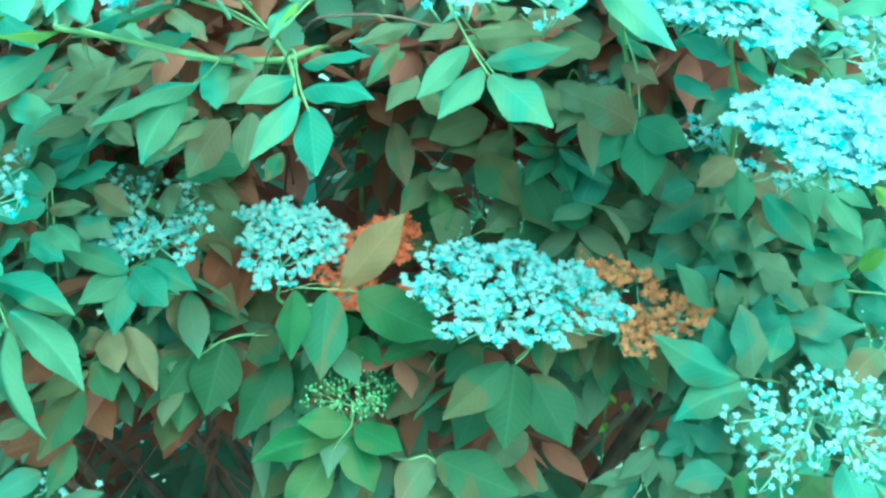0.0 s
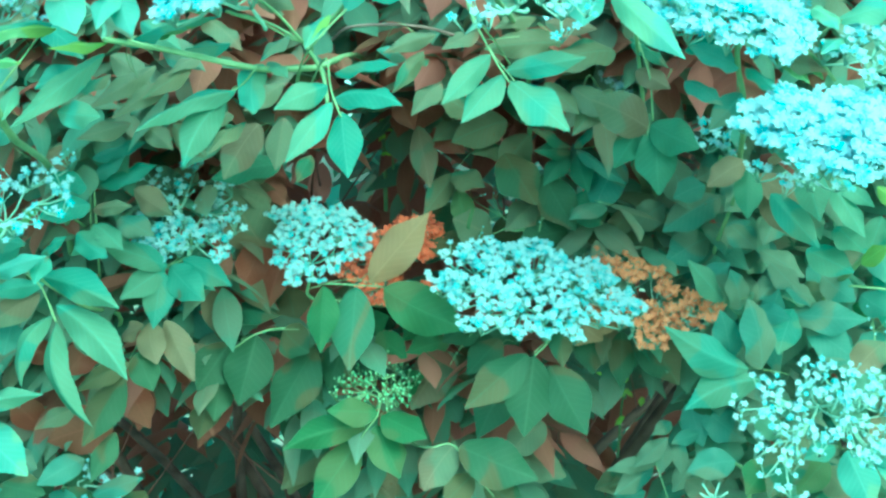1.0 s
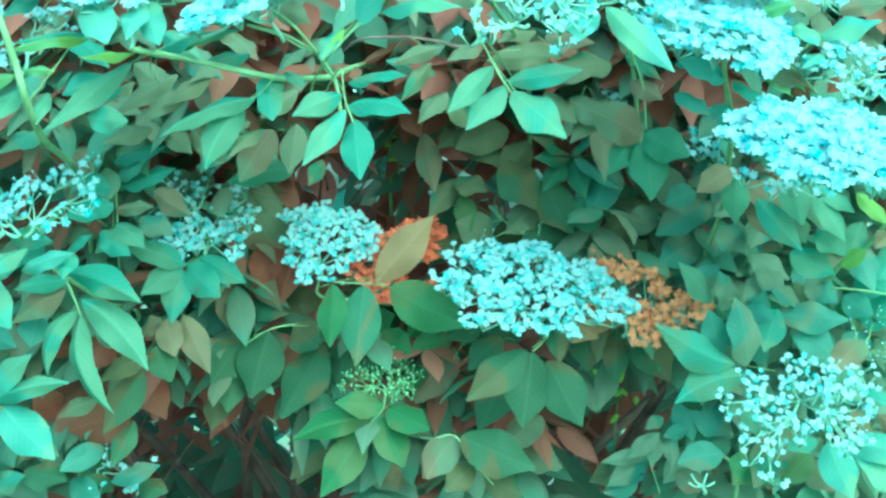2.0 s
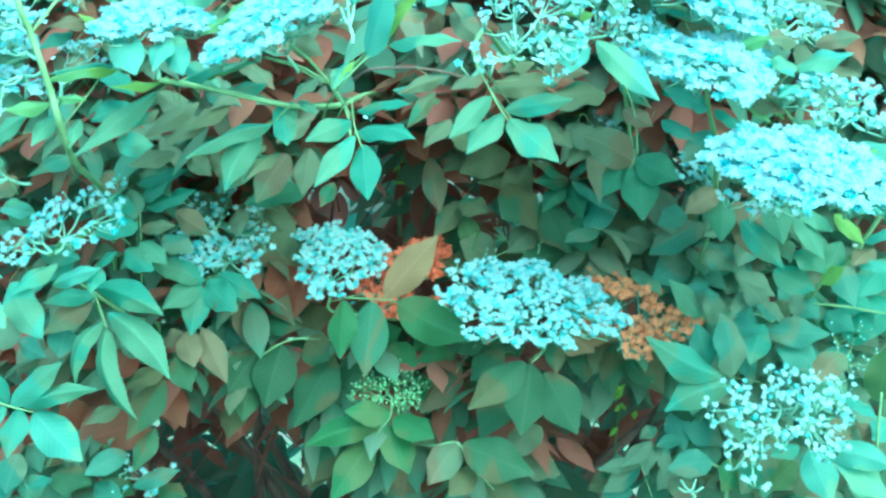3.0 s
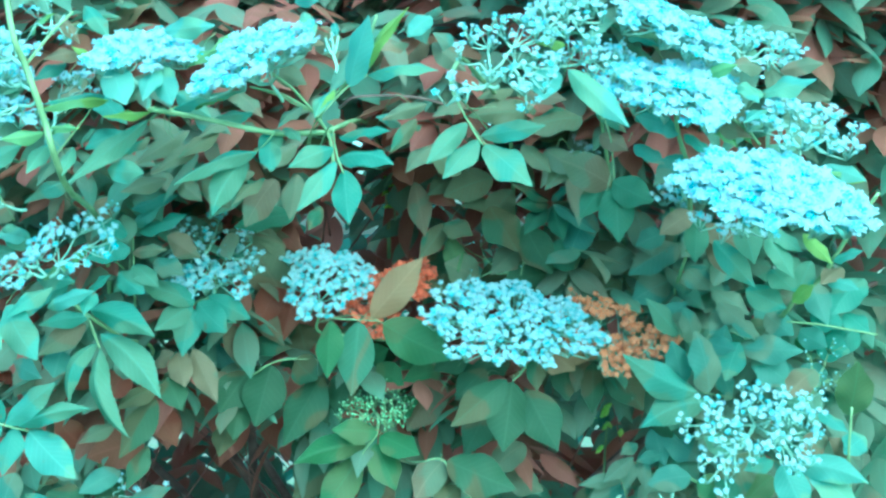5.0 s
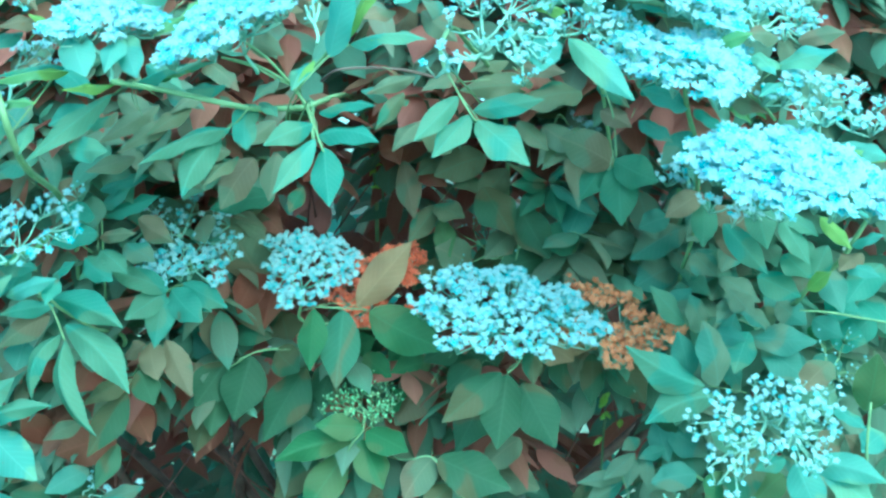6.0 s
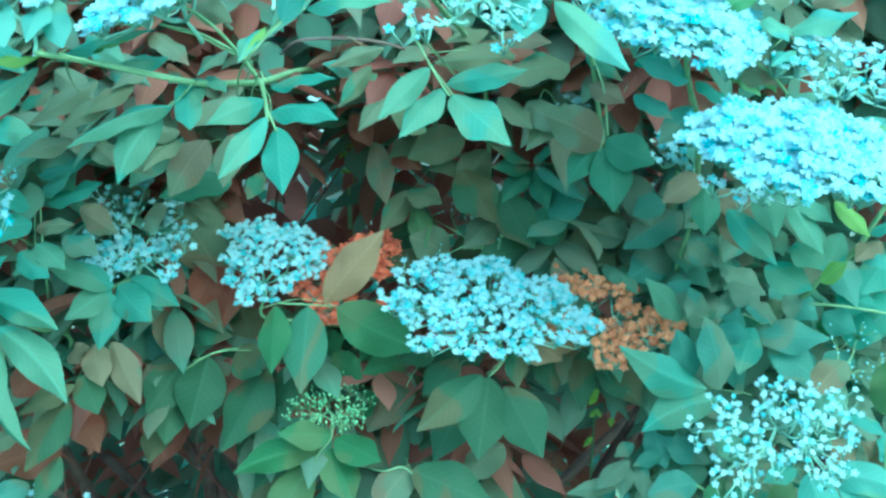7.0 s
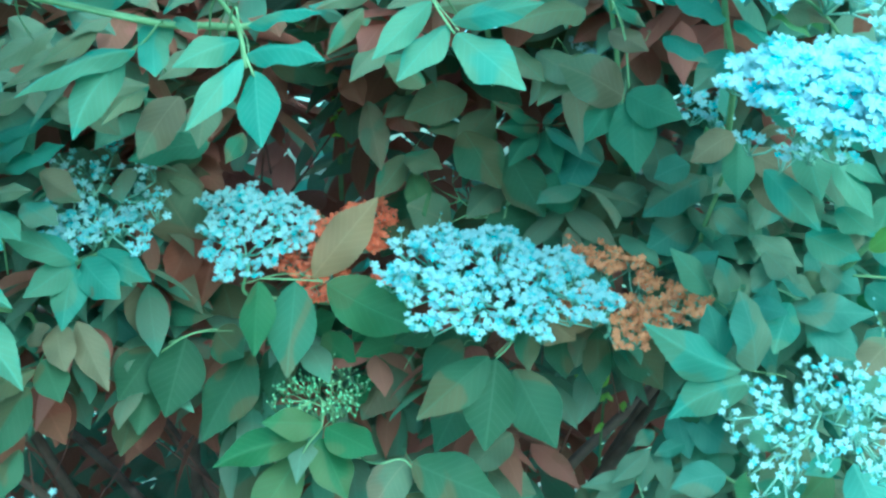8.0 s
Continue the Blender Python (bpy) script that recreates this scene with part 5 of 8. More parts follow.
leaflet(leaf, (0.249, 0.906, 1.434), (0.280, 0.886, 1.412), 0.0240, MIDDLE, "broad")
leaflet(leaf, (0.273, 0.909, 1.473), (0.246, 0.889, 1.439), 0.0230, MIDDLE, "broad")
leaflet(leaf, (0.361, 0.912, 1.355), (0.321, 0.892, 1.347), 0.0230, MIDDLE, "broad")
leaflet(leaf, (0.308, 0.915, 1.373), (0.319, 0.895, 1.333), 0.0263, MIDDLE, "broad")
leaflet(leaf, (0.330, 0.918, 1.385), (0.353, 0.898, 1.381), 0.0158, FRESH)
leaflet(leaf, (0.319, 0.921, 1.466), (0.330, 0.901, 1.445), 0.0211, LIT_GREEN, "broad")
leaflet(leaf, (0.397, 0.924, 1.401), (0.358, 0.904, 1.370), 0.0264, LIT_GREEN, "broad")
leaflet(leaf, (0.273, 0.927, 1.327), (0.252, 0.907, 1.357), 0.0234, MIDDLE, "broad")
leaf = compound_leaf(shoot, [(0.391, 0.950, 1.368), (0.365, 0.850, 1.377), (0.350, 0.800, 1.381), (0.349, 0.800, 1.374)], 0.0004)
leaflet(leaf, (0.404, 1.012, 1.262), (0.420, 0.988, 1.242), 0.0244, MIDDLE)
leaflet(leaf, (0.373, 1.012, 1.273), (0.401, 0.988, 1.260), 0.0244, MIDDLE)
leaflet(leaf, (0.326, 1.012, 1.258), (0.366, 0.988, 1.277), 0.0305, MIDDLE)
leaf = compound_leaf(shoot, [(0.325, 0.930, 1.268), (0.303, 0.830, 1.286), (0.291, 0.780, 1.294), (0.296, 0.780, 1.292)], 0.0004)
leaflet(leaf, (0.350, 1.012, 1.248), (0.320, 0.988, 1.223), 0.0269, MIDDLE)
leaflet(leaf, (0.332, 1.012, 1.242), (0.344, 0.988, 1.217), 0.0244, MIDDLE)
leaflet(leaf, (0.386, 1.012, 1.213), (0.414, 0.988, 1.201), 0.0367, MIDDLE)
flower_head((0.344, 0.870, 1.368), "sparse spent elder flower head on thin stalks", 0.0237, 0.0237, foot=(0.333, 0.880, 1.336), face=0.8, dome=0.1, seed=41, bloom=0.8, thin=0.75, fill=0.55, tuft=8, kind='pale')
flower_head((0.254, 0.755, 1.333), "loose white elder flower head with thick pale stalks and gaps", 0.0558, 0.0279, foot=(0.267, 0.810, 1.319), face=0.72, dome=0.1, slant=2, seed=42, bloom=0.74, spacing=0.0112, tuft=7, fill=0.84, buds=0.2)
flower_head((0.223, 0.745, 1.300), "drooping tuft of white florets on pale stalks", 0.0190, 0.0133, foot=(0.247, 0.770, 1.314), face=0.6, seed=43, bloom=0.78, spacing=0.016, tuft=5, fill=0.8)
flower_head((0.281, 0.765, 1.351), "white florets at the rim of a loose flower head", 0.0292, 0.0126, foot=(0.279, 0.790, 1.313), face=0.5, seed=44, bloom=0.78, spacing=0.016, tuft=5, fill=0.8)
flower_head((0.191, 0.820, 1.258), "spent elder flower head with few florets", 0.0283, 0.0123, foot=(0.199, 0.840, 1.236), face=0.6, seed=45, bloom=0.9, fill=0.4, tuft=5, buds=0.5)

shoot = branch((0.3, 1.2, 0.7), "low elder shoot with small blue-green leaves in shade", [
    ([(0.3, 1.2, 0.7), (0.24, 1.08, 1.0), (0.246, 0.920, 1.216), (0.221, 0.900, 1.260)], 0.0025, 0.0014, STALK),
])
leaf = compound_leaf(shoot, [(0.183, 1.115, 1.350), (0.168, 1.035, 1.360), (0.153, 0.985, 1.370), (0.147, 0.985, 1.356)], 0.0004)
leaflet(leaf, (0.139, 0.950, 1.359), (0.136, 0.930, 1.310), 0.0229, SHADED, "flat")
leaflet(leaf, (0.156, 0.953, 1.363), (0.187, 0.933, 1.313), 0.0361, SHADED, "flat")
leaflet(leaf, (0.110, 0.956, 1.360), (0.112, 0.936, 1.322), 0.0286, SHADED, "flat")
leaflet(leaf, (0.133, 0.959, 1.361), (0.120, 0.939, 1.330), 0.0220, OLIVE)
leaflet(leaf, (0.162, 0.962, 1.373), (0.165, 0.942, 1.330), 0.0253, GREEN, "flat")
leaf = compound_leaf(shoot, [(0.239, 1.095, 1.220), (0.224, 1.015, 1.230), (0.209, 0.965, 1.240), (0.180, 0.965, 1.257)], 0.0004)
leaflet(leaf, (0.171, 0.930, 1.248), (0.121, 0.910, 1.244), 0.0140, MIDDLE, "flat")
leaflet(leaf, (0.177, 0.933, 1.267), (0.145, 0.913, 1.246), 0.0161, MIDDLE, "flat")
leaflet(leaf, (0.176, 0.936, 1.263), (0.168, 0.916, 1.238), 0.0140, MIDDLE, "flat")
leaflet(leaf, (0.189, 0.939, 1.264), (0.187, 0.919, 1.238), 0.0151, MIDDLE, "flat")
leaflet(leaf, (0.167, 0.942, 1.239), (0.129, 0.922, 1.219), 0.0195, MIDDLE, "flat")
leaflet(leaf, (0.208, 0.945, 1.269), (0.179, 0.925, 1.264), 0.0130, MIDDLE, "flat")
leaflet(leaf, (0.206, 0.948, 1.244), (0.181, 0.928, 1.220), 0.0196, MIDDLE, "flat")
leaflet(leaf, (0.184, 0.951, 1.277), (0.164, 0.931, 1.270), 0.0131, MIDDLE)
leaflet(leaf, (0.162, 0.954, 1.213), (0.126, 0.934, 1.209), 0.0187, MIDDLE, "flat")
leaflet(leaf, (0.213, 0.957, 1.288), (0.247, 0.937, 1.262), 0.0307, MIDDLE, "broad")
leaflet(leaf, (0.202, 0.960, 1.293), (0.210, 0.940, 1.257), 0.0242, MIDDLE, "broad")
leaflet(leaf, (0.197, 0.963, 1.281), (0.221, 0.943, 1.302), 0.0221, SHADED, "broad")
leaf = compound_leaf(shoot, [(0.328, 1.045, 1.266), (0.313, 0.965, 1.276), (0.298, 0.915, 1.286), (0.288, 0.915, 1.274)], 0.0004)
leaflet(leaf, (0.280, 0.880, 1.282), (0.246, 0.860, 1.235), 0.0316, GREEN, "broad")
leaflet(leaf, (0.301, 0.883, 1.260), (0.270, 0.863, 1.237), 0.0256, FRESH, "broad")
leaflet(leaf, (0.225, 0.886, 1.259), (0.181, 0.866, 1.255), 0.0257, MIDDLE, "broad")
leaflet(leaf, (0.255, 0.889, 1.258), (0.230, 0.869, 1.235), 0.0258, FRESH, "broad")
leaflet(leaf, (0.303, 0.892, 1.252), (0.319, 0.872, 1.230), 0.0258, OLIVE, "broad")
leaflet(leaf, (0.266, 0.895, 1.278), (0.235, 0.875, 1.298), 0.0207, LIT_GREEN, "broad")
leaflet(leaf, (0.273, 0.898, 1.229), (0.247, 0.878, 1.244), 0.0187, GREEN, "broad")
leaflet(leaf, (0.187, 0.901, 1.238), (0.211, 0.881, 1.227), 0.0209, OLIVE, "broad")
leaf = compound_leaf(shoot, [(0.185, 1.030, 1.192), (0.175, 0.930, 1.215), (0.169, 0.880, 1.226), (0.158, 0.880, 1.258)], 0.0004)
leaflet(leaf, (0.174, 1.011, 1.220), (0.134, 0.989, 1.207), 0.0208, GREEN)
leaflet(leaf, (0.188, 1.011, 1.217), (0.203, 0.989, 1.241), 0.0183, GREEN)
leaflet(leaf, (0.203, 1.011, 1.224), (0.245, 0.989, 1.242), 0.0306, GREEN, "flat")
leaflet(leaf, (0.206, 1.011, 1.206), (0.250, 0.989, 1.223), 0.0306, GREEN)
leaflet(leaf, (0.236, 1.011, 1.237), (0.197, 0.989, 1.270), 0.0305, GREEN)
leaflet(leaf, (0.241, 1.011, 1.255), (0.202, 0.989, 1.289), 0.0330, GREEN)
leaflet(leaf, (0.248, 1.011, 1.261), (0.261, 0.989, 1.241), 0.0305, GREEN)
leaflet(leaf, (0.266, 1.011, 1.255), (0.220, 0.989, 1.283), 0.0304, GREEN)
leaflet(leaf, (0.284, 1.011, 1.224), (0.261, 0.989, 1.199), 0.0366, GREEN)
leaflet(leaf, (0.302, 1.011, 1.237), (0.332, 0.989, 1.206), 0.0366, GREEN)
leaflet(leaf, (0.260, 1.012, 1.218), (0.290, 0.988, 1.211), 0.0306, GREEN)
leaflet(leaf, (0.157, 1.011, 1.211), (0.120, 0.989, 1.205), 0.0245, GREEN)
leaflet(leaf, (0.296, 1.012, 1.254), (0.320, 0.988, 1.241), 0.0269, GREEN)

shoot = branch((0.0, 1.25, 0.8), "elder shoot with drooping green leaves under the flower heads", [
    ([(0.0, 1.25, 0.8), (0.02, 1.1, 1.15), (-0.037, 1.020, 1.350), (-0.086, 0.980, 1.379), (-0.137, 0.960, 1.387), (-0.138, 0.950, 1.405)], 0.0025, 0.0013, STALK),
    ([(0.12, 1.2, 1.36), (0.090, 1.000, 1.333), (0.071, 0.900, 1.359), (0.064, 0.880, 1.377)], 0.0019, 0.0013, STALK),
    ([(-0.072, 0.980, 1.217), (-0.067, 0.930, 1.269), (-0.068, 0.920, 1.298), (-0.073, 0.920, 1.308)], 0.0011, 0.0009, STALK),
])
leaf = compound_leaf(shoot, [(0.042, 1.145, 1.503), (0.027, 1.065, 1.513), (0.012, 1.015, 1.523), (-0.011, 1.015, 1.498)], 0.0004)
leaflet(leaf, (0.038, 0.980, 1.546), (-0.012, 0.960, 1.526), 0.0325, GREEN, "broad")
leaflet(leaf, (-0.011, 0.983, 1.499), (0.018, 0.963, 1.486), 0.0248, GREEN, "broad")
leaflet(leaf, (-0.007, 0.986, 1.484), (0.004, 0.966, 1.448), 0.0203, FRESH)
leaflet(leaf, (-0.010, 0.989, 1.498), (-0.037, 0.969, 1.462), 0.0204, GREEN, "flat")
leaflet(leaf, (0.036, 0.992, 1.522), (0.006, 0.972, 1.516), 0.0226, GREEN)
leaflet(leaf, (0.000, 0.995, 1.546), (-0.029, 0.975, 1.527), 0.0227, GREEN)
leaf = compound_leaf(shoot, [(0.084, 1.135, 1.491), (0.069, 1.055, 1.501), (0.054, 1.005, 1.511), (0.039, 1.005, 1.513)], 0.0004)
leaflet(leaf, (0.035, 0.970, 1.516), (0.063, 0.950, 1.470), 0.0389, SHADED, "broad")
leaflet(leaf, (0.070, 0.973, 1.498), (0.098, 0.953, 1.447), 0.0334, SHADED, "broad")
leaflet(leaf, (0.128, 0.976, 1.470), (0.092, 0.956, 1.459), 0.0334, GREEN, "broad")
leaflet(leaf, (0.140, 0.979, 1.510), (0.115, 0.959, 1.464), 0.0335, MIDDLE, "broad")
leaflet(leaf, (0.024, 0.982, 1.440), (-0.011, 0.962, 1.458), 0.0337, OLIVE, "broad")
leaflet(leaf, (0.094, 0.985, 1.446), (0.047, 0.965, 1.435), 0.0337, SHADED, "broad")
leaflet(leaf, (-0.035, 0.988, 1.439), (0.007, 0.968, 1.429), 0.0283, SHADED, "broad")
leaflet(leaf, (0.071, 0.991, 1.475), (0.036, 0.971, 1.446), 0.0283, OLIVE)
leaflet(leaf, (0.059, 0.994, 1.534), (0.030, 0.974, 1.498), 0.0283, GREEN)
leaf = compound_leaf(shoot, [(-0.200, 1.150, 1.417), (-0.185, 1.070, 1.427), (-0.170, 1.020, 1.437), (-0.185, 1.020, 1.425)], 0.0004)
leaflet(leaf, (-0.182, 0.985, 1.426), (-0.215, 0.965, 1.488), 0.0477, OLIVE, "blunt")
leaflet(leaf, (-0.177, 0.988, 1.474), (-0.209, 0.968, 1.486), 0.0262, OLIVE)
leaf = compound_leaf(shoot, [(-0.138, 1.110, 1.379), (-0.123, 1.030, 1.389), (-0.108, 0.980, 1.399), (-0.088, 0.980, 1.401)], 0.0004)
leaflet(leaf, (-0.084, 0.945, 1.403), (-0.031, 0.925, 1.465), 0.0339, TAN, "flat")
leaf = compound_leaf(shoot, [(-0.091, 1.155, 1.539), (-0.076, 1.075, 1.549), (-0.061, 1.025, 1.559), (-0.045, 1.025, 1.540)], 0.0004)
leaflet(leaf, (-0.043, 0.990, 1.542), (-0.031, 0.970, 1.485), 0.0238, OLIVE, "flat")
leaflet(leaf, (-0.062, 0.993, 1.568), (-0.045, 0.973, 1.537), 0.0227, RUST)
leaflet(leaf, (-0.029, 0.996, 1.540), (0.000, 0.976, 1.516), 0.0262, RUST)
leaflet(leaf, (-0.119, 0.999, 1.546), (-0.140, 0.979, 1.521), 0.0229, RUST)
leaflet(leaf, (-0.047, 1.002, 1.427), (-0.081, 0.982, 1.401), 0.0310, RUST, "broad")
leaflet(leaf, (-0.168, 1.005, 1.546), (-0.176, 0.985, 1.503), 0.0207, RUST)
leaf = compound_leaf(shoot, [(-0.102, 1.030, 1.383), (-0.087, 0.950, 1.393), (-0.072, 0.900, 1.403), (-0.096, 0.900, 1.405), (-0.118, 0.900, 1.406)], 0.0008)
leaflet(leaf, (-0.119, 0.900, 1.404), (-0.120, 0.880, 1.350), 0.0253, FRESH, "flat")
leaflet(leaf, (-0.092, 0.903, 1.403), (-0.097, 0.883, 1.334), 0.0348, GREEN, "flat")
leaflet(leaf, (-0.069, 0.906, 1.401), (0.001, 0.886, 1.369), 0.0380, FRESH, "broad")
leaf = compound_leaf(shoot, [(-0.254, 1.145, 1.405), (-0.239, 1.065, 1.415), (-0.224, 1.015, 1.425), (-0.230, 1.015, 1.413)], 0.0004)
leaflet(leaf, (-0.228, 0.980, 1.401), (-0.221, 0.960, 1.350), 0.0272, OLIVE, "flat")
leaflet(leaf, (-0.212, 0.983, 1.416), (-0.175, 0.963, 1.372), 0.0216, OLIVE, "flat")
leaflet(leaf, (-0.182, 0.986, 1.438), (-0.202, 0.966, 1.393), 0.0284, RUST, "broad")
leaflet(leaf, (-0.165, 0.989, 1.427), (-0.179, 0.969, 1.375), 0.0228, RUST)
leaflet(leaf, (-0.219, 0.992, 1.372), (-0.169, 0.972, 1.369), 0.0241, GREEN)
leaflet(leaf, (-0.238, 0.995, 1.384), (-0.263, 0.975, 1.374), 0.0195, MIDDLE)
leaflet(leaf, (-0.266, 0.998, 1.375), (-0.227, 0.978, 1.344), 0.0231, MIDDLE, "flat")
leaf = compound_leaf(shoot, [(-0.159, 1.070, 1.340), (-0.144, 0.990, 1.350), (-0.129, 0.940, 1.360), (-0.160, 0.940, 1.363), (-0.183, 0.940, 1.358), (-0.204, 0.940, 1.345)], 0.0008)
leaflet(leaf, (-0.160, 0.940, 1.362), (-0.135, 0.920, 1.344), 0.0295, SHADED, "broad")
leaflet(leaf, (-0.133, 0.943, 1.345), (-0.170, 0.923, 1.277), 0.0416, SHADED, "flat")
leaflet(leaf, (-0.185, 0.946, 1.355), (-0.198, 0.926, 1.296), 0.0418, SHADED, "flat")
leaflet(leaf, (-0.210, 0.949, 1.348), (-0.235, 0.929, 1.309), 0.0353, SHADED, "flat")
leaflet(leaf, (-0.218, 0.952, 1.320), (-0.221, 0.932, 1.281), 0.0255, SHADED, "flat")
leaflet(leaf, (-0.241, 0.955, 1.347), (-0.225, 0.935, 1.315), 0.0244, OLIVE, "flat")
leaflet(leaf, (-0.230, 0.958, 1.300), (-0.237, 0.938, 1.263), 0.0279, SHADED, "flat")
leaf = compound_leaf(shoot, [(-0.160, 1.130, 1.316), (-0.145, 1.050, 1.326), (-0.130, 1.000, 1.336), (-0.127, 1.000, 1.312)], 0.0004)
leaflet(leaf, (-0.106, 0.965, 1.348), (-0.121, 0.945, 1.306), 0.0312, SHADED, "broad")
leaflet(leaf, (-0.123, 0.968, 1.318), (-0.145, 0.948, 1.273), 0.0314, SHADED, "flat")
leaflet(leaf, (-0.126, 0.971, 1.258), (-0.166, 0.951, 1.214), 0.0315, SHADED, "flat")
leaflet(leaf, (-0.127, 0.974, 1.287), (-0.113, 0.954, 1.262), 0.0259, SHADED, "flat")
leaflet(leaf, (-0.139, 0.977, 1.251), (-0.160, 0.957, 1.208), 0.0283, SHADED, "broad")
leaf = compound_leaf(shoot, [(-0.104, 1.030, 1.294), (-0.089, 0.950, 1.304), (-0.074, 0.900, 1.314), (-0.074, 0.900, 1.295), (-0.085, 0.900, 1.280), (-0.093, 0.900, 1.266)], 0.0008)
leaflet(leaf, (-0.074, 0.900, 1.296), (-0.116, 0.880, 1.302), 0.0242, FRESH, "flat")
leaflet(leaf, (-0.085, 0.903, 1.283), (-0.153, 0.883, 1.268), 0.0254, FRESH, "right")
leaflet(leaf, (-0.072, 0.906, 1.292), (-0.032, 0.886, 1.277), 0.0296, FRESH, "flat")
leaflet(leaf, (-0.077, 0.909, 1.283), (-0.055, 0.889, 1.242), 0.0308, FRESH, "flat")
leaflet(leaf, (-0.092, 0.912, 1.270), (-0.130, 0.892, 1.214), 0.0330, FRESH, "flat")
leaf = compound_leaf(shoot, [(-0.100, 1.125, 1.324), (-0.085, 1.045, 1.334), (-0.070, 0.995, 1.344), (-0.082, 0.995, 1.349)], 0.0004)
leaflet(leaf, (-0.079, 0.960, 1.355), (-0.051, 0.940, 1.336), 0.0244, FRESH, "broad")
leaflet(leaf, (-0.067, 0.963, 1.303), (-0.034, 0.943, 1.322), 0.0223, FRESH, "broad")
leaflet(leaf, (-0.015, 0.966, 1.348), (-0.053, 0.946, 1.338), 0.0256, FRESH, "broad")
leaflet(leaf, (-0.012, 0.969, 1.337), (-0.048, 0.949, 1.288), 0.0402, OLIVE, "broad")
leaflet(leaf, (-0.014, 0.972, 1.253), (-0.041, 0.952, 1.216), 0.0303, OLIVE, "flat")
leaflet(leaf, (-0.086, 0.975, 1.225), (-0.064, 0.955, 1.203), 0.0259, OLIVE, "broad")
leaflet(leaf, (-0.050, 0.978, 1.205), (-0.079, 0.958, 1.232), 0.0248, OLIVE, "broad")
leaflet(leaf, (-0.028, 0.981, 1.269), (-0.056, 0.961, 1.255), 0.0282, OLIVE, "broad")
leaflet(leaf, (-0.034, 0.984, 1.369), (-0.056, 0.964, 1.348), 0.0226, FRESH, "broad")
leaflet(leaf, (-0.093, 0.987, 1.356), (-0.068, 0.967, 1.370), 0.0227, FRESH)
leaf = compound_leaf(shoot, [(0.103, 0.980, 1.361), (0.088, 0.900, 1.371), (0.073, 0.850, 1.381), (0.065, 0.850, 1.363), (0.055, 0.850, 1.353)], 0.0008)
leaflet(leaf, (0.050, 0.850, 1.354), (-0.001, 0.830, 1.314), 0.0310, SHADED, "flat")
leaflet(leaf, (0.055, 0.853, 1.352), (0.046, 0.833, 1.291), 0.0381, SHADED, "flat")
leaflet(leaf, (0.068, 0.856, 1.344), (0.096, 0.836, 1.292), 0.0361, SHADED, "flat")
leaflet(leaf, (0.076, 0.859, 1.376), (0.077, 0.839, 1.345), 0.0171, SHADED, "flat")
leaf = compound_leaf(shoot, [(0.066, 1.095, 1.328), (0.051, 1.015, 1.338), (0.036, 0.965, 1.348), (0.030, 0.965, 1.331)], 0.0004)
leaflet(leaf, (0.037, 0.930, 1.321), (0.010, 0.910, 1.271), 0.0323, SHADED, "flat")
leaflet(leaf, (0.031, 0.933, 1.354), (0.001, 0.913, 1.326), 0.0281, SHADED, "flat")
leaflet(leaf, (0.013, 0.936, 1.369), (-0.020, 0.916, 1.354), 0.0271, SHADED, "flat")
leaflet(leaf, (0.070, 0.939, 1.279), (0.035, 0.919, 1.253), 0.0293, OLIVE, "broad")
leaflet(leaf, (0.052, 0.942, 1.248), (0.088, 0.922, 1.235), 0.0272, OLIVE, "broad")
leaflet(leaf, (0.092, 0.945, 1.374), (0.119, 0.925, 1.354), 0.0326, TAN, "broad")
leaflet(leaf, (0.115, 0.948, 1.374), (0.141, 0.928, 1.365), 0.0272, TAN, "broad")
leaf = compound_leaf(shoot, [(-0.058, 0.990, 1.256), (-0.043, 0.910, 1.266), (-0.028, 0.860, 1.276), (-0.010, 0.860, 1.278), (0.008, 0.860, 1.253), (0.024, 0.860, 1.235)], 0.0008)
leaflet(leaf, (-0.005, 0.860, 1.277), (0.058, 0.840, 1.255), 0.0385, SHADED, "broad")
leaflet(leaf, (0.006, 0.863, 1.253), (-0.018, 0.843, 1.234), 0.0233, SHADED, "flat")
leaflet(leaf, (0.015, 0.866, 1.245), (0.049, 0.846, 1.228), 0.0254, SHADED, "flat")
leaflet(leaf, (-0.010, 0.869, 1.275), (-0.034, 0.849, 1.243), 0.0306, OLIVE, "broad")
flower_head((-0.132, 0.940, 1.445), "rounded dense white elder flower head on a green stalk", 0.0425, 0.0293, foot=(-0.139, 0.955, 1.405), face=0.72, dome=0.3, seed=51, spacing=0.0125, tuft=12, fill=0.98, bloom=0.88)
flower_head((0.058, 0.865, 1.412), "widest flat white elder flower head of the shrub", 0.0761, 0.0292, foot=(0.065, 0.900, 1.364), face=0.5, dome=0.22, slant=7, seed=52, spacing=0.0125, tuft=12, fill=0.93, bloom=0.88, buds=0.08)
flower_head((0.001, 0.870, 1.422), "loose side tuft of white florets", 0.0237, 0.0140, foot=(0.024, 0.890, 1.387), face=0.55, seed=53, spacing=0.016, tuft=6, fill=0.9)
flower_head((-0.076, 0.920, 1.322), "flat cluster of small green flower buds", 0.0327, 0.0169, foot=(-0.068, 0.920, 1.298), face=0.6, dome=0.2, seed=54, spacing=0.009, tuft=6, fill=0.95, kind='green')
# three added heads in place of the red colour ghost beside the white ones
flower_head((-0.061, 0.965, 1.420), "rust-red colour ghost of a flower head behind a tan leaf", 0.0400, 0.0370, foot=(-0.076, 0.970, 1.380), face=0.8, seed=55, spacing=0.015, tuft=11, fill=0.92, kind='rusty')
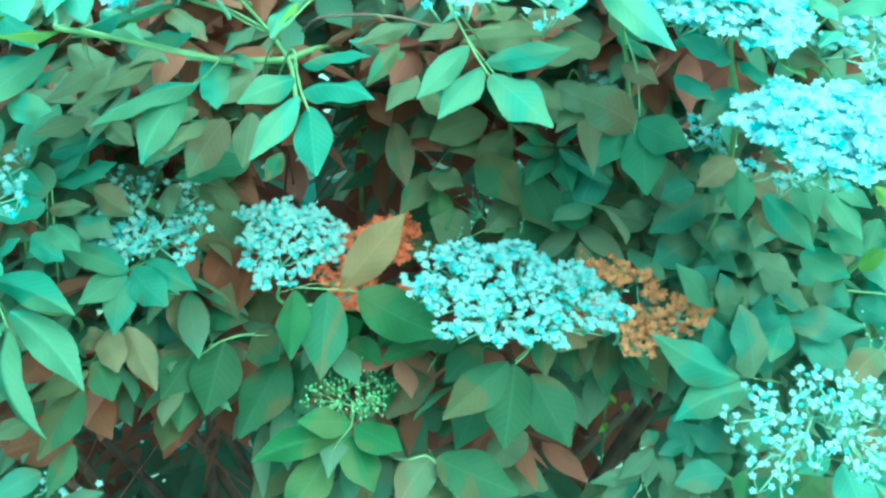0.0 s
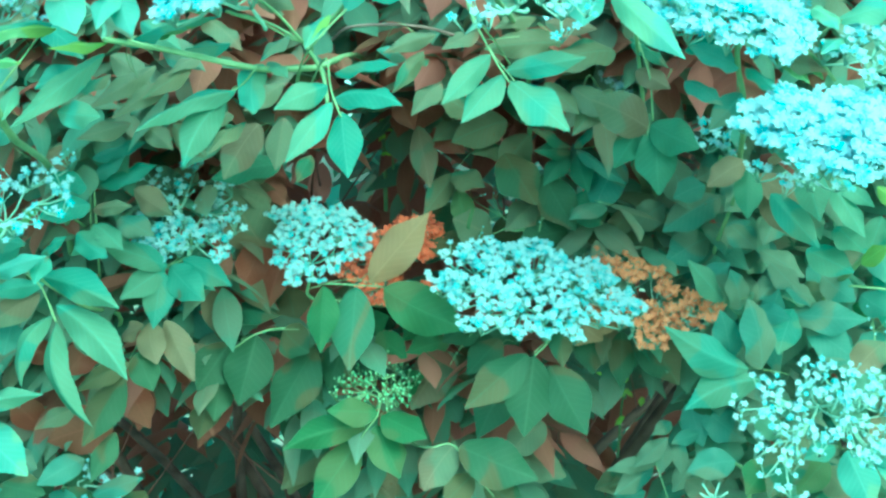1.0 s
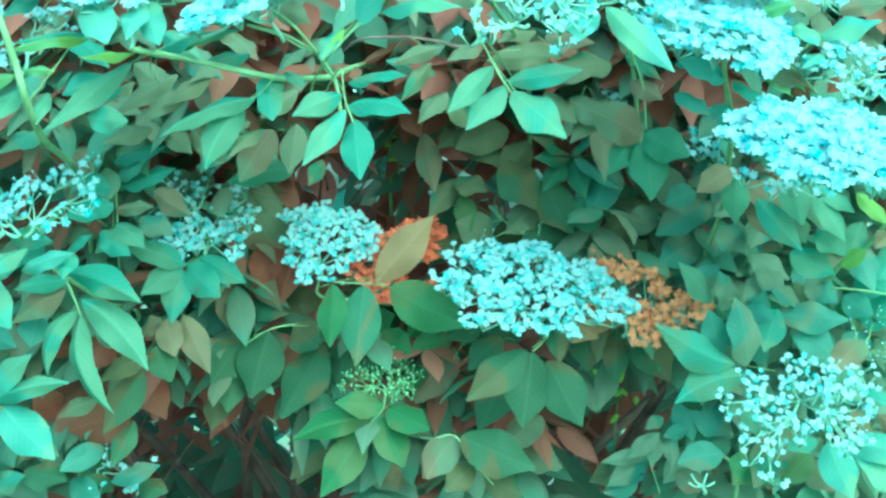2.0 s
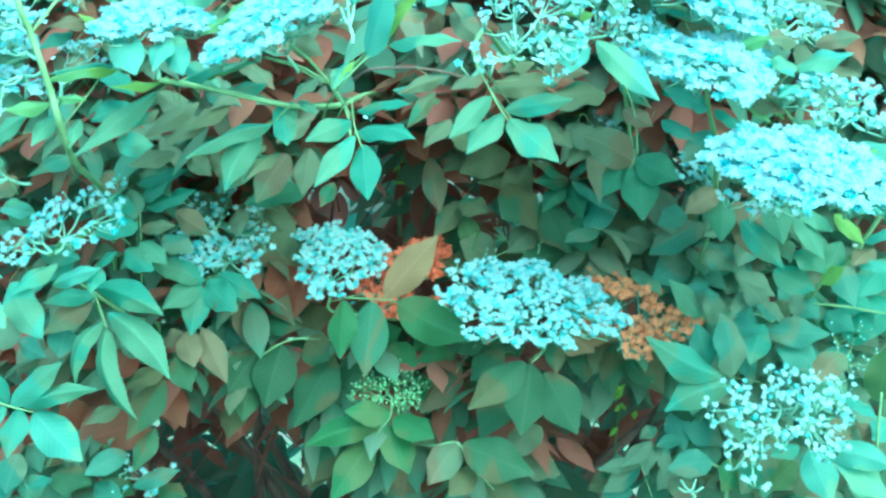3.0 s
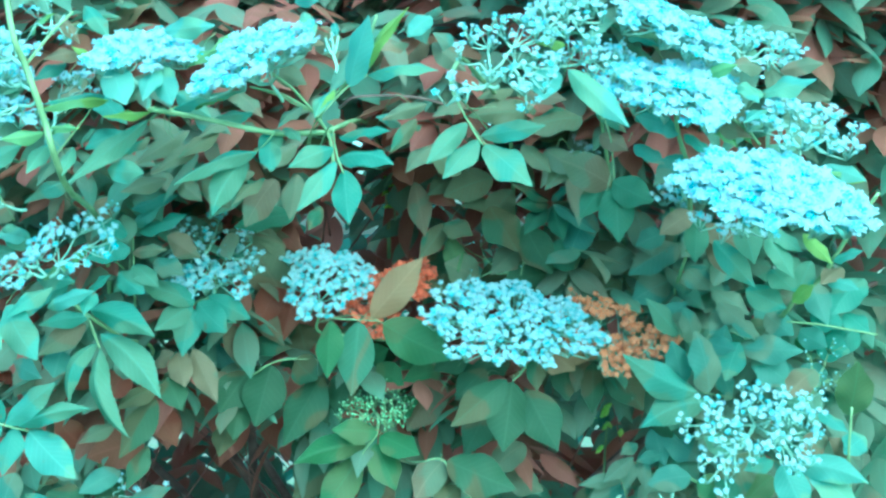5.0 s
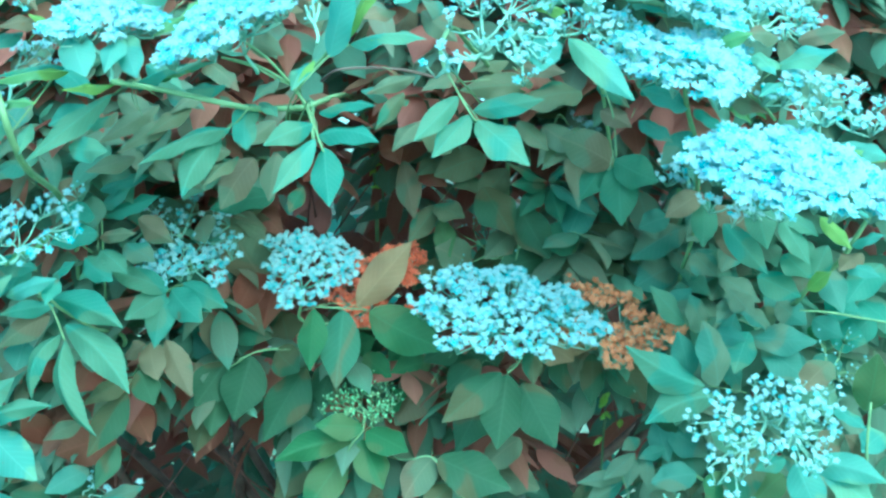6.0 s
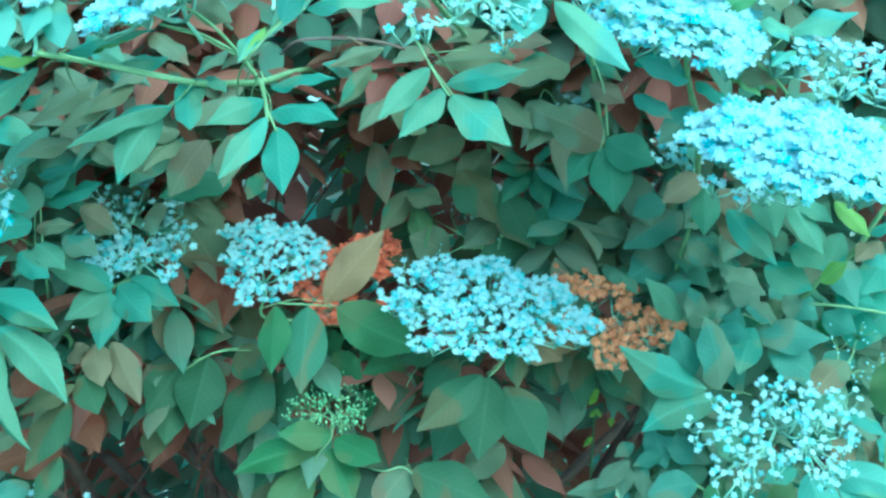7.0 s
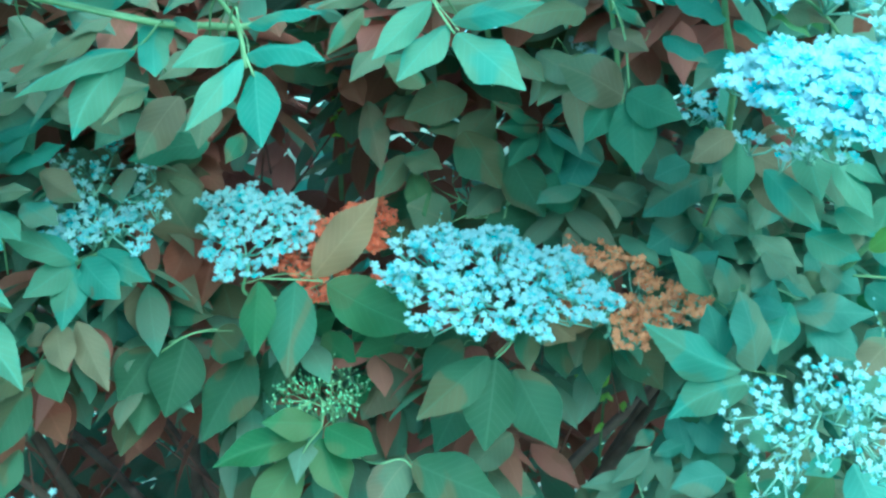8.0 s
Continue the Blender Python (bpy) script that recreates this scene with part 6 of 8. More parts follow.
flower_head((0.149, 0.915, 1.397), "rust-orange colour ghost of a flower head beside the widest white one", 0.0516, 0.0292, foot=(0.142, 0.930, 1.355), face=0.6, slant=20, seed=56, bloom=0.85, spacing=0.0135, tuft=9, fill=0.72, kind='ghost_orange')
flower_head((0.183, 0.900, 1.382), "pink-tan colour ghost of florets over a green leaf", 0.0310, 0.0089, foot=(0.169, 0.920, 1.362), face=0.5, seed=57, slant=-8, fill=1.0, kind='ghost_orange')
leaf = compound_leaf(shoot, [(-0.106, 1.105, 1.397), (-0.097, 1.005, 1.403), (-0.092, 0.955, 1.405), (-0.084, 0.955, 1.412)], 0.0004)
leaflet(leaf, (-0.193, 1.020, 1.493), (-0.201, 1.020, 1.420), 0.0565, OLIVE, "flat")
leaflet(leaf, (-0.099, 1.020, 1.456), (-0.076, 1.000, 1.401), 0.0270, OLIVE)
leaf = compound_leaf(shoot, [(-0.152, 1.060, 1.393), (-0.140, 0.960, 1.399), (-0.133, 0.910, 1.401), (-0.106, 0.910, 1.408), (-0.085, 0.910, 1.407), (-0.065, 0.910, 1.400)], 0.0004)
leaflet(leaf, (-0.134, 1.011, 1.393), (-0.135, 0.989, 1.337), 0.0330, SHADED, "left")
leaflet(leaf, (-0.108, 1.011, 1.397), (-0.110, 0.989, 1.321), 0.0415, SHADED)
leaflet(leaf, (-0.076, 1.022, 1.389), (-0.002, 0.978, 1.357), 0.0481, SHADED, "flat")
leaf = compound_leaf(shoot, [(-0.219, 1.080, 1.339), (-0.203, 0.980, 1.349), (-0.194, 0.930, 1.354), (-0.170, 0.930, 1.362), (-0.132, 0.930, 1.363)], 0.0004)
leaflet(leaf, (-0.201, 1.011, 1.348), (-0.210, 0.989, 1.284), 0.0488, SHADED, "flat")
leaflet(leaf, (-0.186, 1.011, 1.351), (-0.159, 0.989, 1.336), 0.0304, SHADED)
leaflet(leaf, (-0.209, 1.010, 1.345), (-0.254, 0.990, 1.317), 0.0365, SHADED)
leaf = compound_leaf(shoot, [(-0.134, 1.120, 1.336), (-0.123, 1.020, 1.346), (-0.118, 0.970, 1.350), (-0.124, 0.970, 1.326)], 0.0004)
leaflet(leaf, (-0.127, 1.020, 1.338), (-0.104, 1.000, 1.282), 0.0393, SHADED)
leaflet(leaf, (-0.136, 1.020, 1.313), (-0.146, 1.000, 1.261), 0.0368, SHADED)
leaflet(leaf, (-0.130, 1.020, 1.350), (-0.158, 1.000, 1.322), 0.0368, SHADED)
leaflet(leaf, (-0.170, 1.020, 1.391), (-0.158, 1.000, 1.359), 0.0368, SHADED)
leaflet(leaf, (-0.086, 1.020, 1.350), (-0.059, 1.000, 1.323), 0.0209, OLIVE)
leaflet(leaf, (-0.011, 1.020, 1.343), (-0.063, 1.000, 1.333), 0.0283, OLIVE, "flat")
leaflet(leaf, (-0.077, 1.050, 1.372), (-0.087, 1.030, 1.343), 0.0315, SHADED)
leaflet(leaf, (-0.038, 1.050, 1.360), (-0.062, 1.030, 1.312), 0.0377, SHADED)
leaflet(leaf, (-0.152, 1.040, 1.272), (-0.169, 1.020, 1.232), 0.0374, SHADED)
leaflet(leaf, (-0.163, 1.030, 1.255), (-0.141, 1.010, 1.203), 0.0434, SHADED)
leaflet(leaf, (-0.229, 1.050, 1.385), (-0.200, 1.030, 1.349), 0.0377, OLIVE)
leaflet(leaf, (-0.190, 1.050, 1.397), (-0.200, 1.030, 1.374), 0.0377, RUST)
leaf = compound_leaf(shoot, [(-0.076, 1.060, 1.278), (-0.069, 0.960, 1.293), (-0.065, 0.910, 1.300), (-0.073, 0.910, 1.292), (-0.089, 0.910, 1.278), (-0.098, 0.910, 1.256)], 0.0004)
leaflet(leaf, (-0.082, 1.011, 1.275), (-0.128, 0.989, 1.283), 0.0232, SHADED)
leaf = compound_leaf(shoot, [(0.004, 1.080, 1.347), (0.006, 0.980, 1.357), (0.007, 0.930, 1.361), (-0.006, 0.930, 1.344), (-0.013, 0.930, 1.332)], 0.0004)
leaflet(leaf, (-0.008, 1.011, 1.329), (-0.049, 0.989, 1.280), 0.0365, SHADED)
leaflet(leaf, (-0.006, 1.011, 1.333), (0.027, 0.989, 1.347), 0.0244, SHADED)
leaflet(leaf, (-0.006, 1.010, 1.327), (0.006, 0.990, 1.294), 0.0305, SHADED)
leaflet(leaf, (0.043, 1.011, 1.278), (-0.006, 0.989, 1.264), 0.0341, SHADED)
leaflet(leaf, (-0.001, 1.030, 1.287), (-0.037, 1.010, 1.253), 0.0310, SHADED)
leaflet(leaf, (0.012, 1.010, 1.345), (0.048, 0.990, 1.318), 0.0305, SHADED)
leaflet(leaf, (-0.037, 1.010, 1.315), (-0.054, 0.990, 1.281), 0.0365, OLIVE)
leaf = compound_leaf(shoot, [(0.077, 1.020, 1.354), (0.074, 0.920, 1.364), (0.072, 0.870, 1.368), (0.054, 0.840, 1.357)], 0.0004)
leaflet(leaf, (0.051, 1.012, 1.337), (-0.005, 0.988, 1.287), 0.0355, SHADED, "left")
leaflet(leaf, (0.087, 1.012, 1.359), (0.090, 0.988, 1.323), 0.0208, SHADED)
leaflet(leaf, (0.058, 1.011, 1.352), (0.005, 0.989, 1.335), 0.0256, SHADED)
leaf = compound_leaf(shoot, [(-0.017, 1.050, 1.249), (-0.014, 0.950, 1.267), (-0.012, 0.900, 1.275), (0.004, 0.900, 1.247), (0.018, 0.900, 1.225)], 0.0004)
leaflet(leaf, (-0.008, 1.011, 1.251), (0.061, 0.989, 1.222), 0.0378, SHADED)
leaflet(leaf, (-0.009, 1.011, 1.249), (-0.039, 0.989, 1.211), 0.0354, SHADED)
leaflet(leaf, (0.009, 1.011, 1.216), (-0.027, 0.989, 1.193), 0.0269, SHADED)
leaflet(leaf, (0.012, 1.011, 1.214), (0.045, 0.989, 1.195), 0.0245, SHADED)
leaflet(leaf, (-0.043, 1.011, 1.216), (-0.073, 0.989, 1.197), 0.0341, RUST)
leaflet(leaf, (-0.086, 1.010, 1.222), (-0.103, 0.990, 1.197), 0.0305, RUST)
leaf = compound_leaf(shoot, [(-0.022, 1.150, 1.502), (-0.019, 1.050, 1.500), (-0.017, 1.000, 1.498), (-0.011, 1.000, 1.486)], 0.0004)
leaflet(leaf, (0.000, 1.050, 1.548), (-0.024, 1.030, 1.560), 0.0315, OLIVE)
leaflet(leaf, (0.006, 1.080, 1.472), (-0.038, 1.060, 1.409), 0.0580, SHADED, "flat")
leaflet(leaf, (0.025, 1.050, 1.435), (0.074, 1.030, 1.448), 0.0377, SHADED)
leaflet(leaf, (0.094, 1.050, 1.472), (0.111, 1.030, 1.423), 0.0377, SHADED)
leaflet(leaf, (0.025, 1.130, 1.551), (0.059, 1.110, 1.564), 0.0335, RUST)
flower_head((0.039, 0.980, 1.465), "spent flower head of bare branched stalks", 0.0368, 0.0261, foot=(0.060, 0.970, 1.438), face=0.8, dome=0.1, seed=58, bloom=0.7, thin=0.7, fill=0.4, tuft=5, kind='pale', spacing=0.02)
flower_head((0.087, 0.990, 1.491), "spent flower head with few pale buds", 0.0240, 0.0228, foot=(0.060, 0.970, 1.438), face=0.8, dome=0.1, seed=59, bloom=0.7, thin=0.7, fill=0.35, tuft=5, kind='pale', spacing=0.02)

shoot = branch((-0.5, 1.25, 0.8), "elder shoot with broad drooping leaves and spent flower heads", [
    ([(-0.5, 1.25, 0.8), (-0.47, 1.12, 1.2), (-0.322, 0.990, 1.353), (-0.334, 0.930, 1.384), (-0.356, 0.885, 1.413), (-0.371, 0.870, 1.433)], 0.0025, 0.0016, STALK),
    ([(-0.47, 1.12, 1.2), (-0.333, 1.030, 1.374), (-0.293, 1.000, 1.389), (-0.261, 0.920, 1.416), (-0.234, 0.910, 1.431), (-0.236, 0.910, 1.459)], 0.0019, 0.001, STALK),
    ([(-0.325, 0.950, 1.405), (-0.314, 0.910, 1.455), (-0.314, 0.905, 1.496)], 0.0009, 0.0008, STALK),
    ([(-0.330, 0.930, 1.453), (-0.333, 0.860, 1.473), (-0.345, 0.830, 1.470)], 0.001, 0.0009, STALK),
])
leaf = compound_leaf(shoot, [(-0.193, 1.035, 1.521), (-0.178, 0.955, 1.531), (-0.163, 0.905, 1.541), (-0.174, 0.905, 1.538)], 0.0004)
leaflet(leaf, (-0.167, 0.870, 1.539), (-0.192, 0.850, 1.494), 0.0296, OLIVE, "broad")
leaflet(leaf, (-0.147, 0.873, 1.544), (-0.151, 0.853, 1.501), 0.0225, OLIVE, "flat")
leaflet(leaf, (-0.238, 0.876, 1.539), (-0.206, 0.856, 1.511), 0.0206, GREEN, "flat")
leaflet(leaf, (-0.262, 0.879, 1.539), (-0.234, 0.859, 1.518), 0.0186, OLIVE)
leaflet(leaf, (-0.328, 0.882, 1.523), (-0.338, 0.862, 1.496), 0.0198, OLIVE)
leaflet(leaf, (-0.274, 0.885, 1.486), (-0.237, 0.865, 1.465), 0.0208, OLIVE)
leaf = compound_leaf(shoot, [(-0.370, 1.065, 1.488), (-0.355, 0.985, 1.498), (-0.340, 0.935, 1.508), (-0.324, 0.935, 1.513)], 0.0004)
leaflet(leaf, (-0.313, 0.900, 1.512), (-0.261, 0.880, 1.525), 0.0159, MIDDLE, "flat")
leaflet(leaf, (-0.313, 0.903, 1.496), (-0.280, 0.883, 1.514), 0.0170, MIDDLE, "flat")
leaflet(leaf, (-0.308, 0.906, 1.490), (-0.255, 0.886, 1.506), 0.0213, LIT_GREEN, "flat")
leaflet(leaf, (-0.155, 0.909, 1.507), (-0.211, 0.889, 1.494), 0.0244, GREEN, "broad")
leaflet(leaf, (-0.130, 0.912, 1.514), (-0.140, 0.892, 1.491), 0.0138, GREEN)
leaflet(leaf, (-0.182, 0.915, 1.519), (-0.200, 0.895, 1.540), 0.0181, GREEN)
leaflet(leaf, (-0.221, 0.918, 1.530), (-0.239, 0.898, 1.546), 0.0182, OLIVE)
leaflet(leaf, (-0.262, 0.921, 1.525), (-0.234, 0.901, 1.546), 0.0183, OLIVE)
leaf = compound_leaf(shoot, [(-0.256, 1.045, 1.427), (-0.241, 0.965, 1.437), (-0.226, 0.915, 1.447), (-0.252, 0.915, 1.421)], 0.0004)
leaflet(leaf, (-0.246, 0.880, 1.422), (-0.295, 0.860, 1.442), 0.0218, LIT_GREEN, "broad")
leaflet(leaf, (-0.249, 0.883, 1.421), (-0.281, 0.863, 1.397), 0.0208, LIT_GREEN, "flat")
leaflet(leaf, (-0.252, 0.886, 1.418), (-0.255, 0.866, 1.372), 0.0240, LIT_GREEN, "flat")
leaflet(leaf, (-0.246, 0.889, 1.422), (-0.213, 0.869, 1.395), 0.0272, LIT_GREEN, "broad")
leaflet(leaf, (-0.236, 0.892, 1.428), (-0.191, 0.872, 1.407), 0.0210, LIT_GREEN, "flat")
leaflet(leaf, (-0.241, 0.895, 1.420), (-0.205, 0.875, 1.403), 0.0126, LIT_GREEN, "flat")
leaf = compound_leaf(shoot, [(-0.362, 0.930, 1.403), (-0.347, 0.850, 1.413), (-0.332, 0.800, 1.423), (-0.321, 0.800, 1.413), (-0.311, 0.800, 1.387)], 0.0008)
leaflet(leaf, (-0.320, 0.800, 1.421), (-0.256, 0.780, 1.399), 0.0231, LIT_GREEN, "left")
leaflet(leaf, (-0.311, 0.803, 1.399), (-0.252, 0.783, 1.345), 0.0271, LIT_GREEN, "left")
leaflet(leaf, (-0.316, 0.806, 1.391), (-0.333, 0.786, 1.339), 0.0165, LIT_GREEN, "hook_right")
leaflet(leaf, (-0.314, 0.809, 1.385), (-0.281, 0.789, 1.309), 0.0195, LIT_GREEN, "hook_right")
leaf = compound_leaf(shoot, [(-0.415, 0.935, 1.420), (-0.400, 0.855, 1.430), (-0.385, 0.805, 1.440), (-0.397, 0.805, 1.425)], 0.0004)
leaflet(leaf, (-0.382, 0.770, 1.426), (-0.347, 0.750, 1.382), 0.0290, LIT_GREEN, "broad")
leaflet(leaf, (-0.408, 0.773, 1.414), (-0.379, 0.753, 1.390), 0.0207, LIT_PALE, "broad")
leaflet(leaf, (-0.344, 0.776, 1.442), (-0.376, 0.756, 1.417), 0.0151, LIT_GREEN)
leaflet(leaf, (-0.350, 0.779, 1.424), (-0.301, 0.759, 1.440), 0.0151, LIT_PALE)
leaflet(leaf, (-0.310, 0.782, 1.438), (-0.312, 0.762, 1.419), 0.0142, LIT_GREEN)
leaflet(leaf, (-0.415, 0.785, 1.431), (-0.386, 0.765, 1.431), 0.0124, LIT_PALE)
leaf = compound_leaf(shoot, [(-0.369, 0.995, 1.401), (-0.354, 0.915, 1.411), (-0.339, 0.865, 1.421), (-0.341, 0.865, 1.411)], 0.0004)
leaflet(leaf, (-0.330, 0.830, 1.413), (-0.370, 0.810, 1.406), 0.0149, LIT_GREEN)
leaflet(leaf, (-0.335, 0.833, 1.405), (-0.372, 0.813, 1.378), 0.0219, OLIVE)
leaflet(leaf, (-0.335, 0.836, 1.433), (-0.306, 0.816, 1.451), 0.0120, LIT_GREEN)
leaflet(leaf, (-0.307, 0.839, 1.452), (-0.276, 0.819, 1.434), 0.0190, LIT_GREEN, "broad")
leaflet(leaf, (-0.294, 0.842, 1.459), (-0.265, 0.822, 1.440), 0.0190, LIT_GREEN)
leaflet(leaf, (-0.362, 0.845, 1.380), (-0.362, 0.825, 1.357), 0.0252, MIDDLE)
leaflet(leaf, (-0.408, 0.848, 1.369), (-0.374, 0.828, 1.356), 0.0172, MIDDLE)
leaf = compound_leaf(shoot, [(-0.337, 1.005, 1.428), (-0.322, 0.925, 1.438), (-0.307, 0.875, 1.448), (-0.307, 0.875, 1.486)], 0.0004)
leaflet(leaf, (-0.296, 0.840, 1.475), (-0.330, 0.820, 1.465), 0.0230, LIT_GREEN, "broad")
leaflet(leaf, (-0.295, 0.843, 1.470), (-0.257, 0.823, 1.474), 0.0130, OLIVE)
leaflet(leaf, (-0.300, 0.846, 1.488), (-0.324, 0.826, 1.496), 0.0211, LIT_GREEN, "broad")
leaflet(leaf, (-0.387, 0.849, 1.448), (-0.343, 0.829, 1.444), 0.0203, LIT_GREEN)
leaflet(leaf, (-0.340, 0.852, 1.473), (-0.354, 0.832, 1.453), 0.0071, YELLOWED, "right")
leaflet(leaf, (-0.349, 0.855, 1.464), (-0.375, 0.835, 1.445), 0.0152, YELLOWED)
leaflet(leaf, (-0.427, 0.858, 1.444), (-0.438, 0.838, 1.453), 0.0123, YELLOWED)
leaflet(leaf, (-0.400, 0.861, 1.489), (-0.421, 0.841, 1.485), 0.0205, LIT_PALE)
leaflet(leaf, (-0.398, 0.864, 1.474), (-0.417, 0.844, 1.493), 0.0205, LIT_PALE)
leaflet(leaf, (-0.416, 0.867, 1.517), (-0.434, 0.847, 1.496), 0.0226, OLIVE)
leaflet(leaf, (-0.358, 0.870, 1.539), (-0.399, 0.850, 1.516), 0.0175, LIT_GREEN)
leaflet(leaf, (-0.429, 0.873, 1.528), (-0.442, 0.853, 1.538), 0.0155, LIT_PALE)
leaflet(leaf, (-0.441, 0.876, 1.474), (-0.406, 0.856, 1.464), 0.0177, LIT_GREEN)
leaflet(leaf, (-0.454, 0.879, 1.507), (-0.423, 0.859, 1.517), 0.0177, LIT_PALE)
leaf = compound_leaf(shoot, [(-0.430, 0.885, 1.314), (-0.415, 0.805, 1.324), (-0.400, 0.755, 1.334), (-0.378, 0.755, 1.326), (-0.357, 0.755, 1.321)], 0.0008)
leaflet(leaf, (-0.366, 0.755, 1.325), (-0.297, 0.735, 1.344), 0.0166, LIT_GREEN, "left")
leaflet(leaf, (-0.378, 0.758, 1.326), (-0.327, 0.738, 1.365), 0.0223, LIT_GREEN, "flat")
leaflet(leaf, (-0.359, 0.761, 1.320), (-0.312, 0.741, 1.284), 0.0297, LIT_PALE, "broad")
leaflet(leaf, (-0.373, 0.764, 1.323), (-0.375, 0.744, 1.285), 0.0243, LIT_GREEN, "flat")
leaflet(leaf, (-0.385, 0.767, 1.323), (-0.406, 0.747, 1.306), 0.0169, LIT_GREEN, "flat")
leaflet(leaf, (-0.384, 0.770, 1.325), (-0.402, 0.750, 1.357), 0.0197, LIT_GREEN)
leaf = compound_leaf(shoot, [(-0.307, 1.025, 1.334), (-0.292, 0.945, 1.344), (-0.277, 0.895, 1.354), (-0.284, 0.895, 1.342)], 0.0004)
leaflet(leaf, (-0.273, 0.860, 1.346), (-0.312, 0.840, 1.325), 0.0174, SHADED)
leaflet(leaf, (-0.279, 0.863, 1.333), (-0.308, 0.843, 1.280), 0.0277, SHADED, "flat")
leaflet(leaf, (-0.288, 0.866, 1.287), (-0.303, 0.846, 1.250), 0.0195, SHADED, "flat")
leaflet(leaf, (-0.270, 0.869, 1.352), (-0.251, 0.849, 1.324), 0.0237, SHADED, "flat")
leaflet(leaf, (-0.321, 0.872, 1.306), (-0.350, 0.852, 1.292), 0.0155, OLIVE)
leaflet(leaf, (-0.261, 0.875, 1.376), (-0.249, 0.855, 1.345), 0.0238, OLIVE, "broad")
leaflet(leaf, (-0.248, 0.878, 1.378), (-0.220, 0.858, 1.330), 0.0228, OLIVE, "flat")
leaflet(leaf, (-0.286, 0.881, 1.364), (-0.261, 0.861, 1.376), 0.0167, OLIVE, "broad")
leaflet(leaf, (-0.288, 0.884, 1.328), (-0.312, 0.864, 1.304), 0.0209, OLIVE)
leaf = compound_leaf(shoot, [(-0.350, 1.115, 1.275), (-0.335, 1.035, 1.285), (-0.320, 0.985, 1.295), (-0.326, 0.985, 1.283)], 0.0004)
leaflet(leaf, (-0.316, 0.950, 1.276), (-0.368, 0.930, 1.263), 0.0400, RUST, "broad")
leaflet(leaf, (-0.308, 0.953, 1.318), (-0.278, 0.933, 1.274), 0.0289, RUST, "flat")
leaflet(leaf, (-0.334, 0.956, 1.346), (-0.352, 0.936, 1.320), 0.0279, RUST, "broad")
leaflet(leaf, (-0.383, 0.959, 1.269), (-0.405, 0.939, 1.301), 0.0281, RUST)
leaflet(leaf, (-0.450, 0.962, 1.250), (-0.418, 0.942, 1.266), 0.0203, RUST)
leaflet(leaf, (-0.409, 0.965, 1.232), (-0.437, 0.945, 1.254), 0.0226, OLIVE)
leaflet(leaf, (-0.374, 0.968, 1.332), (-0.397, 0.948, 1.346), 0.0226, RUST)
leaflet(leaf, (-0.459, 0.971, 1.343), (-0.474, 0.951, 1.334), 0.0227, RUST)
leaf = compound_leaf(shoot, [(-0.432, 1.045, 1.223), (-0.417, 0.965, 1.233), (-0.402, 0.915, 1.243), (-0.414, 0.915, 1.232)], 0.0004)
leaflet(leaf, (-0.390, 0.880, 1.239), (-0.345, 0.860, 1.236), 0.0262, SHADED, "broad")
leaflet(leaf, (-0.320, 0.883, 1.260), (-0.353, 0.863, 1.243), 0.0220, MIDDLE, "broad")
leaflet(leaf, (-0.423, 0.886, 1.257), (-0.428, 0.866, 1.224), 0.0242, MIDDLE, "broad")
leaflet(leaf, (-0.316, 0.889, 1.227), (-0.266, 0.869, 1.248), 0.0179, MIDDLE, "flat")
leaflet(leaf, (-0.427, 0.892, 1.220), (-0.386, 0.872, 1.237), 0.0191, LIT_GREEN, "broad")
leaflet(leaf, (-0.355, 0.895, 1.226), (-0.321, 0.875, 1.218), 0.0212, MIDDLE, "broad")
leaflet(leaf, (-0.390, 0.898, 1.264), (-0.358, 0.878, 1.252), 0.0181, MIDDLE)
leaflet(leaf, (-0.459, 0.901, 1.268), (-0.461, 0.881, 1.244), 0.0214, MIDDLE, "broad")
leaflet(leaf, (-0.466, 0.904, 1.228), (-0.435, 0.884, 1.214), 0.0236, MIDDLE, "broad")
leaflet(leaf, (-0.320, 0.907, 1.215), (-0.342, 0.887, 1.234), 0.0161, SHADED)
leaflet(leaf, (-0.298, 0.910, 1.218), (-0.265, 0.890, 1.218), 0.0215, SHADED)
leaf = compound_leaf(shoot, [(-0.324, 1.025, 1.433), (-0.309, 0.945, 1.443), (-0.294, 0.895, 1.453), (-0.299, 0.895, 1.447)], 0.0004)
leaflet(leaf, (-0.284, 0.860, 1.456), (-0.312, 0.840, 1.434), 0.0173, LIT_GREEN, "broad")
leaflet(leaf, (-0.382, 0.863, 1.432), (-0.405, 0.843, 1.409), 0.0205, LIT_GREEN, "broad")
leaflet(leaf, (-0.280, 0.866, 1.464), (-0.248, 0.846, 1.449), 0.0205, MIDDLE, "broad")
leaflet(leaf, (-0.319, 0.869, 1.373), (-0.291, 0.849, 1.354), 0.0206, MIDDLE, "broad")
leaflet(leaf, (-0.418, 0.872, 1.383), (-0.432, 0.852, 1.358), 0.0228, MIDDLE, "broad")
leaflet(leaf, (-0.370, 0.875, 1.448), (-0.379, 0.855, 1.422), 0.0176, LIT_GREEN)
leaf = compound_leaf(shoot, [(-0.282, 1.135, 1.423), (-0.267, 1.055, 1.433), (-0.252, 1.005, 1.443), (-0.264, 1.005, 1.461)], 0.0004)
leaflet(leaf, (-0.297, 0.970, 1.497), (-0.240, 0.950, 1.486), 0.0281, MIDDLE, "broad")
leaflet(leaf, (-0.245, 0.973, 1.505), (-0.266, 0.953, 1.468), 0.0281, OLIVE, "broad")
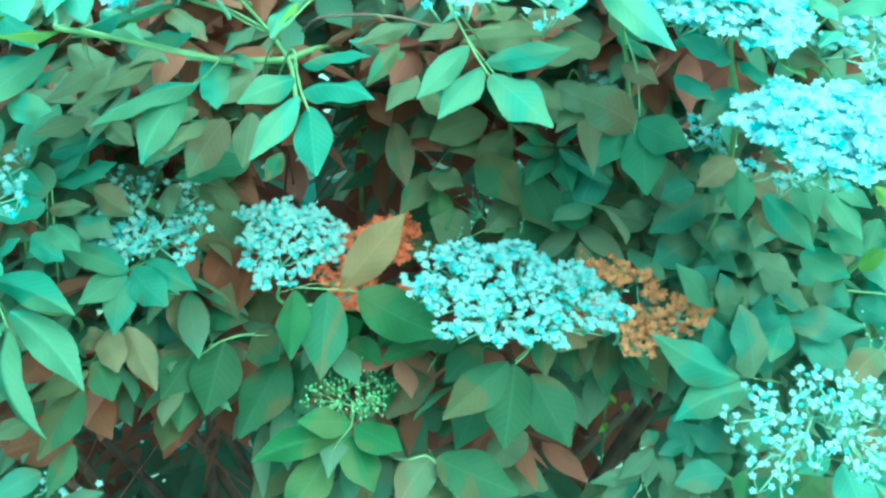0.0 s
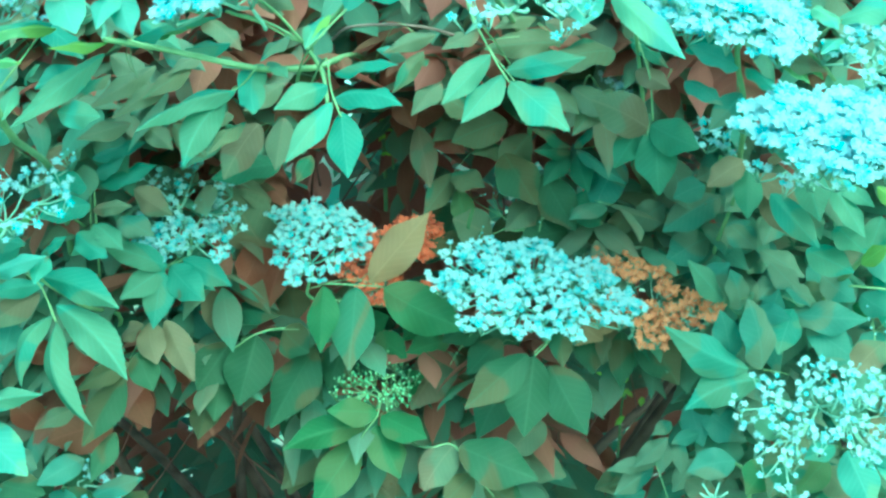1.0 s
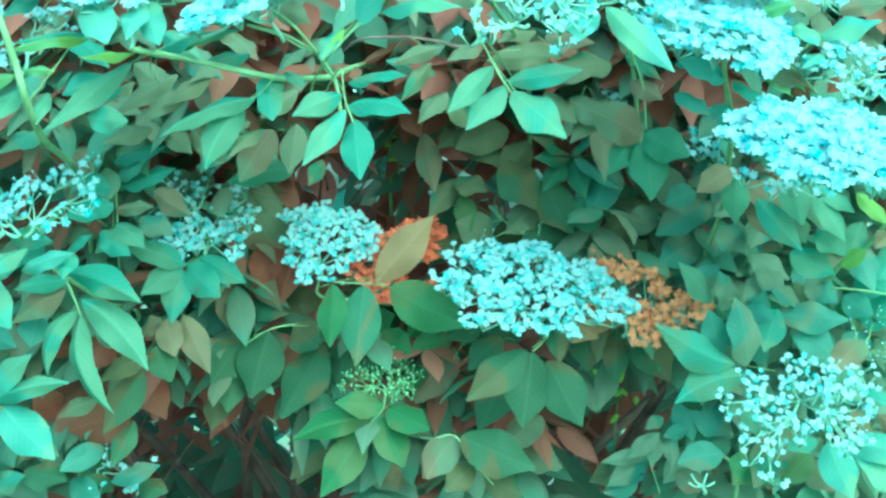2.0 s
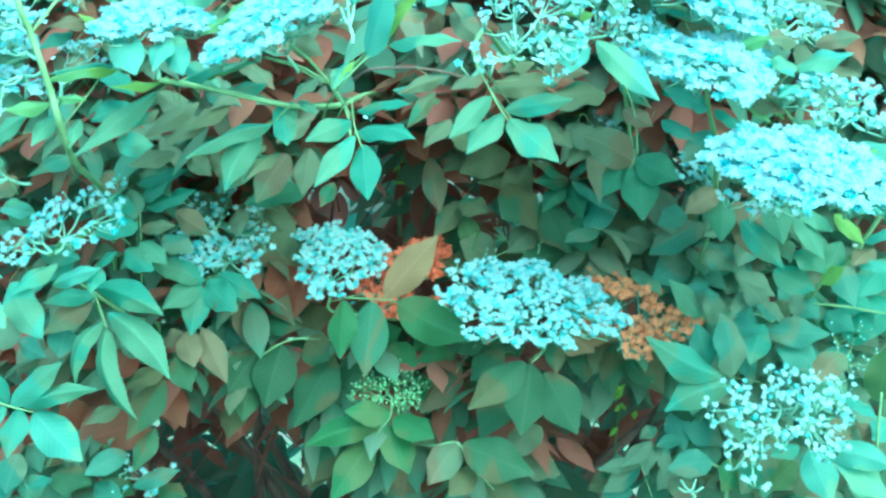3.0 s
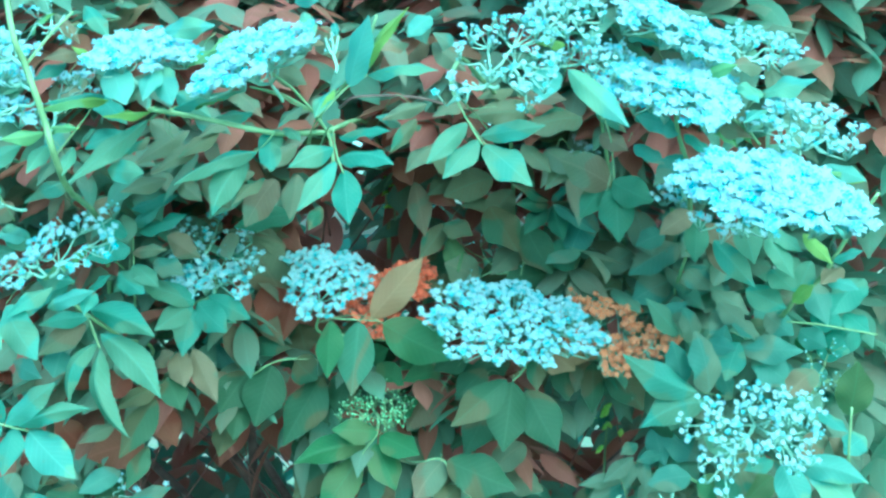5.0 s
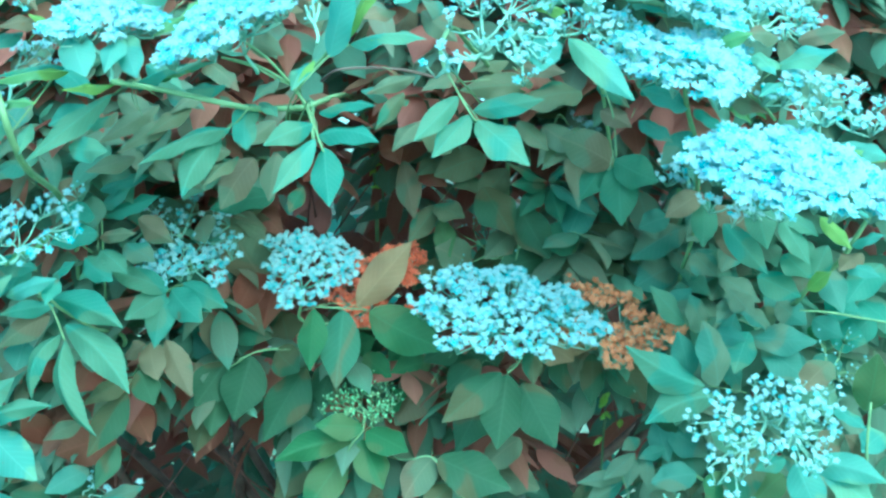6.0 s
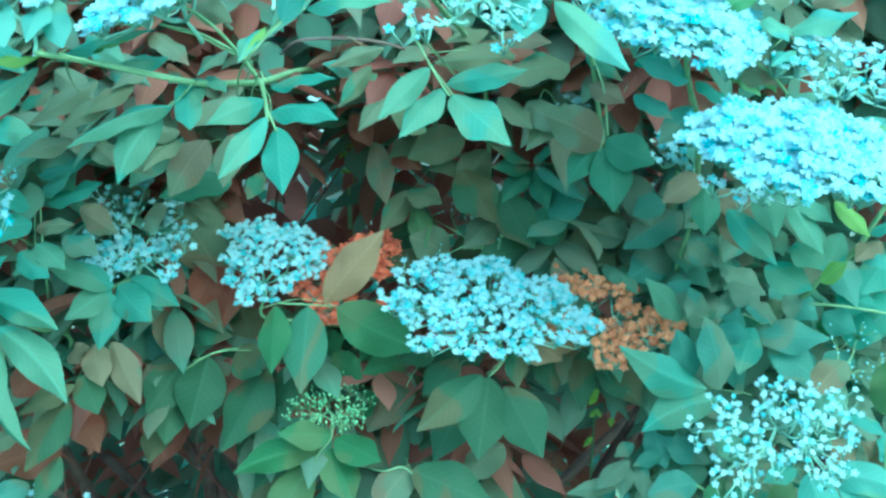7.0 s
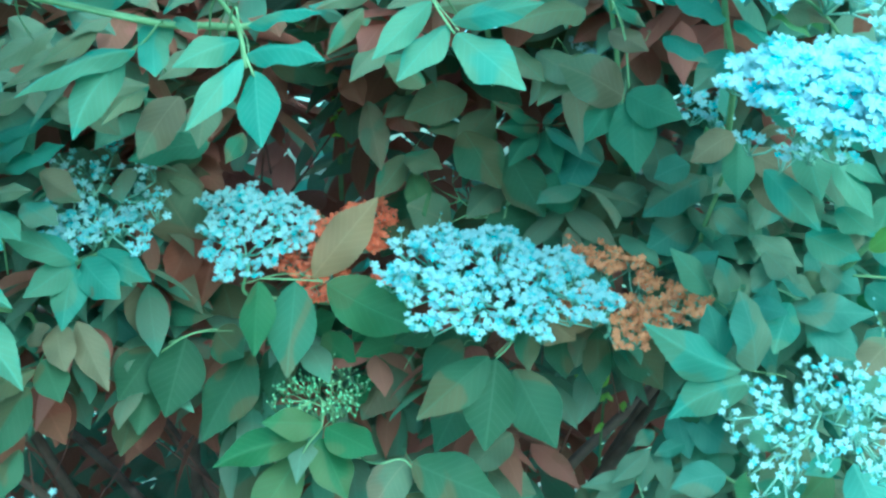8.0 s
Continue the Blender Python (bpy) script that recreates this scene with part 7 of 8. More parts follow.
leaflet(leaf, (-0.287, 0.976, 1.449), (-0.239, 0.956, 1.463), 0.0260, MIDDLE, "broad")
leaflet(leaf, (-0.232, 0.979, 1.464), (-0.258, 0.959, 1.432), 0.0260, OLIVE, "broad")
leaflet(leaf, (-0.217, 0.982, 1.490), (-0.227, 0.962, 1.457), 0.0227, MIDDLE, "broad")
leaflet(leaf, (-0.360, 0.985, 1.515), (-0.323, 0.965, 1.485), 0.0262, LIT_GREEN, "broad")
leaflet(leaf, (-0.378, 0.988, 1.473), (-0.337, 0.968, 1.449), 0.0263, LIT_GREEN, "broad")
leaflet(leaf, (-0.301, 0.991, 1.473), (-0.323, 0.971, 1.449), 0.0241, MIDDLE, "broad")
leaflet(leaf, (-0.211, 0.994, 1.449), (-0.228, 0.974, 1.419), 0.0241, MIDDLE, "broad")
leaflet(leaf, (-0.414, 0.997, 1.502), (-0.373, 0.977, 1.471), 0.0266, LIT_GREEN, "broad")
leaflet(leaf, (-0.433, 1.000, 1.527), (-0.396, 0.980, 1.497), 0.0255, MIDDLE, "broad")
flower_head((-0.240, 0.910, 1.469), "spent elder flower head, a fan of thin stalks with few florets", 0.0458, 0.0335, foot=(-0.236, 0.910, 1.430), face=0.75, dome=0.05, seed=71, bloom=0.95, spacing=0.015, tuft=7, fill=0.86, buds=0.3)
flower_head((-0.236, 0.900, 1.448), "low rim of white florets on a spent flower head", 0.0388, 0.0111, foot=(-0.236, 0.910, 1.430), face=0.5, seed=72, bloom=1.1, spacing=0.0135, tuft=8, fill=0.95, buds=0.1)
flower_head((-0.332, 0.800, 1.486), "half-spent white elder flower head with upright stalks", 0.0332, 0.0292, foot=(-0.359, 0.810, 1.449), face=0.7, dome=0.05, seed=73, bloom=0.95, spacing=0.016, tuft=8, fill=0.85, buds=0.25)
flower_head((-0.391, 0.800, 1.457), "dense small tuft of white florets", 0.0171, 0.0141, foot=(-0.364, 0.810, 1.450), face=0.6, seed=74, fill=1.0)
flower_head((-0.385, 0.810, 1.473), "thin tuft of white florets on long stalks", 0.0203, 0.0112, foot=(-0.362, 0.810, 1.450), face=0.6, seed=75, bloom=0.8, fill=0.5, tuft=5, buds=0.3)
leaf = compound_leaf(shoot, [(-0.404, 1.000, 1.442), (-0.374, 0.900, 1.445), (-0.358, 0.850, 1.445), (-0.352, 0.850, 1.440)], 0.0004)
leaflet(leaf, (-0.430, 1.012, 1.437), (-0.465, 0.988, 1.410), 0.0232, SHADED)
leaflet(leaf, (-0.409, 1.012, 1.456), (-0.358, 0.988, 1.452), 0.0244, OLIVE)
leaflet(leaf, (-0.346, 1.011, 1.450), (-0.383, 0.989, 1.488), 0.0305, OLIVE)
leaf = compound_leaf(shoot, [(-0.350, 1.050, 1.454), (-0.325, 0.950, 1.455), (-0.311, 0.900, 1.455), (-0.309, 0.900, 1.453)], 0.0004)
leaflet(leaf, (-0.346, 1.011, 1.456), (-0.299, 0.989, 1.475), 0.0245, OLIVE)
leaflet(leaf, (-0.364, 1.011, 1.540), (-0.320, 0.989, 1.517), 0.0208, OLIVE)
leaflet(leaf, (-0.280, 1.050, 1.524), (-0.300, 1.030, 1.493), 0.0277, SHADED)
leaflet(leaf, (-0.330, 1.020, 1.413), (-0.349, 1.000, 1.439), 0.0246, RUST)
leaflet(leaf, (-0.334, 1.010, 1.400), (-0.302, 0.990, 1.433), 0.0219, OLIVE)
leaf = compound_leaf(shoot, [(-0.197, 1.110, 1.516), (-0.183, 1.010, 1.513), (-0.175, 0.960, 1.510), (-0.187, 0.960, 1.498)], 0.0004)
leaflet(leaf, (-0.183, 1.010, 1.497), (-0.229, 0.990, 1.508), 0.0305, SHADED)
leaflet(leaf, (-0.206, 1.010, 1.530), (-0.236, 0.990, 1.497), 0.0268, SHADED)
leaflet(leaf, (-0.240, 1.010, 1.484), (-0.217, 0.990, 1.453), 0.0256, OLIVE)
leaflet(leaf, (-0.211, 1.030, 1.543), (-0.183, 1.010, 1.560), 0.0248, OLIVE)
leaflet(leaf, (-0.251, 1.011, 1.533), (-0.216, 0.989, 1.542), 0.0244, SHADED)
leaf = compound_leaf(shoot, [(-0.273, 1.020, 1.418), (-0.253, 0.920, 1.423), (-0.242, 0.870, 1.424), (-0.245, 0.870, 1.421)], 0.0004)
leaflet(leaf, (-0.281, 1.011, 1.411), (-0.320, 0.989, 1.378), 0.0305, SHADED, "left")
leaflet(leaf, (-0.281, 1.017, 1.408), (-0.287, 0.983, 1.360), 0.0306, SHADED)
leaflet(leaf, (-0.275, 1.011, 1.413), (-0.241, 0.989, 1.385), 0.0317, SHADED)
leaflet(leaf, (-0.269, 1.011, 1.418), (-0.230, 0.989, 1.390), 0.0268, SHADED)
leaflet(leaf, (-0.251, 1.011, 1.424), (-0.214, 0.989, 1.397), 0.0269, SHADED)
leaf = compound_leaf(shoot, [(-0.396, 1.020, 1.406), (-0.367, 0.920, 1.412), (-0.351, 0.870, 1.414), (-0.338, 0.870, 1.386), (-0.332, 0.870, 1.366)], 0.0004)
leaflet(leaf, (-0.413, 1.011, 1.387), (-0.426, 0.989, 1.347), 0.0245, OLIVE)
leaf = compound_leaf(shoot, [(-0.487, 0.990, 1.288), (-0.451, 0.890, 1.304), (-0.432, 0.840, 1.311), (-0.410, 0.840, 1.314), (-0.389, 0.840, 1.308)], 0.0004)
leaflet(leaf, (-0.469, 1.012, 1.283), (-0.384, 0.988, 1.307), 0.0221, SHADED, "left")
leaflet(leaf, (-0.463, 1.024, 1.277), (-0.395, 0.976, 1.234), 0.0395, SHADED, "flat")
leaflet(leaf, (-0.480, 1.012, 1.281), (-0.475, 0.988, 1.234), 0.0330, SHADED)
leaflet(leaf, (-0.489, 1.012, 1.283), (-0.531, 0.988, 1.252), 0.0330, SHADED)
leaflet(leaf, (-0.485, 1.012, 1.287), (-0.423, 0.988, 1.332), 0.0281, SHADED)
leaflet(leaf, (-0.488, 1.012, 1.323), (-0.514, 0.988, 1.290), 0.0221, SHADED)
leaflet(leaf, (-0.500, 1.012, 1.288), (-0.534, 0.988, 1.304), 0.0208, SHADED)
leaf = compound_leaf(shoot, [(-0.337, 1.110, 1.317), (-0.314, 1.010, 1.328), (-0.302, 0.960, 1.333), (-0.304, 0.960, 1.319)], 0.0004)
leaflet(leaf, (-0.309, 1.010, 1.338), (-0.286, 0.990, 1.300), 0.0256, SHADED)
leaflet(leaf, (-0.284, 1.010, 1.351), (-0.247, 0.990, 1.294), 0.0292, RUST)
leaflet(leaf, (-0.277, 1.010, 1.365), (-0.230, 0.990, 1.339), 0.0219, SHADED)
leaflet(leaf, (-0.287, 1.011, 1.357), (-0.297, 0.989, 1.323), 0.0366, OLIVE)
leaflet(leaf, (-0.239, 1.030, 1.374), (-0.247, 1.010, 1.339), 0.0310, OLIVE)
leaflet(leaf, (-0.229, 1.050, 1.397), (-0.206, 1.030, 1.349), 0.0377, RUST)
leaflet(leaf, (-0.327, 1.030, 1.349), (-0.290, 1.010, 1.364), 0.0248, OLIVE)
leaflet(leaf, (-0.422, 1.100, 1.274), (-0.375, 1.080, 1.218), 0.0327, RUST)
leaflet(leaf, (-0.354, 1.011, 1.224), (-0.393, 0.989, 1.225), 0.0280, SHADED)
leaflet(leaf, (-0.289, 1.030, 1.362), (-0.258, 1.010, 1.376), 0.0211, SHADED)
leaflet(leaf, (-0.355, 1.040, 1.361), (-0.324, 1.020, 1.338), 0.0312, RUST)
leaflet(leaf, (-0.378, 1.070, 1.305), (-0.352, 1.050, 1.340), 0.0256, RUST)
leaflet(leaf, (-0.417, 1.030, 1.323), (-0.391, 1.010, 1.289), 0.0272, SHADED)
leaflet(leaf, (-0.449, 1.030, 1.273), (-0.404, 1.010, 1.257), 0.0248, SHADED)
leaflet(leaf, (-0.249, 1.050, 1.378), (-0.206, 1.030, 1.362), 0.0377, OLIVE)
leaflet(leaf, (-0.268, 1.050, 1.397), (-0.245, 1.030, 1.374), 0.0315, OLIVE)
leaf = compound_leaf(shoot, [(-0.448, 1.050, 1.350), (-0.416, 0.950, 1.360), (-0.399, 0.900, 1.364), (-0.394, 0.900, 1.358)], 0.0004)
leaflet(leaf, (-0.448, 1.011, 1.351), (-0.459, 0.989, 1.322), 0.0245, SHADED)
leaflet(leaf, (-0.461, 1.011, 1.363), (-0.490, 0.989, 1.341), 0.0245, SHADED)
leaflet(leaf, (-0.435, 1.011, 1.376), (-0.434, 0.989, 1.329), 0.0244, SHADED)
leaflet(leaf, (-0.499, 1.011, 1.351), (-0.522, 0.989, 1.322), 0.0305, SHADED)
leaflet(leaf, (-0.473, 1.011, 1.326), (-0.403, 0.989, 1.322), 0.0245, SHADED)
leaflet(leaf, (-0.526, 1.011, 1.251), (-0.484, 0.989, 1.224), 0.0305, SHADED)
leaflet(leaf, (-0.461, 1.011, 1.257), (-0.491, 0.989, 1.230), 0.0245, SHADED)
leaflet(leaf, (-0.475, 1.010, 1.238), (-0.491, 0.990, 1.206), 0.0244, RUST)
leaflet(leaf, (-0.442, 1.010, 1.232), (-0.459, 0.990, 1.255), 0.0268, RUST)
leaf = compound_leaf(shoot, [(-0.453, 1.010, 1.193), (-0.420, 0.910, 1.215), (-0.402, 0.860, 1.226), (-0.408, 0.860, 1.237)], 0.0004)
leaflet(leaf, (-0.501, 1.011, 1.219), (-0.529, 0.989, 1.193), 0.0366, SHADED, "flat")
leaflet(leaf, (-0.469, 1.011, 1.222), (-0.491, 0.989, 1.193), 0.0306, SHADED)
leaflet(leaf, (-0.457, 1.011, 1.220), (-0.417, 0.989, 1.195), 0.0366, SHADED, "flat")
leaflet(leaf, (-0.430, 1.011, 1.220), (-0.386, 0.989, 1.200), 0.0366, SHADED, "flat")
leaflet(leaf, (-0.482, 1.011, 1.232), (-0.448, 0.989, 1.212), 0.0269, SHADED)
leaflet(leaf, (-0.393, 1.011, 1.227), (-0.348, 0.989, 1.207), 0.0306, SHADED)
flower_head((-0.331, 0.900, 1.236), "small spent flower head on upright stalks", 0.0166, 0.0122, foot=(-0.341, 0.920, 1.209), face=0.6, seed=81, fill=0.7, tuft=5, buds=0.3)
flower_head((-0.300, 0.920, 1.227), "tiny tuft of white florets", 0.0090, 0.0068, foot=(-0.312, 0.930, 1.207), face=0.6, seed=82, fill=1.0, tuft=5)

# added shoot: its lime leaflets stand for sunlit chips beyond the gaps
shoot = branch((0.2, 1.45, 1.0), "added deep shoot, its small lime leaves standing for sunlit chips beyond gaps", [
    ([(0.2, 1.45, 1.0), (0.202, 1.400, 1.178), (0.196, 1.320, 1.235)], 0.002, 0.0012, STALK),
])
leaf = compound_leaf(shoot, [(0.206, 1.450, 1.206), (0.198, 1.350, 1.221), (0.194, 1.300, 1.228), (0.194, 1.300, 1.241)], 0.0013)
leaflet(leaf, (0.179, 1.210, 1.226), (0.166, 1.190, 1.219), 0.0064, SUNLIT_CHIP)
leaflet(leaf, (0.207, 1.260, 1.238), (0.203, 1.240, 1.230), 0.0073, SUNLIT_CHIP)
leaflet(leaf, (0.195, 1.300, 1.253), (0.187, 1.280, 1.265), 0.0068, SUNLIT_CHIP)
leaflet(leaf, (0.165, 1.270, 1.244), (0.157, 1.250, 1.256), 0.0074, SUNLIT_CHIP)
leaflet(leaf, (0.188, 1.310, 1.227), (0.196, 1.290, 1.242), 0.0068, SUNLIT_CHIP)
leaflet(leaf, (0.183, 1.310, 1.276), (0.166, 1.290, 1.267), 0.0053, SUNLIT_CHIP)
leaflet(leaf, (0.187, 1.250, 1.249), (0.191, 1.230, 1.243), 0.0073, SUNLIT_CHIP)
leaflet(leaf, (0.177, 1.270, 1.250), (0.162, 1.250, 1.255), 0.0052, SUNLIT_CHIP)
leaflet(leaf, (0.167, 1.320, 1.252), (0.156, 1.300, 1.273), 0.0076, SUNLIT_CHIP)
leaflet(leaf, (0.182, 1.270, 1.249), (0.191, 1.250, 1.268), 0.0074, SUNLIT_CHIP)
leaflet(leaf, (0.176, 1.210, 1.262), (0.181, 1.190, 1.278), 0.0050, SUNLIT_CHIP)
leaflet(leaf, (0.202, 1.220, 1.292), (0.214, 1.200, 1.286), 0.0050, SUNLIT_CHIP)
leaflet(leaf, (0.173, 1.210, 1.219), (0.177, 1.190, 1.229), 0.0064, SUNLIT_CHIP)
leaflet(leaf, (0.188, 1.320, 1.248), (0.201, 1.300, 1.266), 0.0069, SUNLIT_CHIP)
leaf = compound_leaf(shoot, [(-0.085, 1.310, 1.511), (-0.079, 1.210, 1.508), (-0.076, 1.160, 1.505), (-0.077, 1.160, 1.533)], 0.0013)
leaflet(leaf, (-0.076, 1.140, 1.525), (-0.082, 1.120, 1.530), 0.0040, SUNLIT_CHIP)
leaflet(leaf, (-0.084, 1.200, 1.540), (-0.066, 1.180, 1.535), 0.0049, SUNLIT_CHIP)
leaflet(leaf, (-0.067, 1.160, 1.542), (-0.079, 1.140, 1.539), 0.0062, SUNLIT_CHIP)
leaflet(leaf, (-0.091, 1.170, 1.542), (-0.077, 1.150, 1.545), 0.0048, SUNLIT_CHIP)
leaflet(leaf, (-0.071, 1.100, 1.516), (-0.057, 1.080, 1.517), 0.0059, SUNLIT_CHIP)
leaflet(leaf, (-0.085, 1.110, 1.519), (-0.069, 1.090, 1.517), 0.0059, SUNLIT_CHIP)
leaflet(leaf, (-0.085, 1.170, 1.546), (-0.089, 1.150, 1.557), 0.0062, SUNLIT_CHIP)
leaflet(leaf, (-0.071, 1.150, 1.531), (-0.077, 1.130, 1.545), 0.0048, SUNLIT_CHIP)
leaflet(leaf, (-0.084, 1.160, 1.540), (-0.090, 1.140, 1.531), 0.0048, SUNLIT_CHIP)

# ---- trunk, inner crown, ground ----
shrub = thing("elder_shrub", (0.0, 1.5, 0.0), "large elder shrub with grey-brown stems standing on lawn", "shrub")
rnd = random.Random(5)
FEET = [(-0.52, 1.35, 0.9), (-0.1, 1.2, 1.0), (0.05, 1.2, 1.1), (0.36, 1.25, 1.1), (0.4, 1.28, 1.0), (0.45, 1.2, 1.0), (0.3, 1.2, 0.7), (0.0, 1.25, 0.8), (-0.5, 1.25, 0.8)]
for fx, fy, fz in FEET:
    gx, gy = fx * 0.5 + rnd.uniform(-0.08, 0.08), 1.5 + rnd.uniform(-0.12, 0.12)
    verts, faces = [], []
    line = smooth_line([(gx, gy, -0.03), (gx * 1.1, gy, 0.35), (fx * 0.9, fy + 0.1, fz * 0.75), (fx, fy, fz)])
    tube(verts, faces, line, 0.016, 0.007, 9)
    part("trunk", mesh_of("trunk", verts, faces, line[0]), [BARK], shrub, Matrix.Translation(line[0]))
for _ in range(16):
    # bare inner limbs
    a = Vector((rnd.uniform(-0.3, 0.3), rnd.uniform(1.4, 1.6), rnd.uniform(0.3, 0.9)))
    b = Vector((rnd.uniform(-1.1, 1.1), rnd.uniform(1.1, 2.0), rnd.uniform(1.2, 2.3)))
    verts, faces = [], []
    line = smooth_line([a, a.lerp(b, 0.5) + Vector((0, 0, 0.12)), b])
    tube(verts, faces, line, 0.011, 0.003, 7)
    part("limb", mesh_of("limb", verts, faces, line[0]), [BARK], shrub, Matrix.Translation(line[0]))

HOLLOWS = [(-0.140, 1.525, 0.076, 0.047), (0.026, 1.493, 0.040, 0.040), (0.169, 1.497, 0.025, 0.022), (-0.311, 1.182, 0.155, 0.1), (0.160, 1.239, 0.077, 0.059)]
for hx, hz, ha, hb in HOLLOWS:
    # bare reddish twigs crossing the dim hollows
    for _ in range(int(ha * 75)):
        y = rnd.uniform(1.1, 1.5)
        a = Vector((hx + rnd.uniform(-1.3, 1.3) * ha, y, hz - rnd.uniform(0.8, 1.6) * hb))
        b = Vector((hx + rnd.uniform(-1.3, 1.3) * ha, y + rnd.uniform(-0.1, 0.1), hz + rnd.uniform(0.6, 1.6) * hb))
        verts, faces = [], []
        line = smooth_line([a, a.lerp(b, 0.5) + Vector((rnd.uniform(-0.02, 0.02), 0, 0)), b], 4)
        tube(verts, faces, line, rnd.uniform(0.0008, 0.0016), 0.0006, 5)
        part("twig", mesh_of("twig", verts, faces, line[0]), [TWIG], shrub, Matrix.Translation(line[0]))


def crown_leaves(count, seed, place, size=1.0):
    """Corners, faces and blade coordinates of many feathered leaves, five leaflets each, at places given by place(rnd)."""
    r = random.Random(seed)
    verts, faces, uvs = [], [], []
    rows = 9
    for _ in range(count):
        p, out = place(r)
        axis = (out + Vector((r.uniform(-0.5, 0.5), r.uniform(-0.5, 0.5), r.uniform(-0.9, 0.2)))).normalized()
        up = Vector((r.uniform(-0.3, 0.3), r.uniform(-0.3, 0.3), 1))
        side = axis.cross(up).normalized()
        n = side.cross(axis)
        for along, angle in ((0.0, 62), (0.0, -62), (0.055, 52), (0.055, -52), (0.09, 0)):
            angle += r.uniform(-12, 12)
            d = axis * math.cos(radians(angle)) + side * math.sin(radians(angle)) - Vector((0, 0, r.uniform(0.1, 0.6)))
            d.normalize()
            n2 = (n + side * r.uniform(-0.5, 0.5)).normalized()
            x = d.cross(n2).normalized()
            z = x.cross(d)
            length, width = r.uniform(0.06, 0.1) * size, r.uniform(0.026, 0.037) * size
            b = p + axis * along * size
            first = len(verts)
            bend = r.uniform(0.03, 0.14)
            for i in range(rows + 1):
                t = i / rows
                h = half_width(t)
                for c in (-1, 0, 1):
                    verts.append(b + d * t * length + x * c * h * width + z * (4 * bend * t * (1 - t) * length - abs(c) * h * width * 0.25))
                    uvs.append((c * h, t))
            for i in range(rows):
                for j in (0, 1):
                    k = first + i * 3 + j
                    faces.append((k, k + 1, k + 4, k + 3))
    return verts, faces, uvs


def crown_part(name, count, seed, place, mat, label, size=1.0):
    verts, faces, uvs = crown_leaves(count, seed, place, size)
    me = mesh_of(name, verts, faces)
    layer = me.uv_layers.new(name="blade")
    index = np.zeros(len(me.loops), dtype=np.int32)
    me.loops.foreach_get("vertex_index", index)
    layer.data.foreach_set("uv", np.array(uvs, dtype=np.float32)[index].ravel())
    ob = part(name, me, [mat], shrub, None, label)
    return tagged(ob, kind="stuff")


def in_hollow(p, grow=1.5):
    """Dim hollows that narrow towards the open side."""
    k = 1.435 / (p.y + 0.185)
    x, z = 0.015 + (p.x - 0.015) * k, 1.49 + (p.z - 1.49) * k
    return any(((x - hx) / a) ** 2 + ((z - hz) / b) ** 2 < grow for hx, hz, a, b in HOLLOWS)


CHINKS = [(-0.133, 0.024, 0.03), (-0.09, 0.027, 0.03), (0.068, 0.068, 0.028), (-0.214, -0.207, 0.018), (-0.181, -0.196, 0.018)]


def in_chink(p):
    """Narrow gaps that run through the far side of the shrub and let the sky show."""
    far = p.y + 0.19
    return any(math.hypot(p.x - 0.015 - sx * far, p.z - 1.49 - sz * far) < wide for sx, sz, wide in CHINKS)


def inner(r):
    """Behind the outermost shoots on the open side."""
    while True:
        p = Vector((r.uniform(-0.85, 0.85), r.uniform(1.08, 1.6), r.uniform(0.75, 1.9)))
        if in_hollow(p):
            continue
        return p, Vector((r.uniform(-0.5, 0.5), -1, -0.1))


def outer(r):
    """Round the whole dome of the shrub, leaving the open side to the shoots."""
    while True:
        d = Vector((r.gauss(0, 1), r.gauss(0, 1), r.gauss(0, 1))).normalized()
        s = r.uniform(0.8, 1.0)
        p = Vector((d.x * 1.5, 1.75 + d.y * 0.95, 1.15 + d.z * 1.2)) * 1.0
        p = Vector((p.x * s, 1.75 + (p.y - 1.75) * s, 1.15 + (p.z - 1.15) * s))
        if d.z > 0.35 and r.random() < 0.5:
            continue
        if p.z < 0.15 or (p.y < 1.34 and -0.85 < p.x < 0.85 and p.z > 0.9):
            continue
        if p.y > 1.6 and in_chink(p):
            continue
        return p, d


def upper(r):
    """Behind the flower heads along the top."""
    p = Vector((r.uniform(-0.75, 0.7), r.uniform(0.88, 1.12), r.uniform(1.56, 1.98)))
    if 0.0 < p.x < 0.3 and p.z < 1.68:
        p.y += 0.14
    elif -0.4 < p.x < 0.05:
        p.y = 1.08 + 0.6 * (p.y - 0.88)
    return p, Vector((r.uniform(-0.5, 0.5), -1, -0.1))


def upper_near(r):
    """Close behind the flower heads along the top."""
    while True:
        x = r.uniform(-0.5, 0.45)
        p = Vector((x, r.uniform(0.95, 1.04), r.uniform(1.55 if x < 0 else 1.6, 1.74)))
        if not in_hollow(p - Vector((0, 0, 0.035))):
            return p, Vector((r.uniform(-0.6, 0.6), -1, -0.1))


def upper_back(r):
    p, out = upper(r)
    p.y += 0.1
    return p, out


def browned_zone(p):
    """The middle of the open side, where browned inner leaves stand in for deeper shade."""
    return -0.36 < p.x < 0.08 and 1.4 < p.z < 1.76


def inner_green(r):
    while True:
        p, out = inner(r)
        if not browned_zone(p) or r.random() < 0.3:
            return p, out


def inner_browned(r):
    while True:
        p, out = inner(r)
        if browned_zone(p) or r.random() < (0.08 if p.x > 0.1 else 0.65):
            return p, out


def upper_green(r):
    while True:
        p, out = upper(r)
        if not browned_zone(p) or r.random() < 0.35:
            return p, out


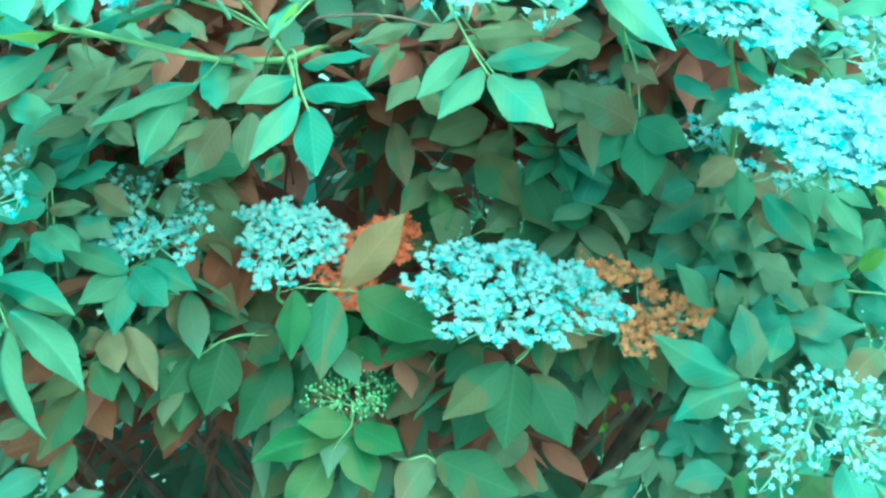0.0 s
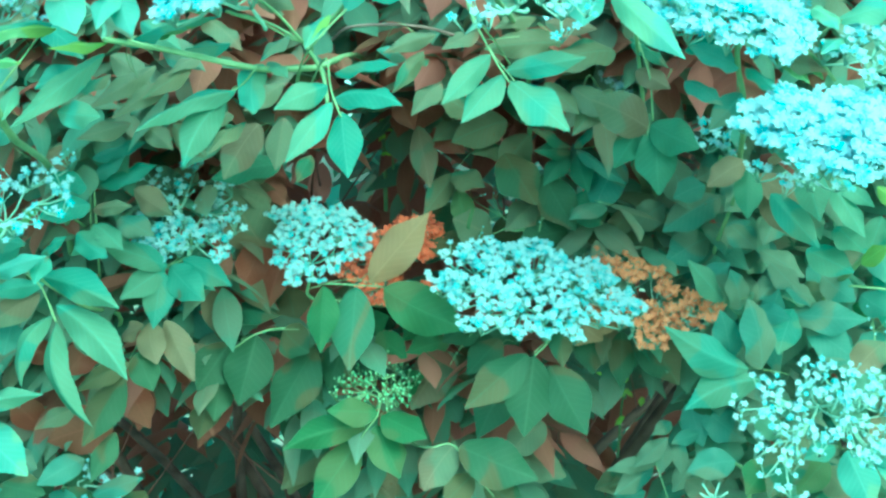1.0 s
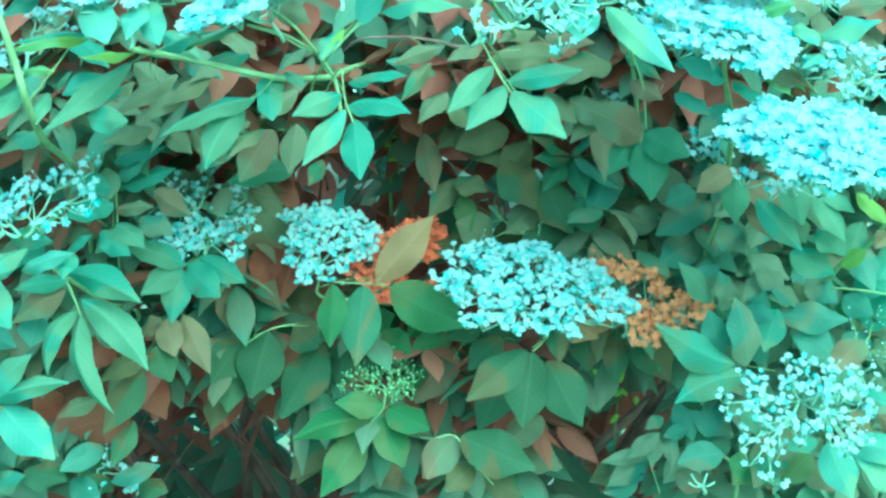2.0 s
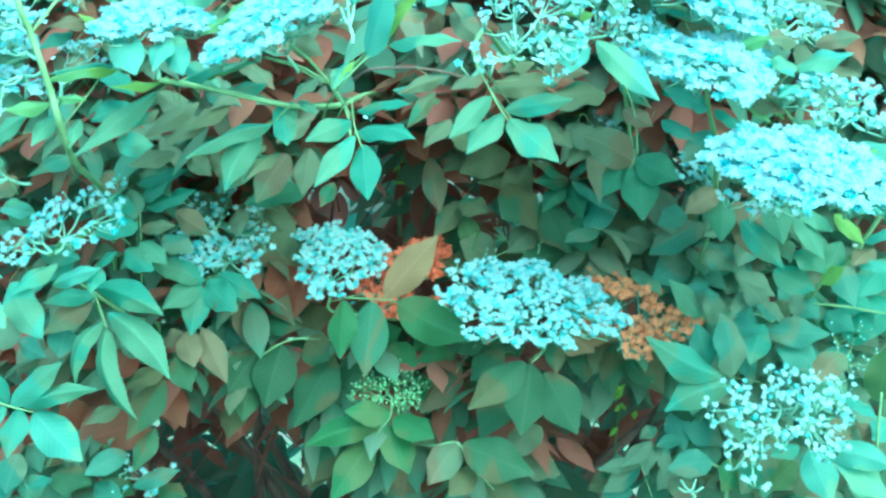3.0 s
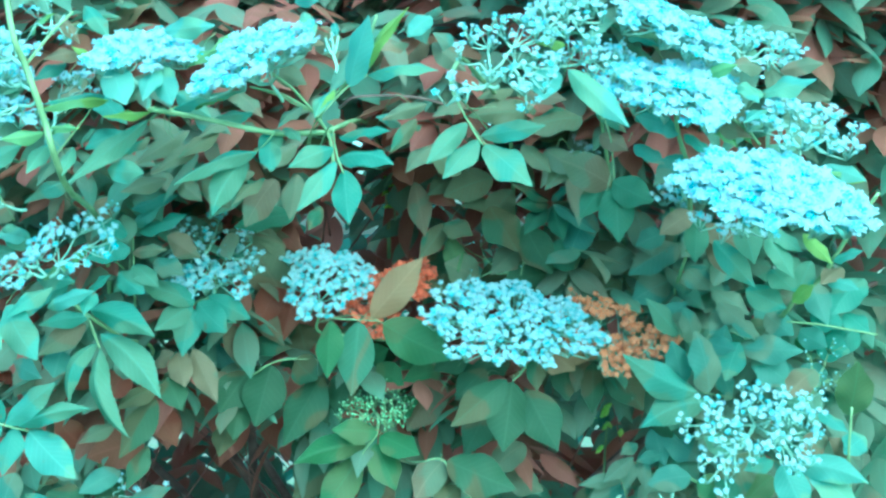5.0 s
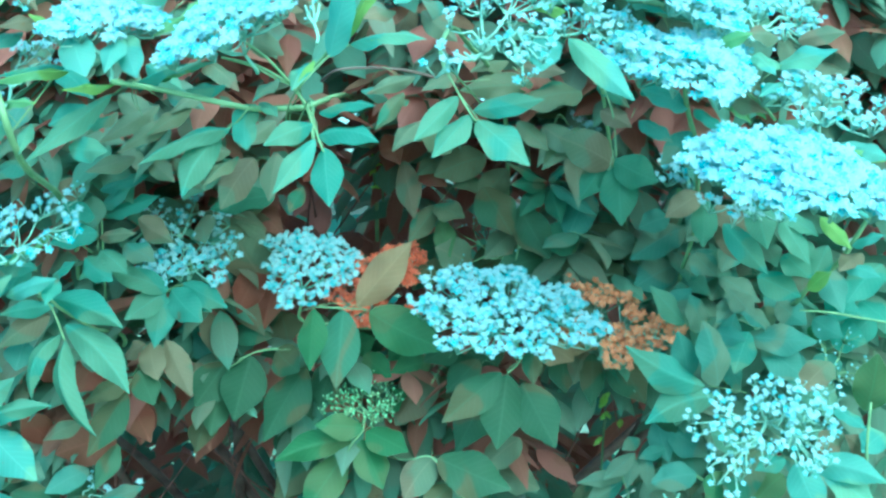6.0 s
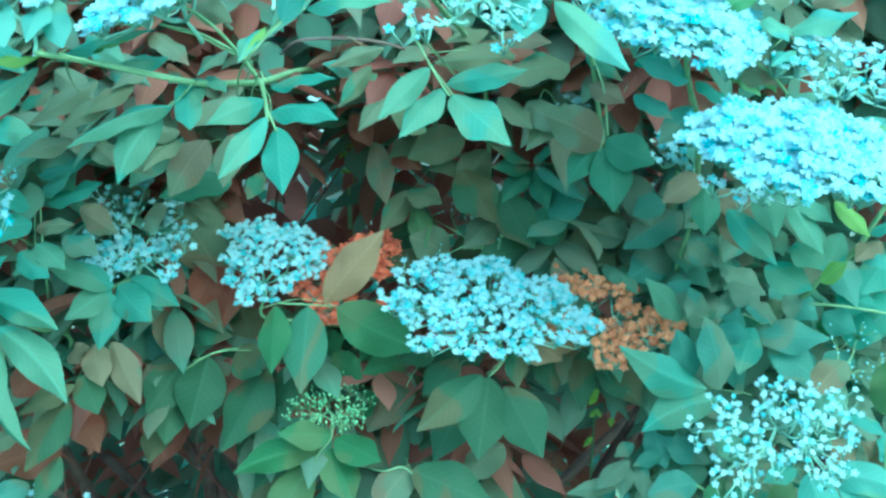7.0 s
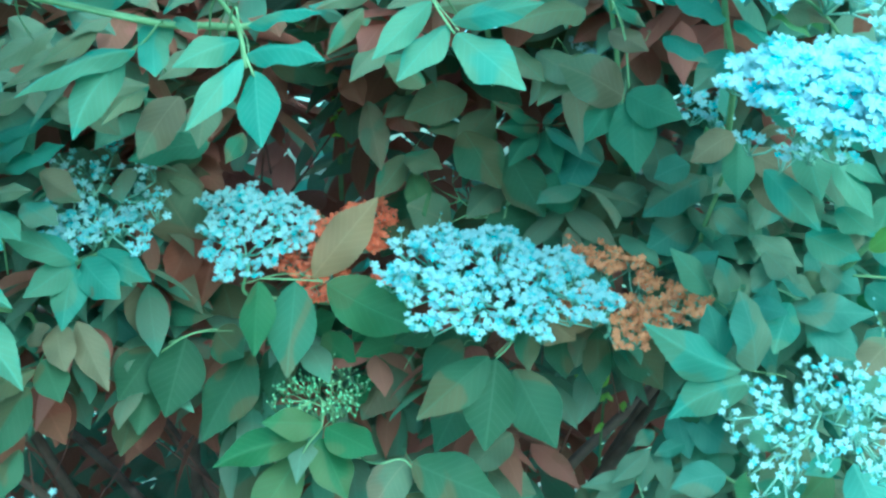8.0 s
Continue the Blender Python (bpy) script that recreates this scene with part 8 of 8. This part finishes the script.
def deep(r):
    """The dim middle of the shrub."""
    while True:
        p = Vector((r.uniform(-1.3, 1.3), r.uniform(1.6, 2.3), r.uniform(0.2, 2.3)))
        if not in_chink(p) and (p.y > 1.95 or not in_hollow(p)):
            break
    return p, Vector((r.uniform(-0.7, 0.7), -1, -0.1))


def back(r):
    """A close layer at the far side, with pinholes of light between the leaves."""
    while True:
        p = Vector((r.uniform(-1.25, 1.25), r.uniform(1.95, 2.35), r.uniform(0.15, 2.3)))
        if not in_chink(p):
            return p, Vector((r.uniform(-0.7, 0.7), -1, -0.1))


# flower heads that sit deep among the leaves: centre and half sizes of the room round each
DEEP_HEADS = [(-0.135, 1.445, 0.09, 0.07), (0.06, 1.412, 0.11, 0.06), (-0.061, 1.42, 0.07, 0.06)]


def filling(r):
    """Right behind the foremost leaves, closing the gaps between them."""
    while True:
        p = Vector((r.uniform(-0.52, 0.46), 0, r.uniform(1.14, 1.5)))
        p.y = r.uniform(1.0, 1.07)
        clear = all(((p.x - hx) / a) ** 2 + ((p.z - hz) / b) ** 2 > 1 for hx, hz, a, b in DEEP_HEADS)
        if clear and not in_hollow(p):
            return p, Vector((r.uniform(-0.6, 0.6), -1, -0.1))


def filling_browned(r):
    while True:
        p, out = filling(r)
        if p.x < 0.1:
            return p, out


crown_part("filling_leaves", 210, 21, filling, CROWN, "dull green leaves right behind the foremost ones", 0.75)
crown_part("filling_browned_leaves", 45, 22, filling_browned, BROWNED, "browned leaves right behind the foremost ones", 0.75)
crown_part("upper_leaves", 330, 14, upper_green, CROWN, "dull green leaves between the flower heads", 0.9)
crown_part("olive_leaves", 60, 19, upper_near, CROWN, "olive leaves close behind the flower heads", 0.8)
crown_part("brown_leaves", 70, 20, upper_near, BROWNED, "browned leaves close behind the flower heads", 0.8)
crown_part("upper_far_leaves", 120, 23, upper_back, CROWN, "dull green leaves behind the flower heads", 1.0)
crown_part("upper_browned_leaves", 190, 15, upper_back, BROWNED, "browned leaves between the flower heads", 0.9)
crown_part("deep_leaves", 200, 16, deep, CROWN, "dim green leaves in the middle of the shrub", 1.2)
crown_part("deep_browned_leaves", 330, 17, deep, BROWNED, "dim browned leaves in the middle of the shrub", 1.2)
crown_part("back_leaves", 650, 18, back, CROWN, "dim green leaves at the far side of the shrub", 1.3)
crown_part("back_browned_leaves", 500, 24, back, BROWNED, "dim browned leaves at the far side of the shrub", 1.3)
crown_part("inner_leaves", 330, 11, inner_green, CROWN, "dense dull green inner leaves in shade")
crown_part("browned_leaves", 400, 12, inner_browned, BROWNED, "browned rust-red inner leaves in shade")
crown_part("crown", 1800, 13, outer, CROWN, "dense outer crown of green leaves", 1.15)

# unseen ground, its tones lightened to bounce fill light up into the leaves
ground_mat, gn, gl, gb = material("lawn")
geo = gn.new("ShaderNodeNewGeometry")
patch = gn.new("ShaderNodeTexNoise")
patch.inputs["Scale"].default_value, patch.inputs["Detail"].default_value = 3.0, 8.0
gl.new(geo.outputs["Position"], patch.inputs["Vector"])
tone = ramp(gn, [(0.35, (0.2, 0.17, 0.14)), (0.5, (0.17, 0.19, 0.12)), (0.72, (0.14, 0.21, 0.1))])
gl.new(patch.outputs["Fac"], tone.inputs["Fac"])
gl.new(tone.outputs["Color"], gb.inputs["Base Color"])
gb.inputs["Roughness"].default_value = 0.9
bump = gn.new("ShaderNodeBump")
bump.inputs["Strength"].default_value, bump.inputs["Distance"].default_value = 0.6, 0.03
gl.new(patch.outputs["Fac"], bump.inputs["Height"])
gl.new(bump.outputs["Normal"], gb.inputs["Normal"])
edge = 60
steps = 60
verts, faces = [], []
for i in range(steps + 1):
    for j in range(steps + 1):
        x, y = ((i / steps * 2 - 1) ** 3) * edge, ((j / steps * 2 - 1) ** 3) * edge
        verts.append((x, y, 0.02 * noise.noise((x * 0.7, y * 0.7, 0)) - 0.01))
for i in range(steps):
    for j in range(steps):
        k = i * (steps + 1) + j
        faces.append((k, k + steps + 1, k + steps + 2, k + 1))
ground = part("ground", mesh_of("ground", verts, faces), [ground_mat], None)
tagged(ground, "unseen uneven lawn with bare earth, pale to bounce light up", "ground", kind="structure")
